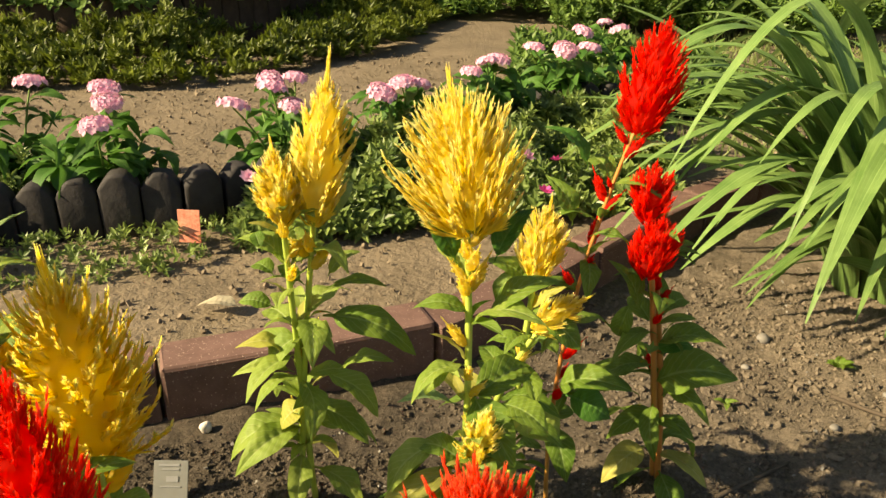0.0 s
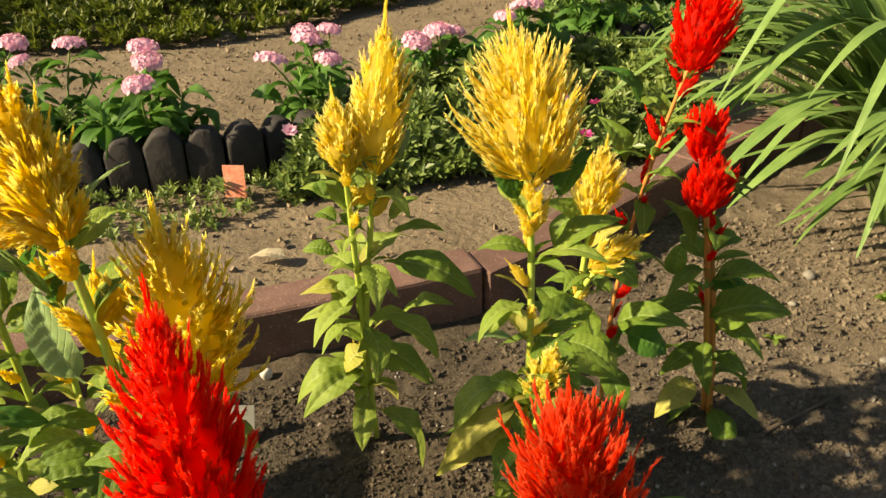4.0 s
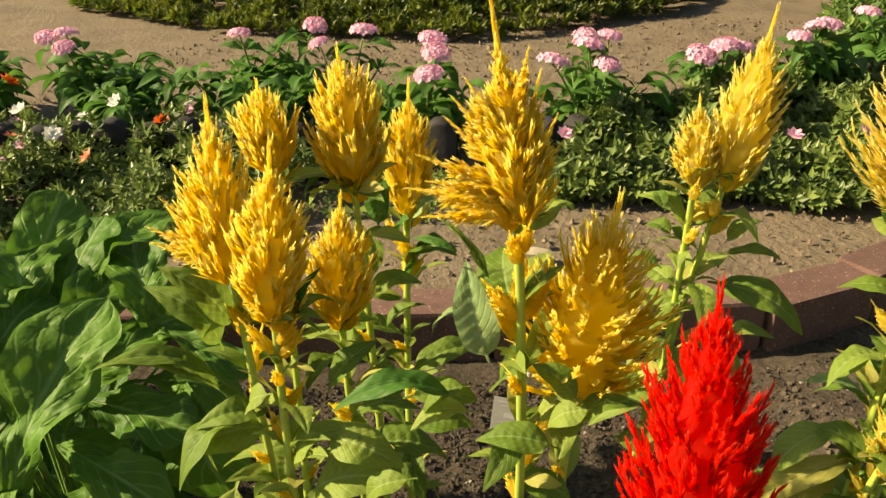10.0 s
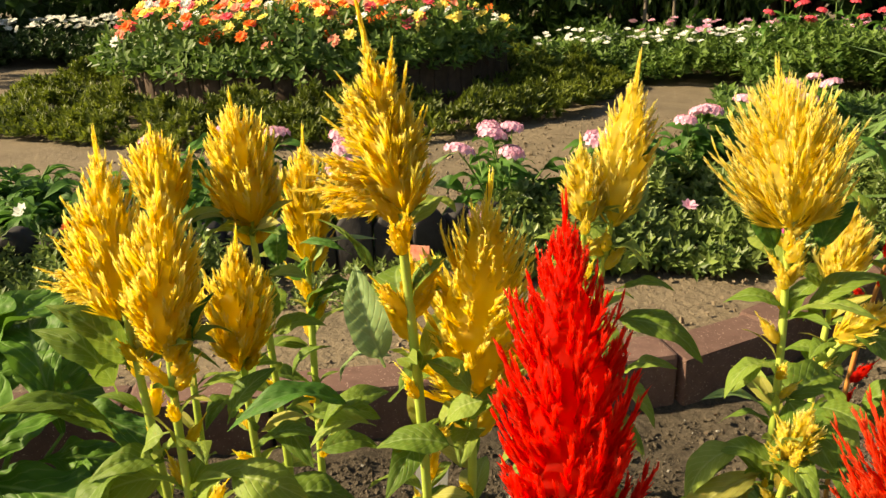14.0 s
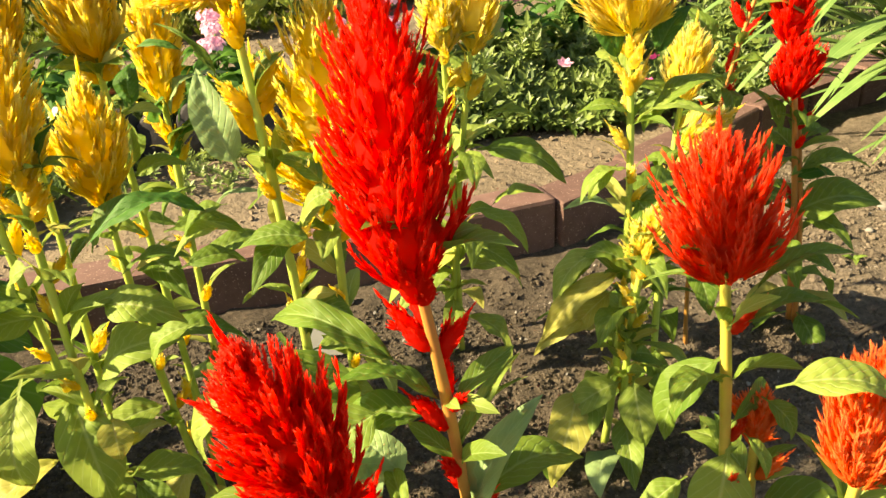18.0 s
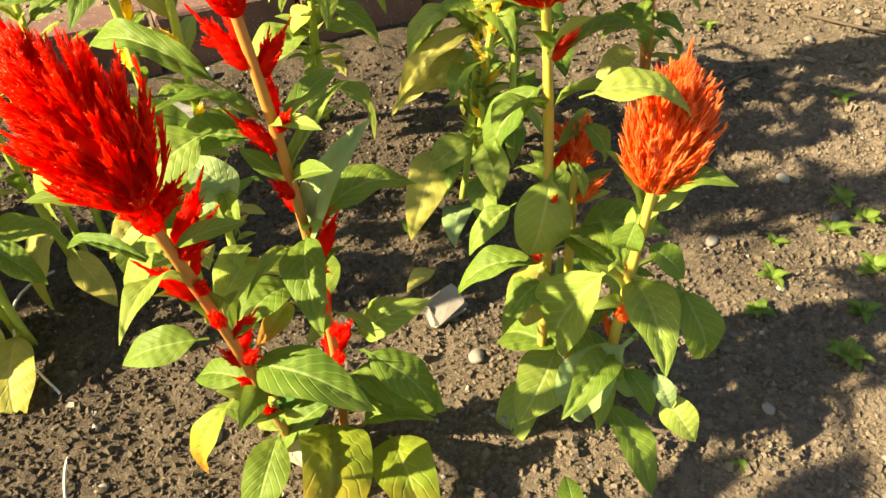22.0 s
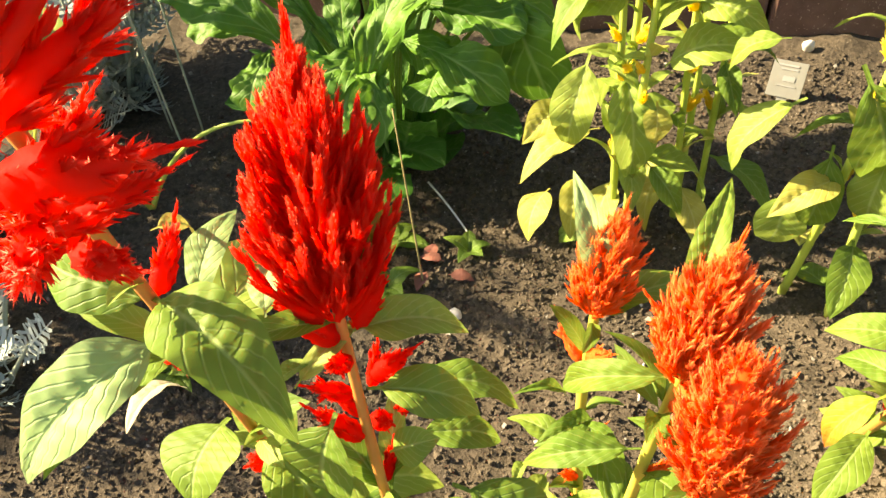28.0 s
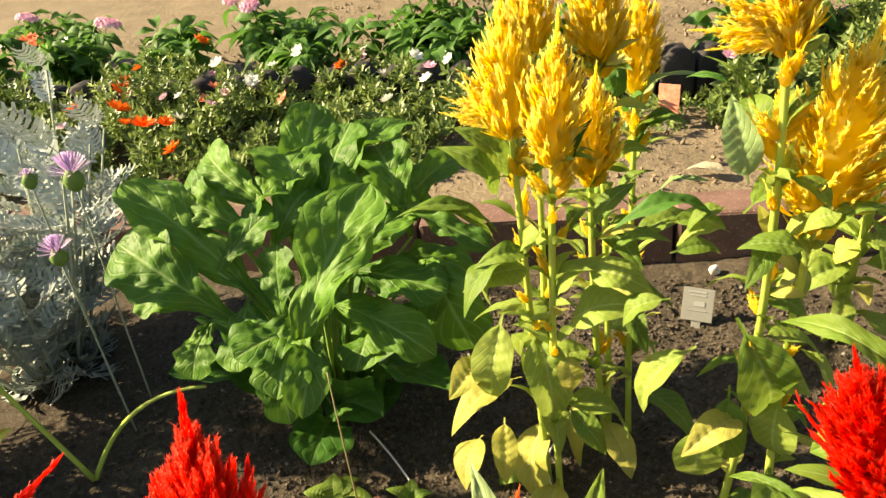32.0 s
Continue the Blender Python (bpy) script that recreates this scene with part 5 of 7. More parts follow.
rf = random.Random(91)
for n in range(46):
    x = rf.uniform(-3.1, -1.1)
    y = float(log_y(x)) - 0.36 + rf.uniform(0, 0.52)
    kind = n % 5
    petals, size, label = ((ORANGE, 0.024, "orange-red portulaca flower on a green mat"), (WHITE, 0.018, "small white portulaca flower on a green mat"), (SALMON, 0.024, "salmon-pink portulaca flower on a green mat"), (WHITE, 0.020, "small white portulaca flower on a green mat"), (PINK, 0.018, "small pale pink portulaca flower"))[kind]
    bloom("portulaca_flower", (x, y, 0.10 + rf.uniform(0, 0.06)), petals, size * rf.uniform(0.8, 1.2), n + 60, label, group="portulaca flowers", count=7)

# the round bed: a ring of low evergreen cover, a palisade and zinnias
RC = np.array([-2.42, 5.10])


def ring_points(n, r0, r1, top, seed):
    rng = np.random.default_rng(seed)
    a = rng.uniform(0, 6.28, n)
    k = rng.uniform(0, 1, n)
    r = r0 + (r1 - r0) * np.sqrt(k) * (1 + 0.05 * np.sin(a * 5) + 0.03 * np.sin(a * 11))
    x, y = RC[0] + r * np.cos(a), RC[1] + r * np.sin(a)
    clump = np.array([0.6 * noise.noise((p * 2.2, q * 2.2, seed)) + 0.6 * noise.noise((p * 6.5, q * 6.5, seed)) for p, q in zip(x, y)])
    z = top * np.clip(np.sin(np.pi * np.clip(np.sqrt(k), 0.30, 0.98)), 0, 1) ** 0.5 * (0.65 + 1.5 * clump) * rng.uniform(0.6, 1, n)
    ok = clump > -0.16
    return np.stack([x, y, np.maximum(z, 0.005)], 1)[ok], np.stack([0.6 * np.cos(a), 0.6 * np.sin(a), np.ones(n)], 1)[ok]


TALL = [sprig(12, 0.7, n + 5, 0.85) for n in range(3)]
cover("evergreen_cover", "ring of low feathery evergreen ground cover", "ground cover", *ring_points(11000, 1.26, 2.08, 0.17, 6), (0.035, 0.075), LEAF_MAT_GROUND, TALL, 4)

palisade = thing("round_palisade", (RC[0], RC[1], 0), "dark wooden palisade of a raised round flower bed", "edging")
tagged(palisade, kind="structure")
tall_log = log_mesh(9, 0.10, 0.30, 0.08)
for n in range(78):
    a = n * 2 * math.pi / 78
    part("log", tall_log, LOG_BROWN, palisade, m=Matrix.Translation((1.25 * math.cos(a), 1.25 * math.sin(a), random.Random(n).uniform(-0.03, 0.01))) @ Matrix.Rotation(a + math.pi / 2, 4, "Z"))
top_soil = part("raised_soil", mesh_of("raised_soil", *tube([(RC[0], RC[1], 0.0), (RC[0], RC[1], 0.15), (RC[0], RC[1], 0.22), (RC[0], RC[1], 0.25)], [1.2, 1.2, 1.2, 0.8], 48)), SOIL)
tagged(top_soil, "dark soil filling the raised round bed", "soil", kind="structure")

ZS = [sprig(7, 0.35, n + 11, 1.1) for n in range(3)]
rz = random.Random(12)
for n in range(34):
    a = n * 2.39996 if n < 20 else 3.3 + (n - 20) * 0.22
    r = 0.90 * math.sqrt((n + 0.5) / 20) if n < 20 else 1.06
    x, y = RC[0] + r * math.cos(a), RC[1] + r * math.sin(a)
    root = thing("zinnia", (x, y, 0.22), "bushy zinnia with orange, red and yellow daisy flowers", "flowering plant", "zinnias in the round bed")
    g = np.random.default_rng(n)
    k = 150
    an, q, h = g.uniform(0, 6.28, k), np.sqrt(g.uniform(0, 1, k)), g.uniform(0, 1, k)
    pts = np.stack([0.36 * q * np.cos(an), 0.36 * q * np.sin(an), 0.34 * h * np.sqrt(1.05 - q * q)], 1)
    z = unit(np.stack([np.cos(an) * q, np.sin(an) * q, np.full(k, 0.8)], 1) + g.normal(0, 0.3, (k, 3)))
    xx = unit(np.cross(z, g.normal(0, 1, (k, 3))))
    s = g.uniform(0.06, 0.11, k)[:, None]
    part("foliage", mesh_of("foliage", *spread(*ZS[n % 3], np.stack([xx * s, np.cross(z, xx) * s, z * s, pts], -1))[:2], smooth=False), LEAF_FAR, root)
    for b in range(14):
        p = g.uniform(0, 6.28)
        q = math.sqrt(g.uniform(0, 1)) * 0.33
        sun_side = min(2, int((x - RC[0]) / 0.9 + 1.5))
        c = (SALMON, ORANGE, ROSE, YELLOW, ORANGE, WHITE, YELLOW, SALMON)[(b + n + sun_side) % 8]
        v, f = join(star(9, 0.12, 0.30), (star(7, 0.5, 0.3)[0] * 0.6, star(7, 0.5, 0.3)[1]))
        part("flower_head", mesh_of("flower_head", v * 0.040, f, smooth=False), c, root, m=Matrix.Translation((q * math.cos(p), q * math.sin(p), 0.34 * math.sqrt(1.1 - (q / 0.33) ** 2) + 0.05)) @ Euler((g.uniform(0.3, 1.1), g.uniform(-0.3, 0.3), 0)).to_matrix().to_4x4())


def box_points(n, x0, x1, y0, y1, top, seed):
    rng = np.random.default_rng(seed)
    x, y = rng.uniform(x0, x1, n), rng.uniform(y0, y1, n)
    clump = np.array([noise.noise((p * 2.0, q * 2.0, seed)) for p, q in zip(x, y)])
    z = top * (0.75 + 0.7 * clump) * rng.uniform(0.25, 1, n)
    return np.stack([x, y, np.maximum(z, 0.005)], 1), np.tile([[0, -0.3, 1.0]], (n, 1))


cover("bedding_plants", "far strip of leafy bedding plants with small flowers", "bedding plants", *box_points(6500, -1.0, 3.4, 5.35, 6.7, 0.31, 8), (0.05, 0.10), LEAF_FAR, ZS, 6)
cover("bedding_plants", "leafy bedding plants along the bend of the path", "bedding plants", *box_points(2400, 0.35, 2.2, 4.75, 5.4, 0.34, 11), (0.05, 0.09), LEAF_FAR, ZS, 9)
cover("bedding_plants", "leafy bedding plants behind the pink pentas", "bedding plants", *box_points(2600, 0.15, 1.0, 3.0, 3.9, 0.22, 9), (0.04, 0.08), LEAF_FAR, ZS, 7)
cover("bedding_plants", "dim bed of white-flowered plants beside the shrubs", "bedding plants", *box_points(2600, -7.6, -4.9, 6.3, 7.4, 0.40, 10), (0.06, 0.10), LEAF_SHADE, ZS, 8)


def dots(name, label, n, x0, x1, y0, y1, z0, z1, size, petals, seed):
    rng = np.random.default_rng(seed)
    p = np.stack([rng.uniform(x0, x1, n), rng.uniform(y0, y1, n), rng.uniform(z0, z1, n)], 1)
    m = frames(p, rng.normal(0, 1, (n, 3)) * [1, 1, 0.2], [0, -0.4, 1.0], np.full(n, size), np.full(n, size), np.full(n, size))
    return tagged(part(name, mesh_of(name, *spread(*join(star(6, 0.2), (star(5, 0.7)[0] * 0.6, star(5)[1])), m)[:2], smooth=False), petals), label, "flowers", kind="stuff")


dots("white_flowers", "small white flowers in the far bed", 90, -1.0, 0.6, 5.3, 5.9, 0.27, 0.35, 0.026, WHITE, 1)
dots("pink_flowers", "small pale pink flowers in the far bed", 80, -0.4, 2.4, 5.4, 6.2, 0.30, 0.40, 0.032, PINK, 2)
dots("white_flowers", "white flowers in the dim bed", 110, -7.4, -5.0, 6.3, 6.9, 0.38, 0.48, 0.045, WHITE, 3)


def grass_points(n, x0, x1, y0, y1, seed):
    rng = np.random.default_rng(seed)
    p = np.stack([rng.uniform(x0, x1, n), rng.uniform(y0, y1, n), np.full(n, -0.005)], 1)
    d = np.stack([rng.normal(0, 0.35, n), rng.normal(0, 0.35, n), np.ones(n)], 1)
    return frames(p, d, rng.normal(0, 1, (n, 3)), rng.uniform(0.005, 0.009, n), rng.uniform(0.03, 0.10, n), np.full(n, 0.05))


BLADE = [np.array([(-0.5, 0, 0), (0.5, 0, 0), (0.4, 0.55, 0.15), (-0.4, 0.55, 0.15), (0, 1, 0.7)]), np.array([(0, 1, 2), (0, 2, 3), (3, 2, 4)])]
tagged(part("grass", mesh_of("grass", *spread(*BLADE, grass_points(7000, 0.72, 3.2, 2.5, 5.0, 1))[:2], smooth=False), GRASS), "rough sunlit grass beside the path", "grass", kind="stuff")

# shrubs and trees that close the garden
BARK = rough_mat("bark", (0.05, 0.04, 0.03), (0.12, 0.09, 0.065), 20, 0.9, 0.7, 0.01)
BAMBOO = rough_mat("weathered_stake", (0.14, 0.11, 0.08), (0.26, 0.21, 0.16), 30, 0.8, 0.4, 0.002)
CLUMP = [sprig(10, 0.6, n + 21, 1.3) for n in range(3)]


def shrub(base, height, width, seed, label="dense dark evergreen shrub closing the garden"):
    g = np.random.default_rng(seed)
    root = thing("shrub", base, label, "shrub", "shrubs behind the garden")
    for n in range(5):
        a = n * 1.26 + seed
        top = (math.cos(a) * width * 0.5, math.sin(a) * width * 0.4, height * g.uniform(0.6, 0.9))
        part("limb", mesh_of("limb", *tube(bez((0.05 * math.cos(a), 0.05 * math.sin(a), -0.05), (top[0] * 0.3, top[1] * 0.3, height * 0.4), top, 7), np.linspace(0.06, 0.012, 7), 6)), BARK, root)
    k = 900
    c = g.normal(0, 1, (14, 3)) * [width * 0.42, width * 0.32, height * 0.22] + [0, 0, height * 0.52]
    pts = c[g.integers(0, 14, k)] + g.normal(0, 0.17, (k, 3)) * [width, width * 0.8, height * 0.55]
    pts[:, 2] = np.clip(pts[:, 2], 0.03, None)
    z = unit(pts - [0, 0, height * 0.4] + g.normal(0, 0.4, (k, 3)))
    x = unit(np.cross(z, g.normal(0, 1, (k, 3))))
    s = g.uniform(0.14, 0.30, k)[:, None]
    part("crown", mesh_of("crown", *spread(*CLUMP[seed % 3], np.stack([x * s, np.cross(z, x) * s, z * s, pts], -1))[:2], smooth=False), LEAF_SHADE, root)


for n, (x, y, h, w) in enumerate([(-10.5, 8.0, 3.2, 2.4), (-8.6, 9.0, 3.6, 2.6), (-6.6, 9.2, 3.4, 2.4), (-4.8, 9.4, 3.8, 2.4), (-3.0, 9.6, 3.4, 2.4), (-1.3, 9.4, 3.2, 2.2), (0.3, 9.0, 2.6, 2.2), (2.0, 8.8, 2.8, 2.2), (3.8, 8.2, 3.0, 2.4), (5.4, 7.2, 3.0, 2.4), (5.8, 5.0, 2.8, 2.2), (-9.6, 5.6, 3.0, 2.2), (-5.6, 8.2, 2.6, 2.4), (-3.8, 8.4, 2.6, 2.2), (-2.2, 8.3, 2.6, 2.2), (-0.7, 8.1, 2.3, 2.0), (0.9, 7.9, 2.2, 2.0), (2.6, 7.6, 2.2, 2.0)]):
    shrub((x, y, 0), h, w, n)

for n, (x, y, lean, tall) in enumerate([(-0.35, 7.0, 0.02, 1.9), (-0.10, 7.0, -0.05, 1.8), (0.02, 7.1, 0.12, 1.7), (2.15, 6.9, -0.04, 1.8)]):
    tagged(part("garden_stake", mesh_of("garden_stake", *tube(bez((x, y, -0.05), (x + lean * 0.4, y, tall * 0.5), (x + lean * tall, y, tall), 8), np.linspace(0.016, 0.012, 8), 8)), BAMBOO), "slim weathered garden stake standing among the plants", "stake", "garden stakes")
WEEPING = plain_leaf("foliage_weeping", (0.040, 0.085, 0.014), (0.150, 0.230, 0.045), thin=0.3)
g = np.random.default_rng(77)
strands = []
for n in range(240):
    x, y, top = g.uniform(-1.6, 0.9), g.uniform(7.0, 7.5), g.uniform(0.9, 1.9)
    k = 16
    h = np.linspace(top, g.uniform(0.25, 0.7), k)
    pts = np.stack([x + 0.04 * np.sin(h * 5 + n), y + 0.03 * np.cos(h * 4 + n), h], 1)
    strands.append(spread(*SPRIG, frames(pts, np.stack([g.normal(0, 0.35, k), g.normal(0, 0.35, k), np.full(k, -1.0)], 1), g.normal(0, 1, (k, 3)), np.full(k, 0.10), np.full(k, 0.11), np.full(k, 0.08)))[:2])
tagged(part("weeping_foliage", mesh_of("weeping_foliage", *join(*strands), smooth=False), WEEPING), "curtain of hanging narrow green leaves behind the far bed", "foliage", kind="stuff")

# ---- small things ----
CARD = rough_mat("white_plastic", (0.15, 0.152, 0.142), (0.22, 0.222, 0.208), 30, 0.5, 0.1, 0.001)
INK = rough_mat("grey_ink", (0.20, 0.20, 0.20), (0.28, 0.28, 0.28), 30, 0.7, 0.1, 0.001)
PRINT = rough_mat("printed_red", (0.55, 0.07, 0.03), (0.72, 0.42, 0.30), 160, 0.5, 0.1, 0.001)
TAN_STALK = rough_mat("tan_dry_stalk", (0.16, 0.13, 0.06), (0.27, 0.22, 0.10), 60, 0.8, 0.2, 0.001)
CORD = rough_mat("white_cord", (0.52, 0.50, 0.46), (0.68, 0.66, 0.62), 60, 0.7, 0.2, 0.001)


def plant_tag(base, size, turn, tilt, material, bars, label, tall=1.2):
    root = thing("plant_tag", base, label, "plant label", "plant tags")
    m = Matrix.Rotation(turn, 4, "Z") @ Matrix.Rotation(tilt, 4, "X")
    part("stake", block("stake", size * 0.3, 0.0015, size * 1.0, 0.0004), CARD, root, m=m @ Matrix.Translation((0, 0.002, 0)))
    card = part("card", block("card", size, 0.002, size * tall, 0.0006), material, root, m=m @ Matrix.Translation((0, 0, size * (0.22 + tall / 2))))
    for w, h, x, z in bars:
        part("printed_bar", block("printed_bar", size * w, 0.0008, size * h, 0.0001), INK, card, m=Matrix.Translation((size * x, -0.0016, size * z)))


plant_tag((-0.300, 0.960, BED_Z - 0.005), 0.050, 0.1, -0.5, CARD, [(0.6, 0.06, -0.05, 0.42), (0.5, 0.04, 0, 0.30), (0.35, 0.16, 0.05, 0.02), (0.6, 0.03, 0, -0.2)], "white plastic plant tag with printed lines, pushed into soil", 1.1)
plant_tag((-0.562, 1.70, 0.02), 0.052, 0.0, -0.12, PRINT, [], "small printed picture tag with red flowers by the log edging", 1.5)
plant_tag((-1.36, 1.46, 0.0), 0.062, 0.1, -0.25, CARD, [(0.5, 0.05, 0, 0.1)], "small white plant tag at the portulaca mat", 0.6)


def pebble(at, size, seed, material=STONE, flat=0.6, label="small pale pebble lying on the soil"):
    bm = bmesh.new()
    bmesh.ops.create_icosphere(bm, subdivisions=2, radius=0.75)
    for v in bm.verts:
        v.co *= 1 + 0.30 * noise.noise(v.co * 1.7 + Vector((seed * 3.1, 0, 0))) + 0.10 * noise.noise(v.co * 4.0 + Vector((0, seed * 2.3, 0)))
        v.co = Vector((v.co.x * size, v.co.y * size * 0.8, v.co.z * size * flat))
    me = bpy.data.meshes.new("pebble")
    bm.to_mesh(me)
    bm.free()
    me.polygons.foreach_set("use_smooth", np.full(len(me.polygons), True))
    ob = part("pebble", me, material)
    ob.location = at
    ob.rotation_euler = (0.1, 0.15, seed)
    return tagged(ob, label, "stone", "pebbles")


PALE = rough_mat("pale_stone", (0.50, 0.46, 0.40), (0.66, 0.62, 0.56), 50, 0.8, 0.3, 0.002)
for n, (x, y, s) in enumerate([(0.557, 0.843, 0.014), (0.690, 1.546, 0.022), (0.626, 1.432, 0.012), (-0.017, 0.264, 0.006), (0.595, 0.754, 0.010), (0.424, 0.456, 0.010), (0.489, 0.628, 0.008), (0.732, 1.262, 0.014), (0.859, 1.368, 0.012), (0.133, 0.240, 0.009), (-0.223, 0.359, 0.009), (-0.13, 0.42, 0.011), (0.02, 0.29, 0.007), (0.16, 0.44, 0.012), (0.13, 0.52, 0.014), (-0.27, 0.29, 0.008), (0.30, 0.28, 0.011)]):
    pebble((x, y, bed_z(x, y) + s * 0.3), s, n)
pebble((0.427, 0.710, bed_z(0.427, 0.710) + 0.003), 0.013, 4, STONE, 0.5, "flat pale stone on dry soil")
pebble((-0.484, 0.340, bed_z(-0.484, 0.340) + 0.006), 0.012, 6, PALE, 0.9, "white pebble on dark soil")
pebble((-0.309, 1.125, bed_z(-0.309, 1.125) + 0.01), 0.014, 7, PALE, 1.0, "round white stone beside the bricks")
slab = part("stone_shard", block("stone_shard", 0.045, 0.03, 0.014, 0.005, 3, 0.004), STONE)
slab.location, slab.rotation_euler = (0.095, 0.585, BED_Z + 0.014), (0.5, -0.2, 0.7)
tagged(slab, "flat grey stone shard stuck in soil", "stone")

for n, (pts, r) in enumerate([([(-0.381, 0.650, BED_Z + 0.006), (-0.439, 0.564, BED_Z + 0.03), (-0.303, 0.467, BED_Z + 0.004)], 0.0016), ([(-0.646, 0.513, BED_Z + 0.02), (-0.592, 0.492, BED_Z + 0.012), (-0.538, 0.459, BED_Z + 0.006)], 0.0014), ([(-0.266, 0.391, BED_Z + 0.004), (-0.261, 0.370, BED_Z + 0.012), (-0.250, 0.343, BED_Z + 0.004)], 0.0014)]):
    ob = part("cord", mesh_of("cord", *tube(bez(*pts, 12), r, 6)), CORD)
    tagged(ob, "thin pale dry stalk curving over the soil", "stalk", "dry stalks")
for n, pts in enumerate([[(0.478, 1.051, BED_Z + 0.004), (0.542, 1.093, BED_Z + 0.012), (0.626, 1.157, BED_Z + 0.004)], [(0.754, 1.347, BED_Z + 0.006), (0.817, 1.284, BED_Z + 0.012), (0.902, 1.262, BED_Z + 0.004)]]):
    tagged(part("twig", mesh_of("twig", *tube(bez(*pts, 8), [0.004, 0.004, 0.0035, 0.0035, 0.003, 0.003, 0.0025, 0.002], 6)), BARK), "thin brown twig lying on the soil", "twig", "twigs")


for n, pts in enumerate([[(-0.975, 0.285, BED_Z), (-0.93, 0.34, 0.10), (-0.815, 0.395, 0.105)], [(-0.977, 0.283, BED_Z), (-1.03, 0.23, 0.20), (-1.10, 0.20, 0.36)]]):
    tagged(part("grass_stalk", mesh_of("grass_stalk", *tube(bez(*pts, 14), np.linspace(0.0042, 0.0022, 14), 6)), STEM_LIME), "long yellow-green grass stalk bending over the soil", "grass", "grass stalks")


tagged(part("dry_stalk", mesh_of("dry_stalk", *tube(bez((-0.545, 0.36, BED_Z), (-0.56, 0.37, 0.10), (-0.61, 0.42, 0.175), 14), np.linspace(0.0013, 0.0009, 14), 6)), TAN_STALK), "thin tan dry flower stalk rising beside the leafy greens", "stalk", "dry stalks")


def fallen_leaf(at, size, turn, material, label, n=0):
    ob = part("fallen_leaf", CELOSIA_LEAVES[n % 6], material)
    ob.matrix_basis = Matrix.Translation(at) @ Euler((0.05, 0.1, turn)).to_matrix().to_4x4() @ Matrix.Diagonal((size * 0.3, size, size * 0.5, 1))
    return tagged(ob, label, "leaf", "fallen leaves")


fallen_leaf((-0.36, 1.455, 0.012), 0.09, 1.6, LEAF_DRY, "pale dry leaf lying on the sandy path", 1)
REDDISH = rough_mat("withered_red_leaf", (0.16, 0.06, 0.045), (0.30, 0.12, 0.09), 60, 0.8, 0.3, 0.001)
for n, (x, y, turn) in enumerate([(-0.565, 0.395, 0.3), (-0.545, 0.405, 1.9), (-0.555, 0.380, 3.4), (-0.530, 0.392, 5.0)]):
    fallen_leaf((x, y, bed_z(x, y) + 0.006), 0.034, turn, REDDISH, "small withered reddish leaf on dark soil", n)
fallen_leaf((0.084, 0.650, BED_Z + 0.012), 0.05, 2.4, LEAF_YELLOW, "yellow fallen leaf on dark soil", 2)
fallen_leaf((0.057, 0.704, BED_Z + 0.012), 0.045, 0.4, LEAF_GREEN, "small green fallen leaf on soil", 3)
fallen_leaf((0.214, 0.326, BED_Z + 0.012), 0.045, 0.1, LEAF_GREEN, "small green leaf on the soil", 0)


def weed(at, n, size, seed, label="small green weed seedling rooted in the dry soil"):
    rng = random.Random(seed)
    root = thing("weed", at, label, "weed", "weeds on the bed")
    for i in range(n):
        a = i * 2.4 + rng.uniform(-0.4, 0.4)
        d = Vector((math.cos(a), math.sin(a), rng.uniform(0.15, 0.9))).normalized() * size * rng.uniform(0.6, 1.1)
        part("leaf", CELOSIA_LEAVES[i % 6], LEAF_GREEN, root, m=leaf_pose((0, 0, 0), d, size * 0.28, 0, up=(0, 0, 1)))


for n, (x, y, k, s) in enumerate([(0.525, 0.524, 9, 0.032), (0.611, 0.663, 8, 0.034), (0.481, 0.642, 6, 0.026), (0.450, 0.592, 6, 0.026), (0.584, 0.729, 7, 0.030), (0.570, 0.592, 6, 0.026), (0.634, 0.753, 6, 0.026), (0.505, 0.710, 5, 0.022), (0.656, 0.538, 7, 0.03), (0.376, 0.387, 4, 0.016), (0.62, 0.8, 6, 0.026), (0.71, 1.05, 5, 0.028), (0.80, 1.45, 6, 0.035), (0.56, 1.3, 5, 0.024), (-0.58, 0.33, 6, 0.05), (-0.63, 0.40, 6, 0.06), (-0.70, 0.25, 6, 0.05), (-0.72, 0.10, 6, 0.05), (-0.53, 0.44, 5, 0.04)]):
    weed((x, y, bed_z(x, y)), k, s, n)

# ---- leaves that stand out, plant by plant ----
leaf_at(A, (-0.047, 0.922, 0.318), (0.069, 0.915, 0.289), 0.027, 2, LEAF_GREEN)
leaf_at(A, (-0.032, 0.929, 0.238), (0.030, 0.926, 0.270), 0.016, -14, LEAF_LIME)
leaf_at(A, (-0.056, 0.929, 0.233), (0.019, 0.933, 0.172), 0.029, -19, LEAF_LIME)
leaf_at(A, (-0.072, 0.923, 0.291), (-0.117, 0.910, 0.243), 0.019, -7, LEAF_LIME)
leaf_at(A, (-0.088, 0.926, 0.232), (-0.156, 0.901, 0.245), 0.011, -7, LEAF_LIME)
leaf_at(A, (-0.086, 0.920, 0.253), (-0.145, 0.906, 0.288), 0.018, 17, LEAF_YELLOW)
leaf_at(A, (-0.078, 0.942, 0.174), (-0.113, 0.923, 0.146), 0.025, 14, LEAF_YELLOW)
leaf_at(A, (-0.098, 0.903, 0.335), (-0.141, 0.903, 0.343), 0.014, -2, LEAF_GREEN)
leaf_at(A, (-0.035, 0.908, 0.377), (-0.005, 0.932, 0.405), 0.013, -8, LEAF_LIME)
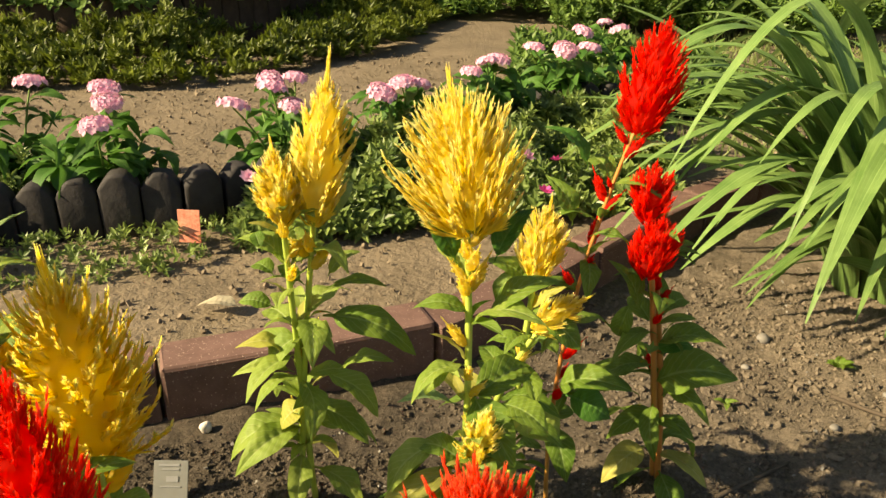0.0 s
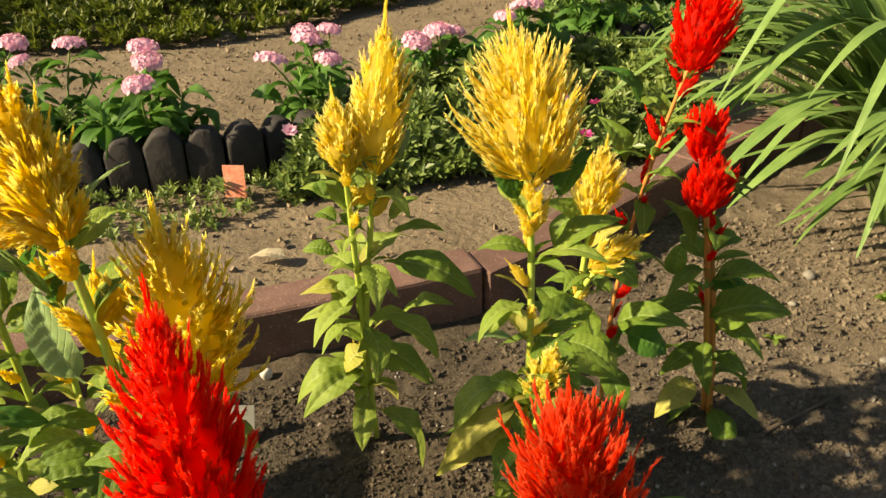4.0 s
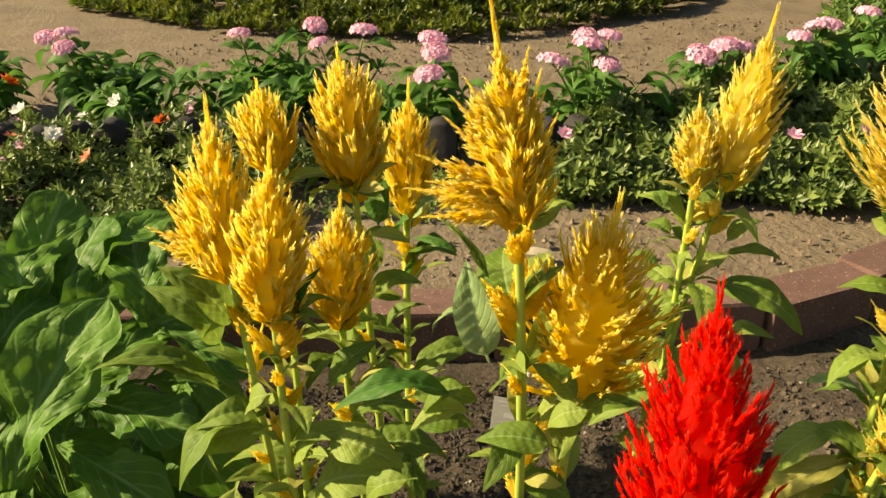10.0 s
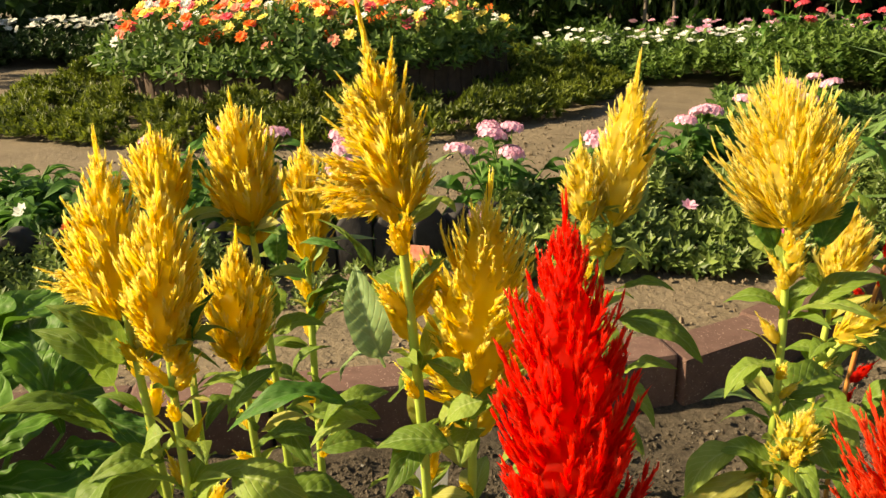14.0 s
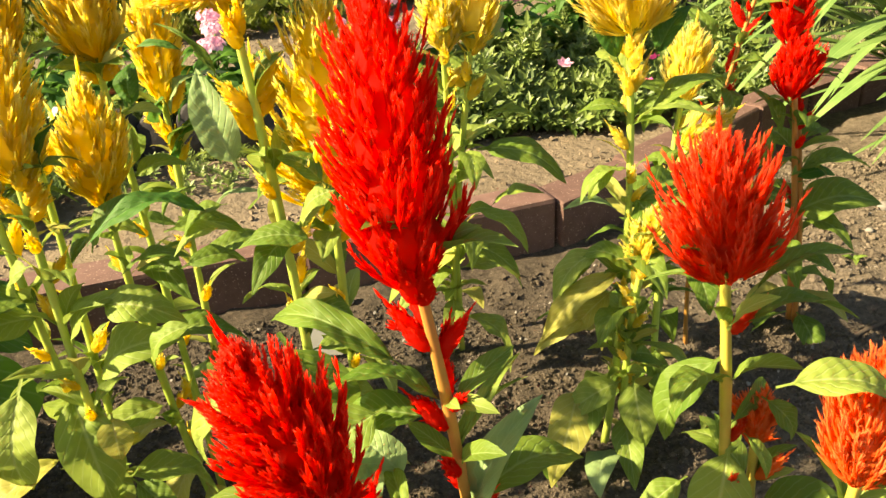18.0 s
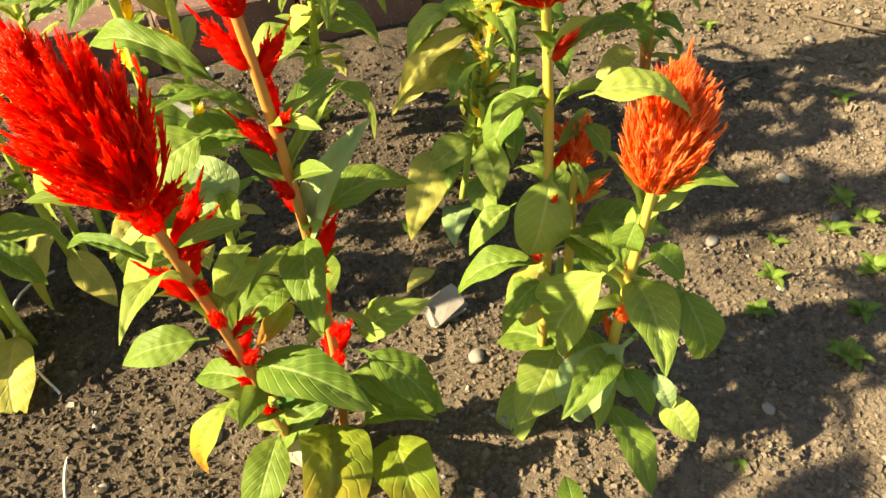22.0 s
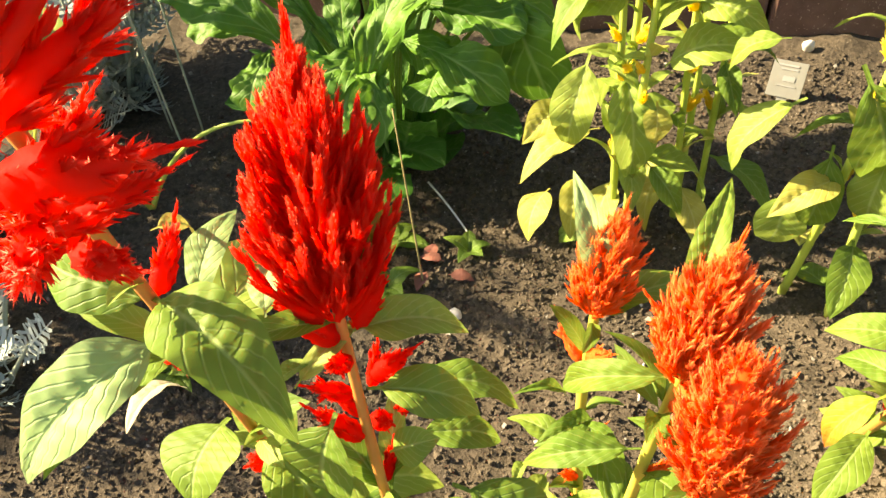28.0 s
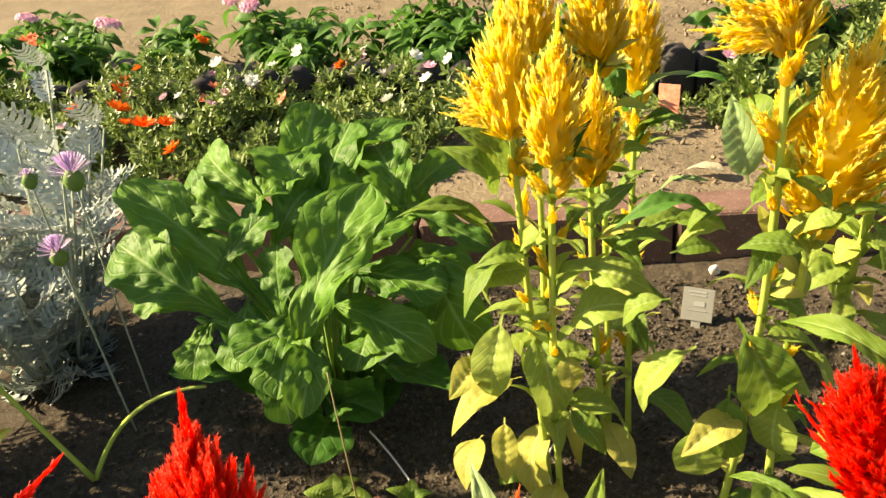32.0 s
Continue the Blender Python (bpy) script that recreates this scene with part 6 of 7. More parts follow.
leaf_at(A, (-0.039, 0.915, 0.359), (0.028, 0.933, 0.366), 0.009, 7, LEAF_GREEN)
leaf_at(A, (-0.035, 0.910, 0.439), (-0.010, 0.942, 0.482), 0.013, 14, LEAF_PALE)
leaf_at(A, (-0.064, 0.907, 0.393), (-0.077, 0.922, 0.437), 0.016, 6, LEAF_LIME)
leaf_at(A, (-0.090, 0.889, 0.383), (-0.124, 0.910, 0.388), 0.013, 8, LEAF_GREEN)
leaf_at(A, (-0.101, 0.886, 0.415), (-0.117, 0.911, 0.430), 0.009, -6, LEAF_GREEN)
leaf_at(A, (-0.064, 0.906, 0.369), (-0.095, 0.915, 0.385), 0.011, -16, LEAF_GREEN)
leaf_at(B, (0.118, 0.824, 0.443), (0.084, 0.845, 0.500), 0.016, -9, LEAF_DARK)
leaf_at(B, (0.155, 0.829, 0.446), (0.187, 0.848, 0.499), 0.015, 1, LEAF_DARK)
leaf_at(B, (0.135, 0.821, 0.388), (0.076, 0.819, 0.402), 0.014, 11, LEAF_GREEN)
leaf_at(B, (0.150, 0.824, 0.378), (0.212, 0.834, 0.438), 0.020, -11, LEAF_GREEN)
leaf_at(B, (0.138, 0.816, 0.299), (0.186, 0.762, 0.250), 0.026, 21, LEAF_GREEN)
leaf_at(B, (0.109, 0.813, 0.236), (0.048, 0.775, 0.180), 0.025, 21, LEAF_LIME)
leaf_at(B, (0.120, 0.822, 0.335), (0.087, 0.799, 0.304), 0.011, -12, LEAF_LIME)
leaf_at(B, (0.135, 0.807, 0.215), (0.030, 0.765, 0.144), 0.017, -14, LEAF_YELLOW)
leaf_at(B, (0.165, 0.812, 0.290), (0.218, 0.778, 0.287), 0.021, -4, LEAF_GREEN)
leaf_at(B, (0.121, 0.813, 0.284), (0.062, 0.800, 0.296), 0.008, 2, LEAF_PALE)
leaf_at(B, (0.107, 0.813, 0.237), (0.050, 0.797, 0.186), 0.020, 2, LEAF_GREEN)
leaf_at(B, (0.083, 0.806, 0.052), (0.054, 0.693, -0.002), 0.029, -10, LEAF_YELLOW)
leaf_at(B, (0.119, 0.769, -0.020), (0.104, 0.678, -0.005), 0.023, 19, LEAF_PALE)
leaf_at(B, (0.108, 0.808, 0.160), (0.025, 0.780, 0.112), 0.014, -15, LEAF_YELLOW)
leaf_at(B, (0.146, 0.799, 0.071), (0.159, 0.743, 0.010), 0.025, 13, LEAF_LIME)
leaf_at(B, (0.108, 0.805, 0.050), (0.088, 0.752, 0.010), 0.022, 12, LEAF_LIME)
leaf_at(B, (0.121, 0.808, 0.188), (0.069, 0.790, 0.135), 0.017, -22, LEAF_YELLOW)
leaf_at(B, (0.102, 0.803, 0.133), (0.058, 0.798, 0.158), 0.012, -18, LEAF_YELLOW)
leaf_at(C, (0.209, 0.917, 0.339), (0.257, 0.905, 0.306), 0.019, 14, LEAF_GREEN)
leaf_at(C, (0.199, 0.912, 0.296), (0.147, 0.930, 0.296), 0.016, 11, LEAF_GREEN)
leaf_at(C, (0.236, 0.935, 0.228), (0.307, 0.886, 0.276), 0.022, 13, LEAF_GREEN)
leaf_at(C, (0.188, 0.957, 0.375), (0.151, 0.949, 0.332), 0.015, -1, LEAF_GREEN)
leaf_at(C, (0.179, 0.942, 0.210), (0.243, 0.912, 0.170), 0.032, 21, LEAF_LIME)
leaf_at(C, (0.246, 0.929, 0.225), (0.300, 0.911, 0.210), 0.024, 18, LEAF_DARK)
leaf_at(C, (0.163, 0.958, 0.358), (0.211, 0.962, 0.375), 0.018, -9, LEAF_GREEN)
leaf_at(RL, (0.371, 1.051, 0.168), (0.475, 1.032, 0.208), 0.039, 7, LEAF_GREEN)
leaf_at(RL, (0.359, 1.047, 0.198), (0.272, 1.036, 0.161), 0.021, 2, LEAF_GREEN)
leaf_at(RL, (0.337, 1.027, 0.286), (0.298, 1.041, 0.358), 0.019, 18, LEAF_GREEN)
leaf_at(RL, (0.327, 1.026, 0.310), (0.315, 1.035, 0.245), 0.015, -20, LEAF_GREEN)
leaf_at(RL, (0.365, 1.038, 0.230), (0.419, 1.045, 0.239), 0.017, 4, LEAF_DARK)
leaf_at(RL, (0.383, 1.067, 0.100), (0.441, 1.039, 0.097), 0.018, -5, LEAF_GREEN)
leaf_at(RL, (0.397, 1.086, 0.027), (0.470, 1.038, 0.011), 0.022, -18, LEAF_YELLOW)
leaf_at(RL, (0.387, 1.084, 0.037), (0.319, 1.035, 0.009), 0.025, 0, LEAF_YELLOW)
leaf_at(RL, (0.360, 1.056, 0.144), (0.249, 1.040, 0.156), 0.025, 13, LEAF_GREEN)
leaf_at(RU, (0.296, 1.060, 0.471), (0.348, 1.059, 0.510), 0.015, -18, LEAF_PALE)
leaf_at(RU, (0.260, 1.065, 0.467), (0.208, 1.074, 0.521), 0.017, 9, LEAF_DARK)
leaf_at(RU, (0.246, 1.060, 0.392), (0.215, 1.061, 0.459), 0.017, -7, LEAF_GREEN)
leaf_at(RU, (0.267, 1.053, 0.381), (0.327, 1.026, 0.382), 0.008, -5, LEAF_GREEN)
leaf_at(RU, (0.294, 1.065, 0.519), (0.279, 1.079, 0.543), 0.011, 17, LEAF_LIME)
leaf_at(D, (-0.380, 0.524, 0.243), (-0.340, 0.483, 0.129), 0.029, -14, LEAF_LIME)
leaf_at(D, (-0.410, 0.507, 0.257), (-0.412, 0.462, 0.157), 0.027, -17, LEAF_LIME)
leaf_at(D, (-0.399, 0.521, 0.158), (-0.449, 0.429, 0.131), 0.025, 13, LEAF_YELLOW)
leaf_at(D, (-0.429, 0.499, 0.197), (-0.446, 0.434, 0.180), 0.021, -20, LEAF_YELLOW)
leaf_at(D, (-0.445, 0.495, 0.071), (-0.442, 0.430, 0.047), 0.025, 15, LEAF_YELLOW)
leaf_at(D, (-0.423, 0.514, 0.092), (-0.398, 0.459, 0.041), 0.018, -8, LEAF_YELLOW)
leaf_at(D, (-0.376, 0.522, 0.312), (-0.429, 0.460, 0.313), 0.025, -3, LEAF_LIME)
leaf_at(D, (-0.332, 0.509, 0.261), (-0.259, 0.517, 0.302), 0.027, 9, LEAF_LIME)
leaf_at(D, (-0.316, 0.510, 0.332), (-0.243, 0.514, 0.322), 0.020, 14, LEAF_LIME)
leaf_at(D, (-0.404, 0.506, 0.398), (-0.443, 0.485, 0.467), 0.020, 6, LEAF_GREEN)
leaf_at(D, (-0.410, 0.508, 0.343), (-0.473, 0.445, 0.409), 0.013, 8, LEAF_GREEN)
leaf_at(D, (-0.341, 0.517, 0.137), (-0.287, 0.504, 0.093), 0.016, 4, LEAF_GREEN)
leaf_at(D, (-0.335, 0.510, 0.221), (-0.324, 0.489, 0.183), 0.017, -18, LEAF_YELLOW)
leaf_at(D, (-0.285, 0.507, 0.363), (-0.237, 0.529, 0.381), 0.014, -18, LEAF_GREEN)
leaf_at(D, (-0.304, 0.507, 0.384), (-0.272, 0.531, 0.427), 0.013, 7, LEAF_GREEN)
leaf_at(D, (-0.401, 0.508, 0.342), (-0.411, 0.472, 0.290), 0.015, 21, LEAF_LIME)
leaf_at(D, (-0.392, 0.523, 0.200), (-0.393, 0.488, 0.284), 0.020, -15, LEAF_LIME)
leaf_at(D, (-0.343, 0.504, 0.290), (-0.295, 0.512, 0.352), 0.018, -2, LEAF_LIME)
leaf_at(D, (-0.392, 0.508, 0.434), (-0.395, 0.585, 0.452), 0.011, -18, LEAF_GREEN)
leaf_at(D, (-0.391, 0.510, 0.419), (-0.428, 0.483, 0.487), 0.018, -5, LEAF_GREEN)
leaf_at(D, (-0.406, 0.508, 0.356), (-0.478, 0.442, 0.416), 0.014, 17, LEAF_GREEN)
leaf_at(D, (-0.320, 0.500, 0.452), (-0.309, 0.508, 0.495), 0.006, 6, LEAF_DARK)
leaf_at(D, (-0.396, 0.512, 0.442), (-0.383, 0.557, 0.399), 0.009, 1, LEAF_GREEN)
leaf_at(D, (-0.346, 0.490, 0.381), (-0.376, 0.492, 0.352), 0.015, -6, LEAF_LIME)
leaf_at(D, (-0.376, 0.523, 0.326), (-0.417, 0.473, 0.341), 0.015, -10, LEAF_GREEN)
leaf_at(F, (-0.336, 0.580, 0.384), (-0.321, 0.587, 0.411), 0.012, -13, LEAF_GREEN)
leaf_at(F, (-0.333, 0.660, 0.455), (-0.337, 0.677, 0.497), 0.015, -5, LEAF_DARK)
leaf_at(F, (-0.332, 0.701, 0.426), (-0.314, 0.681, 0.461), 0.014, 10, LEAF_DARK)
leaf_at(F, (-0.319, 0.704, 0.376), (-0.277, 0.690, 0.439), 0.017, -13, LEAF_DARK)
leaf_at(F, (-0.346, 0.649, 0.388), (-0.299, 0.678, 0.399), 0.013, 9, LEAF_GREEN)
leaf_at(F, (-0.323, 0.708, 0.425), (-0.265, 0.703, 0.487), 0.010, -4, LEAF_PALE)
leaf_at(F, (-0.386, 0.622, 0.486), (-0.367, 0.626, 0.519), 0.009, -10, LEAF_DARK)
leaf_at(F, (-0.331, 0.659, 0.335), (-0.297, 0.672, 0.377), 0.013, -21, LEAF_GREEN)
leaf_at(F, (-0.303, 0.707, 0.312), (-0.246, 0.692, 0.369), 0.011, -13, LEAF_PALE)
leaf_at(H, (-0.184, 0.495, 0.420), (-0.258, 0.447, 0.438), 0.013, 3, LEAF_DARK)
leaf_at(H, (-0.164, 0.500, 0.455), (-0.184, 0.504, 0.528), 0.017, -17, LEAF_PALE)
leaf_at(H, (-0.149, 0.505, 0.544), (-0.122, 0.533, 0.606), 0.005, -9, LEAF_PALE)
leaf_at(H, (-0.179, 0.491, 0.541), (-0.218, 0.490, 0.549), 0.003, -17, LEAF_DARK)
leaf_at(H, (-0.162, 0.497, 0.517), (-0.202, 0.500, 0.567), 0.003, 4, LEAF_GREEN)
leaf_at(H, (-0.134, 0.521, 0.396), (-0.107, 0.525, 0.427), 0.010, 9, LEAF_LIME)
leaf_at(H, (-0.179, 0.503, 0.428), (-0.210, 0.481, 0.412), 0.011, 12, LEAF_GREEN)
leaf_at(H, (-0.175, 0.502, 0.405), (-0.214, 0.473, 0.407), 0.012, 12, LEAF_LIME)
leaf_at(I, (-0.098, 0.490, 0.447), (-0.129, 0.491, 0.471), 0.012, 1, LEAF_GREEN)
leaf_at(I, (-0.105, 0.493, 0.422), (-0.063, 0.503, 0.454), 0.012, -10, LEAF_GREEN)
leaf_at(I, (-0.087, 0.491, 0.445), (-0.119, 0.482, 0.431), 0.012, 0, LEAF_LIME)
leaf_at(I, (-0.109, 0.489, 0.405), (-0.164, 0.474, 0.409), 0.014, 3, LEAF_GREEN)
leaf_at(I, (-0.076, 0.497, 0.421), (-0.046, 0.496, 0.414), 0.012, -13, LEAF_LIME)
leaf_at(HI, (-0.166, 0.517, 0.307), (-0.124, 0.535, 0.179), 0.034, 15, LEAF_GREEN)
leaf_at(HI, (-0.169, 0.536, 0.210), (-0.169, 0.532, 0.104), 0.025, -13, LEAF_GREEN)
leaf_at(HI, (-0.201, 0.520, 0.261), (-0.254, 0.495, 0.178), 0.023, 7, LEAF_LIME)
leaf_at(HI, (-0.196, 0.537, 0.146), (-0.197, 0.527, 0.067), 0.030, -21, LEAF_LIME)
leaf_at(HI, (-0.121, 0.540, 0.212), (-0.119, 0.536, 0.119), 0.027, 15, LEAF_LIME)
leaf_at(HI, (-0.229, 0.492, 0.410), (-0.183, 0.534, 0.394), 0.014, 8, LEAF_GREEN)
leaf_at(HI, (-0.168, 0.512, 0.420), (-0.124, 0.593, 0.411), 0.021, -7, LEAF_GREEN)
leaf_at(HI, (-0.162, 0.547, 0.463), (-0.192, 0.604, 0.498), 0.023, -14, LEAF_GREEN)
leaf_at(HI, (-0.224, 0.502, 0.324), (-0.272, 0.487, 0.294), 0.013, -5, LEAF_LIME)
leaf_at(HI, (-0.156, 0.524, 0.330), (-0.106, 0.544, 0.307), 0.016, 2, LEAF_GREEN)
leaf_at(HI, (-0.152, 0.536, 0.232), (-0.093, 0.543, 0.221), 0.025, -9, LEAF_LIME)
leaf_at(HI, (-0.226, 0.498, 0.376), (-0.186, 0.534, 0.371), 0.012, 8, LEAF_GREEN)
leaf_at(P, (-0.015, 0.424, -0.018), (0.005, 0.259, 0.021), 0.038, -21, LEAF_RUST)
leaf_at(P, (0.043, 0.411, -0.019), (0.089, 0.284, 0.005), 0.031, -7, LEAF_RUST)
leaf_at(P, (-0.058, 0.407, -0.021), (-0.033, 0.370, -0.007), 0.014, -4, LEAF_DRY)
leaf_at(P, (-0.055, 0.324, 0.152), (-0.084, 0.292, 0.098), 0.016, 16, LEAF_RUST)
leaf_at(P, (0.026, 0.397, 0.126), (0.100, 0.376, 0.064), 0.022, -7, LEAF_GREEN)
leaf_at(P, (0.026, 0.397, 0.142), (0.081, 0.391, 0.187), 0.018, 18, LEAF_LIME)
leaf_at(P, (-0.052, 0.309, 0.235), (-0.114, 0.301, 0.219), 0.015, -4, LEAF_GREEN)
leaf_at(P, (-0.005, 0.374, 0.221), (-0.042, 0.323, 0.223), 0.019, 10, LEAF_GREEN)
leaf_at(P, (-0.013, 0.374, 0.204), (-0.029, 0.330, 0.205), 0.011, -17, LEAF_RUST)
leaf_at(P, (-0.005, 0.399, 0.100), (-0.042, 0.356, 0.083), 0.014, 10, LEAF_DARK)
leaf_at(P, (0.004, 0.401, 0.083), (0.056, 0.390, 0.040), 0.015, -19, LEAF_GREEN)
leaf_at(P, (0.019, 0.424, -0.023), (0.083, 0.385, 0.050), 0.014, -5, LEAF_GREEN)
leaf_at(P, (-0.050, 0.364, 0.072), (-0.084, 0.354, 0.103), 0.011, -7, LEAF_GREEN)
leaf_at(P, (-0.015, 0.346, 0.158), (-0.043, 0.347, 0.110), 0.013, 14, LEAF_LIME)
leaf_at(P, (0.012, 0.381, 0.222), (0.047, 0.391, 0.350), 0.019, -20, LEAF_PALE)
leaf_at(P, (-0.026, 0.354, 0.311), (-0.061, 0.364, 0.341), 0.015, -7, LEAF_PALE)
leaf_at(P, (-0.041, 0.303, 0.314), (-0.048, 0.362, 0.326), 0.009, 15, LEAF_PALE)
leaf_at(P, (0.005, 0.364, 0.329), (0.039, 0.410, 0.373), 0.005, 11, LEAF_LIME)
leaf_at(P, (-0.015, 0.311, 0.319), (-0.038, 0.364, 0.315), 0.007, -2, LEAF_GREEN)
leaf_at(P, (-0.057, 0.295, 0.308), (-0.131, 0.322, 0.308), 0.006, 4, LEAF_GREEN)
leaf_at(P, (0.002, 0.369, 0.259), (-0.020, 0.312, 0.281), 0.006, 9, LEAF_LIME)
leaf_at(P, (-0.031, 0.301, 0.312), (-0.099, 0.325, 0.305), 0.010, 8, LEAF_LIME)
leaf_at(P, (-0.061, 0.305, 0.319), (-0.082, 0.284, 0.289), 0.012, 20, LEAF_LIME)
leaf_at(P, (-0.027, 0.360, 0.274), (-0.037, 0.304, 0.266), 0.013, 14, LEAF_LIME)
leaf_at(P, (-0.008, 0.359, 0.356), (-0.066, 0.365, 0.353), 0.013, -18, LEAF_GREEN)
leaf_at(P, (-0.017, 0.359, 0.387), (-0.116, 0.392, 0.411), 0.011, -10, LEAF_GREEN)
leaf_at(P, (-0.032, 0.350, 0.370), (-0.080, 0.332, 0.337), 0.020, -22, LEAF_GREEN)
leaf_at(P, (0.003, 0.368, 0.316), (0.041, 0.392, 0.367), 0.005, -16, LEAF_LIME)
leaf_at(P, (-0.032, 0.322, 0.326), (-0.048, 0.315, 0.300), 0.010, 11, LEAF_PALE)
leaf_at(Q, (0.176, 0.464, 0.336), (0.130, 0.453, 0.270), 0.021, 15, LEAF_GREEN)
leaf_at(Q, (0.183, 0.464, 0.262), (0.169, 0.443, 0.178), 0.026, -11, LEAF_LIME)
leaf_at(Q, (0.157, 0.466, 0.224), (0.115, 0.441, 0.194), 0.013, 6, LEAF_LIME)
leaf_at(Q, (0.184, 0.466, 0.167), (0.167, 0.441, 0.102), 0.025, 5, LEAF_YELLOW)
leaf_at(Q, (0.182, 0.459, 0.380), (0.248, 0.476, 0.412), 0.008, -14, LEAF_GREEN)
leaf_at(Q, (0.178, 0.462, 0.369), (0.120, 0.480, 0.390), 0.005, 16, LEAF_GREEN)
leaf_at(Q, (0.198, 0.456, 0.307), (0.223, 0.445, 0.280), 0.010, 3, LEAF_GREEN)
leaf_at(Q, (0.191, 0.460, 0.272), (0.207, 0.443, 0.247), 0.008, -18, LEAF_LIME)
leaf_at(OR, (0.181, 0.373, 0.376), (0.252, 0.372, 0.372), 0.014, -2, LEAF_LIME)
leaf_at(OR, (0.244, 0.394, 0.292), (0.285, 0.375, 0.317), 0.012, 4, LEAF_GREEN)
leaf_at(OR, (0.231, 0.406, 0.216), (0.196, 0.432, 0.083), 0.031, 3, LEAF_LIME)
leaf_at(OR, (0.257, 0.401, 0.140), (0.206, 0.397, 0.024), 0.029, 9, LEAF_PALE)
leaf_at(OR, (0.205, 0.466, 0.051), (0.168, 0.397, 0.024), 0.030, -9, LEAF_LIME)
leaf_at(OR, (0.270, 0.384, 0.218), (0.307, 0.361, 0.144), 0.019, 15, LEAF_GREEN)
leaf_at(OR, (0.244, 0.397, 0.242), (0.277, 0.385, 0.218), 0.013, 9, LEAF_GREEN)
leaf_at(OR, (0.275, 0.396, 0.102), (0.291, 0.374, 0.074), 0.010, 17, LEAF_PALE)
leaf_at(OR, (0.288, 0.396, 0.072), (0.312, 0.358, 0.051), 0.017, 21, LEAF_LIME)
leaf_at(OR, (0.237, 0.398, 0.268), (0.233, 0.403, 0.225), 0.013, 3, LEAF_GREEN)
leaf_at(OR, (0.227, 0.465, 0.208), (0.234, 0.400, 0.217), 0.015, -15, LEAF_GREEN)
leaf_at(OR, (0.257, 0.399, 0.179), (0.280, 0.376, 0.163), 0.010, 11, LEAF_GREEN)
leaf_at(OR, (0.231, 0.463, 0.135), (0.272, 0.450, 0.166), 0.012, -19, LEAF_GREEN)
leaf_at(OR, (0.221, 0.462, 0.125), (0.189, 0.436, 0.115), 0.015, 12, LEAF_LIME)
leaf_at(OR, (0.251, 0.414, 0.085), (0.281, 0.383, 0.054), 0.015, -16, LEAF_GREEN)
leaf_at(S, (-0.214, 0.160, 0.316), (-0.261, 0.178, 0.391), 0.013, -8, LEAF_PALE)
leaf_at(S, (-0.175, 0.131, 0.362), (-0.176, 0.185, 0.419), 0.010, 13, LEAF_GREEN)
leaf_at(S, (-0.165, 0.126, 0.326), (-0.238, 0.110, 0.286), 0.011, -11, LEAF_GREEN)
leaf_at(S, (-0.176, 0.118, 0.256), (-0.243, 0.085, 0.227), 0.012, -2, LEAF_GREEN)
leaf_at(S, (-0.176, 0.125, 0.197), (-0.185, 0.075, 0.111), 0.026, -22, LEAF_GREEN)
leaf_at(S, (-0.129, 0.102, 0.282), (-0.095, 0.109, 0.209), 0.011, 6, LEAF_GREEN)
leaf_at(S, (-0.241, 0.123, 0.161), (-0.243, 0.052, 0.182), 0.009, -21, LEAF_LIME)
leaf_at(S, (-0.240, 0.120, 0.150), (-0.220, 0.079, 0.125), 0.017, -9, LEAF_LIME)
leaf_at(S, (-0.220, 0.146, 0.216), (-0.238, 0.101, 0.231), 0.011, -15, LEAF_GREEN)
leaf_at(S, (-0.183, 0.114, 0.198), (-0.214, 0.111, 0.162), 0.006, -10, LEAF_LIME)
leaf_at(S, (-0.132, 0.105, 0.221), (-0.139, 0.084, 0.172), 0.017, -13, LEAF_DARK)
leaf_at(S, (-0.235, 0.135, 0.244), (-0.256, 0.104, 0.272), 0.005, 15, LEAF_GREEN)
leaf_at(S, (-0.249, 0.110, 0.180), (-0.244, 0.078, 0.205), 0.006, 6, LEAF_LIME)
leaf_at(S, (-0.116, 0.108, 0.262), (-0.110, 0.109, 0.184), 0.011, -16, LEAF_DARK)
leaf_at(M, (-0.277, -0.009, 0.441), (-0.329, -0.056, 0.424), 0.007, -5, LEAF_GREEN)
leaf_at(M, (-0.320, -0.047, 0.447), (-0.346, -0.121, 0.415), 0.019, -15, LEAF_PALE)
leaf_at(M, (-0.272, -0.001, 0.429), (-0.235, 0.034, 0.422), 0.012, -1, LEAF_LIME)
leaf_at(M, (-0.265, -0.005, 0.399), (-0.222, 0.024, 0.382), 0.013, 0, LEAF_GREEN)
leaf_at(M, (-0.275, -0.017, 0.388), (-0.278, -0.032, 0.332), 0.022, -8, LEAF_GREEN)
leaf_at(M, (-0.344, -0.031, 0.346), (-0.334, -0.074, 0.335), 0.028, 8, LEAF_GREEN)
leaf_at(M, (-0.321, -0.046, 0.461), (-0.385, -0.059, 0.465), 0.015, -18, LEAF_GREEN)
leaf_at(M, (-0.320, -0.035, 0.451), (-0.328, -0.001, 0.475), 0.010, 11, LEAF_PALE)
leaf_at(M, (-0.289, -0.026, 0.452), (-0.305, -0.003, 0.459), 0.008, 1, LEAF_PALE)
leaf_at(M, (-0.336, -0.047, 0.397), (-0.330, -0.079, 0.415), 0.009, 13, LEAF_DRY)
leaf_at(M, (-0.335, -0.032, 0.482), (-0.334, -0.014, 0.468), 0.006, 16, LEAF_YELLOW)
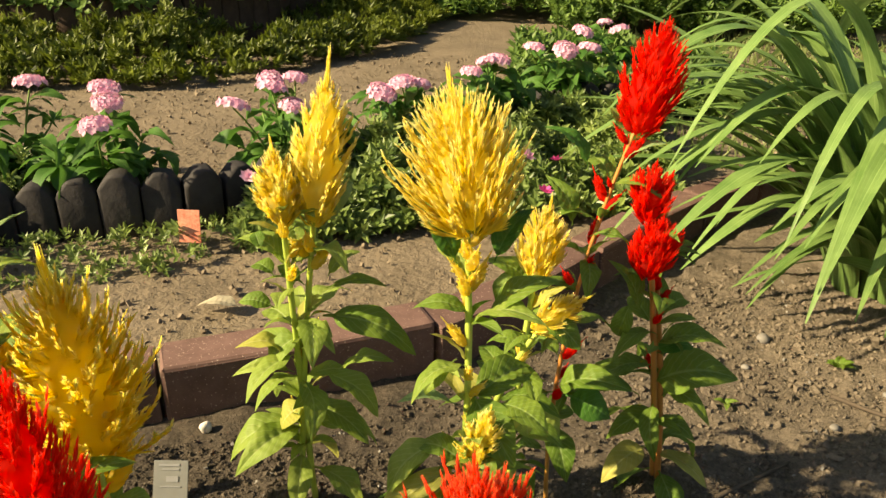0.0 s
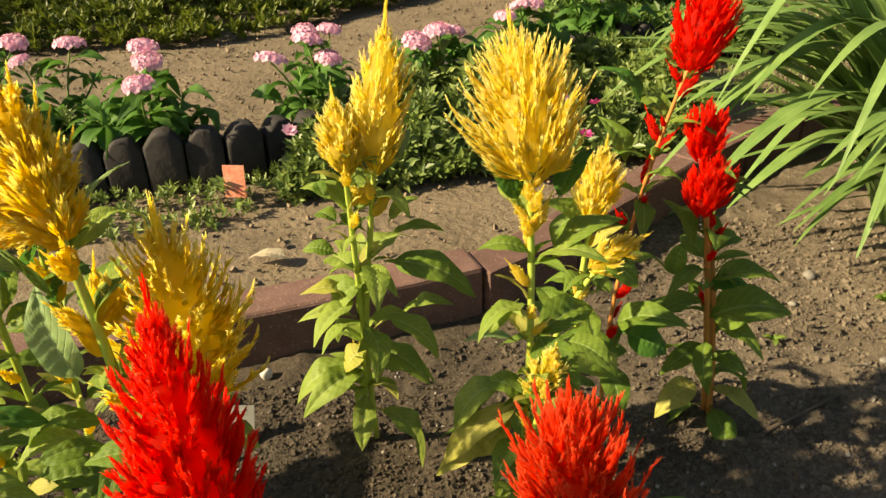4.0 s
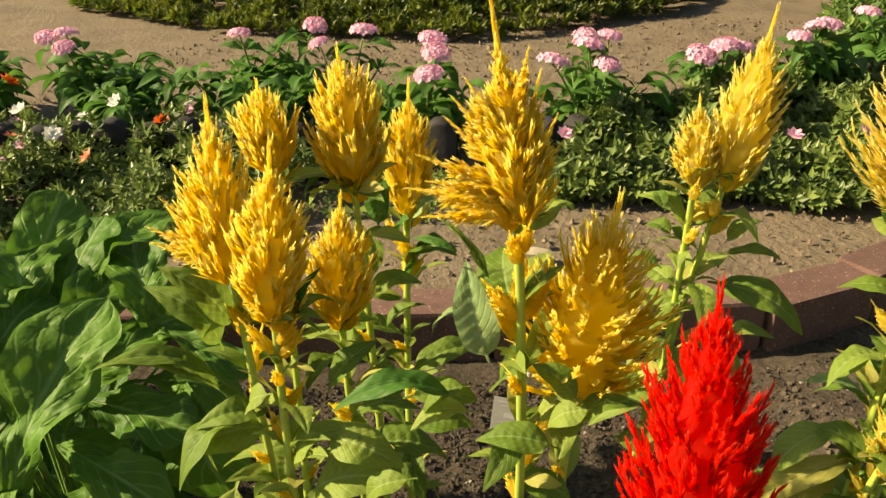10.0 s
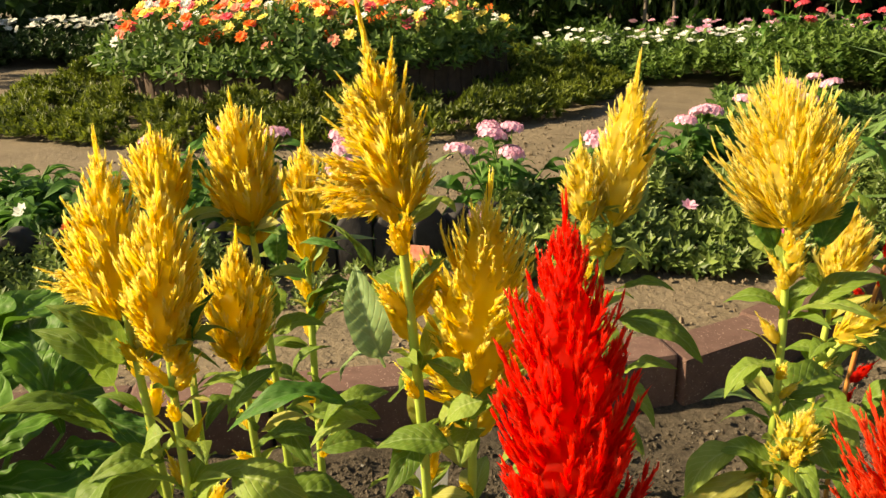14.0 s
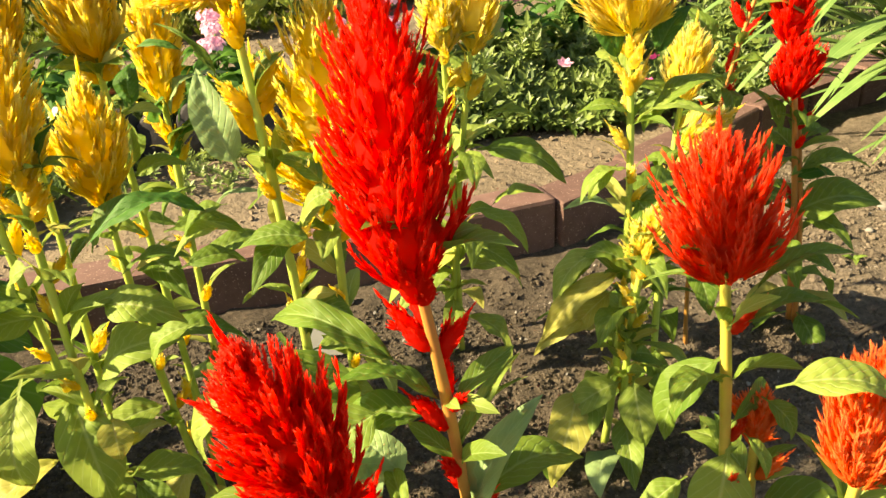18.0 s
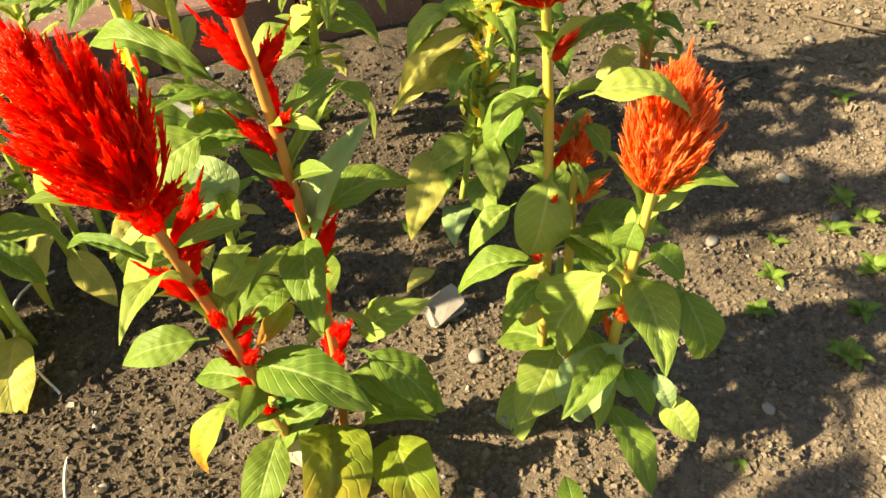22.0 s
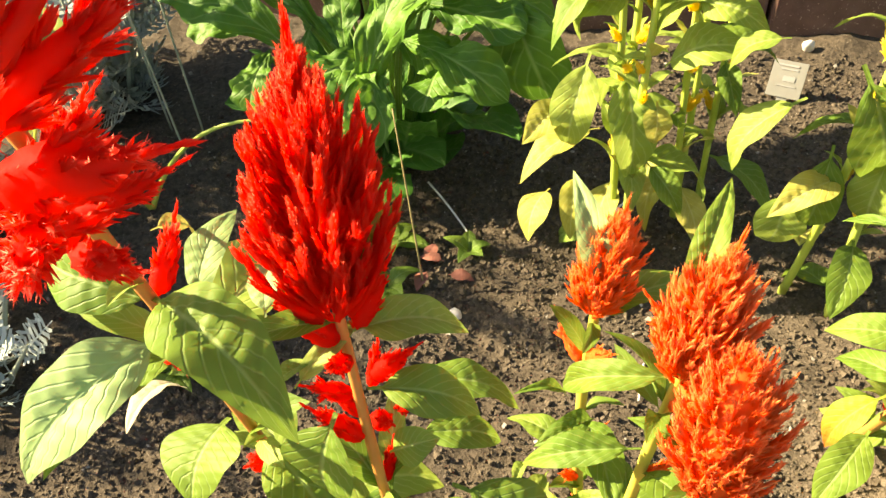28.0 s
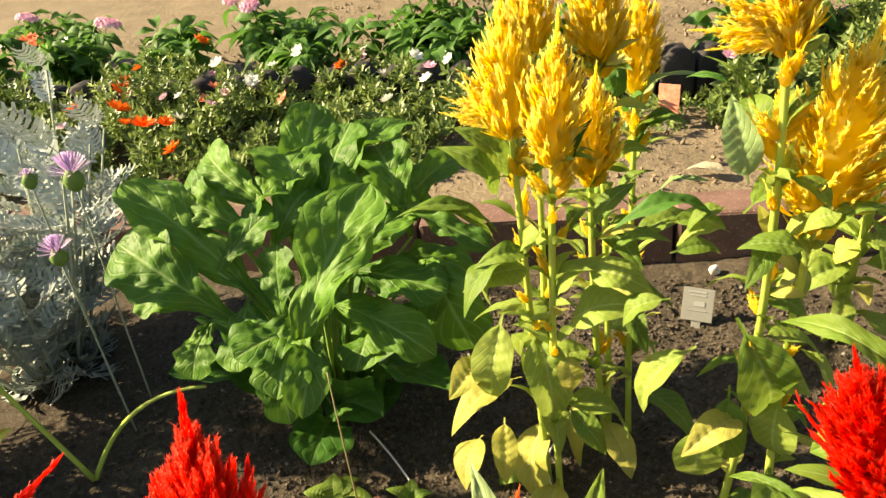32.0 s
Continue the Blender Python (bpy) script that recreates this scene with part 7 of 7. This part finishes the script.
leaf_at(M, (-0.261, -0.004, 0.349), (-0.243, 0.011, 0.356), 0.011, 16, LEAF_LIME)
leaf_at(M, (-0.283, -0.028, 0.413), (-0.272, 0.008, 0.431), 0.006, 19, LEAF_LIME)
leaf_at(M, (-0.277, -0.017, 0.424), (-0.294, -0.033, 0.407), 0.006, 12, LEAF_GREEN)
leaf_at(M, (-0.279, 0.030, 0.349), (-0.229, 0.069, 0.330), 0.015, -19, LEAF_GREEN)
leaf_at(M, (-0.265, 0.017, 0.333), (-0.229, 0.052, 0.316), 0.012, 0, LEAF_GREEN)
leaf_at(M, (-0.267, 0.001, 0.321), (-0.268, -0.003, 0.235), 0.023, -20, LEAF_GREEN)
leaf_at(M, (-0.240, 0.014, 0.311), (-0.184, 0.031, 0.265), 0.020, -18, LEAF_GREEN)

GREENS = [
    ((-0.789, 0.613, 0.299), (-0.820, 0.727, 0.388), 0.033, 26),
    ((-0.815, 0.575, 0.298), (-0.933, 0.591, 0.356), 0.027, -20),
    ((-0.774, 0.592, 0.290), (-0.835, 0.654, 0.362), 0.040, 27),
    ((-0.742, 0.623, 0.288), (-0.758, 0.727, 0.364), 0.036, -13),
    ((-0.727, 0.657, 0.296), (-0.704, 0.793, 0.358), 0.029, -13),
    ((-0.641, 0.660, 0.269), (-0.710, 0.712, 0.352), 0.029, 11),
    ((-0.806, 0.481, 0.228), (-0.969, 0.474, 0.351), 0.035, 22),
    ((-0.822, 0.441, 0.212), (-0.948, 0.420, 0.292), 0.040, -8),
    ((-0.828, 0.529, 0.282), (-0.934, 0.524, 0.324), 0.032, -14),
    ((-0.800, 0.485, 0.263), (-0.770, 0.551, 0.309), 0.025, 1),
    ((-0.671, 0.478, 0.189), (-0.641, 0.590, 0.348), 0.040, 8),
    ((-0.657, 0.555, 0.223), (-0.615, 0.641, 0.293), 0.028, 0),
]
GREENS_BACK = [
    ((-0.696, 0.470, 0.180), (-0.718, 0.378, 0.193), 0.032, 2),
    ((-0.691, 0.463, 0.178), (-0.662, 0.379, 0.154), 0.032, -12),
    ((-0.670, 0.462, 0.165), (-0.626, 0.383, 0.141), 0.023, -22),
    ((-0.644, 0.558, 0.225), (-0.523, 0.571, 0.216), 0.029, -15),
    ((-0.630, 0.512, 0.194), (-0.507, 0.500, 0.179), 0.024, -5),
    ((-0.562, 0.614, 0.206), (-0.491, 0.563, 0.151), 0.034, 5),
    ((-0.617, 0.646, 0.273), (-0.504, 0.658, 0.238), 0.017, -17),
    ((-0.648, 0.658, 0.262), (-0.613, 0.774, 0.316), 0.019, 15),
    ((-0.762, 0.546, 0.273), (-0.753, 0.615, 0.321), 0.029, 18),
    ((-0.725, 0.483, 0.206), (-0.745, 0.517, 0.275), 0.025, -18),
    ((-0.799, 0.535, 0.285), (-0.778, 0.619, 0.333), 0.028, -20),
    ((-0.709, 0.594, 0.260), (-0.703, 0.687, 0.329), 0.030, 21),
]
GREENS_LOW = [
    ((-0.770, 0.459, 0.194), (-0.737, 0.395, 0.154), 0.027, 17),
    ((-0.830, 0.434, 0.162), (-0.823, 0.381, 0.125), 0.024, -4),
    ((-0.655, 0.623, 0.257), (-0.610, 0.706, 0.277), 0.023, 19),
    ((-0.620, 0.532, 0.163), (-0.602, 0.462, 0.146), 0.027, 13),
    ((-0.737, 0.446, 0.154), (-0.666, 0.394, 0.097), 0.024, -21),
    ((-0.860, 0.523, 0.272), (-0.954, 0.518, 0.276), 0.024, 7),
    ((-0.865, 0.446, 0.204), (-0.947, 0.427, 0.200), 0.030, 6),
    ((-0.631, 0.622, 0.206), (-0.529, 0.664, 0.193), 0.024, -28),
    ((-0.699, 0.634, 0.270), (-0.761, 0.674, 0.311), 0.028, -24),
    ((-0.680, 0.537, 0.185), (-0.595, 0.538, 0.166), 0.025, 8),
]
leafy_green((-0.74, 0.56, BED_Z), GREENS + GREENS_BACK + GREENS_LOW)
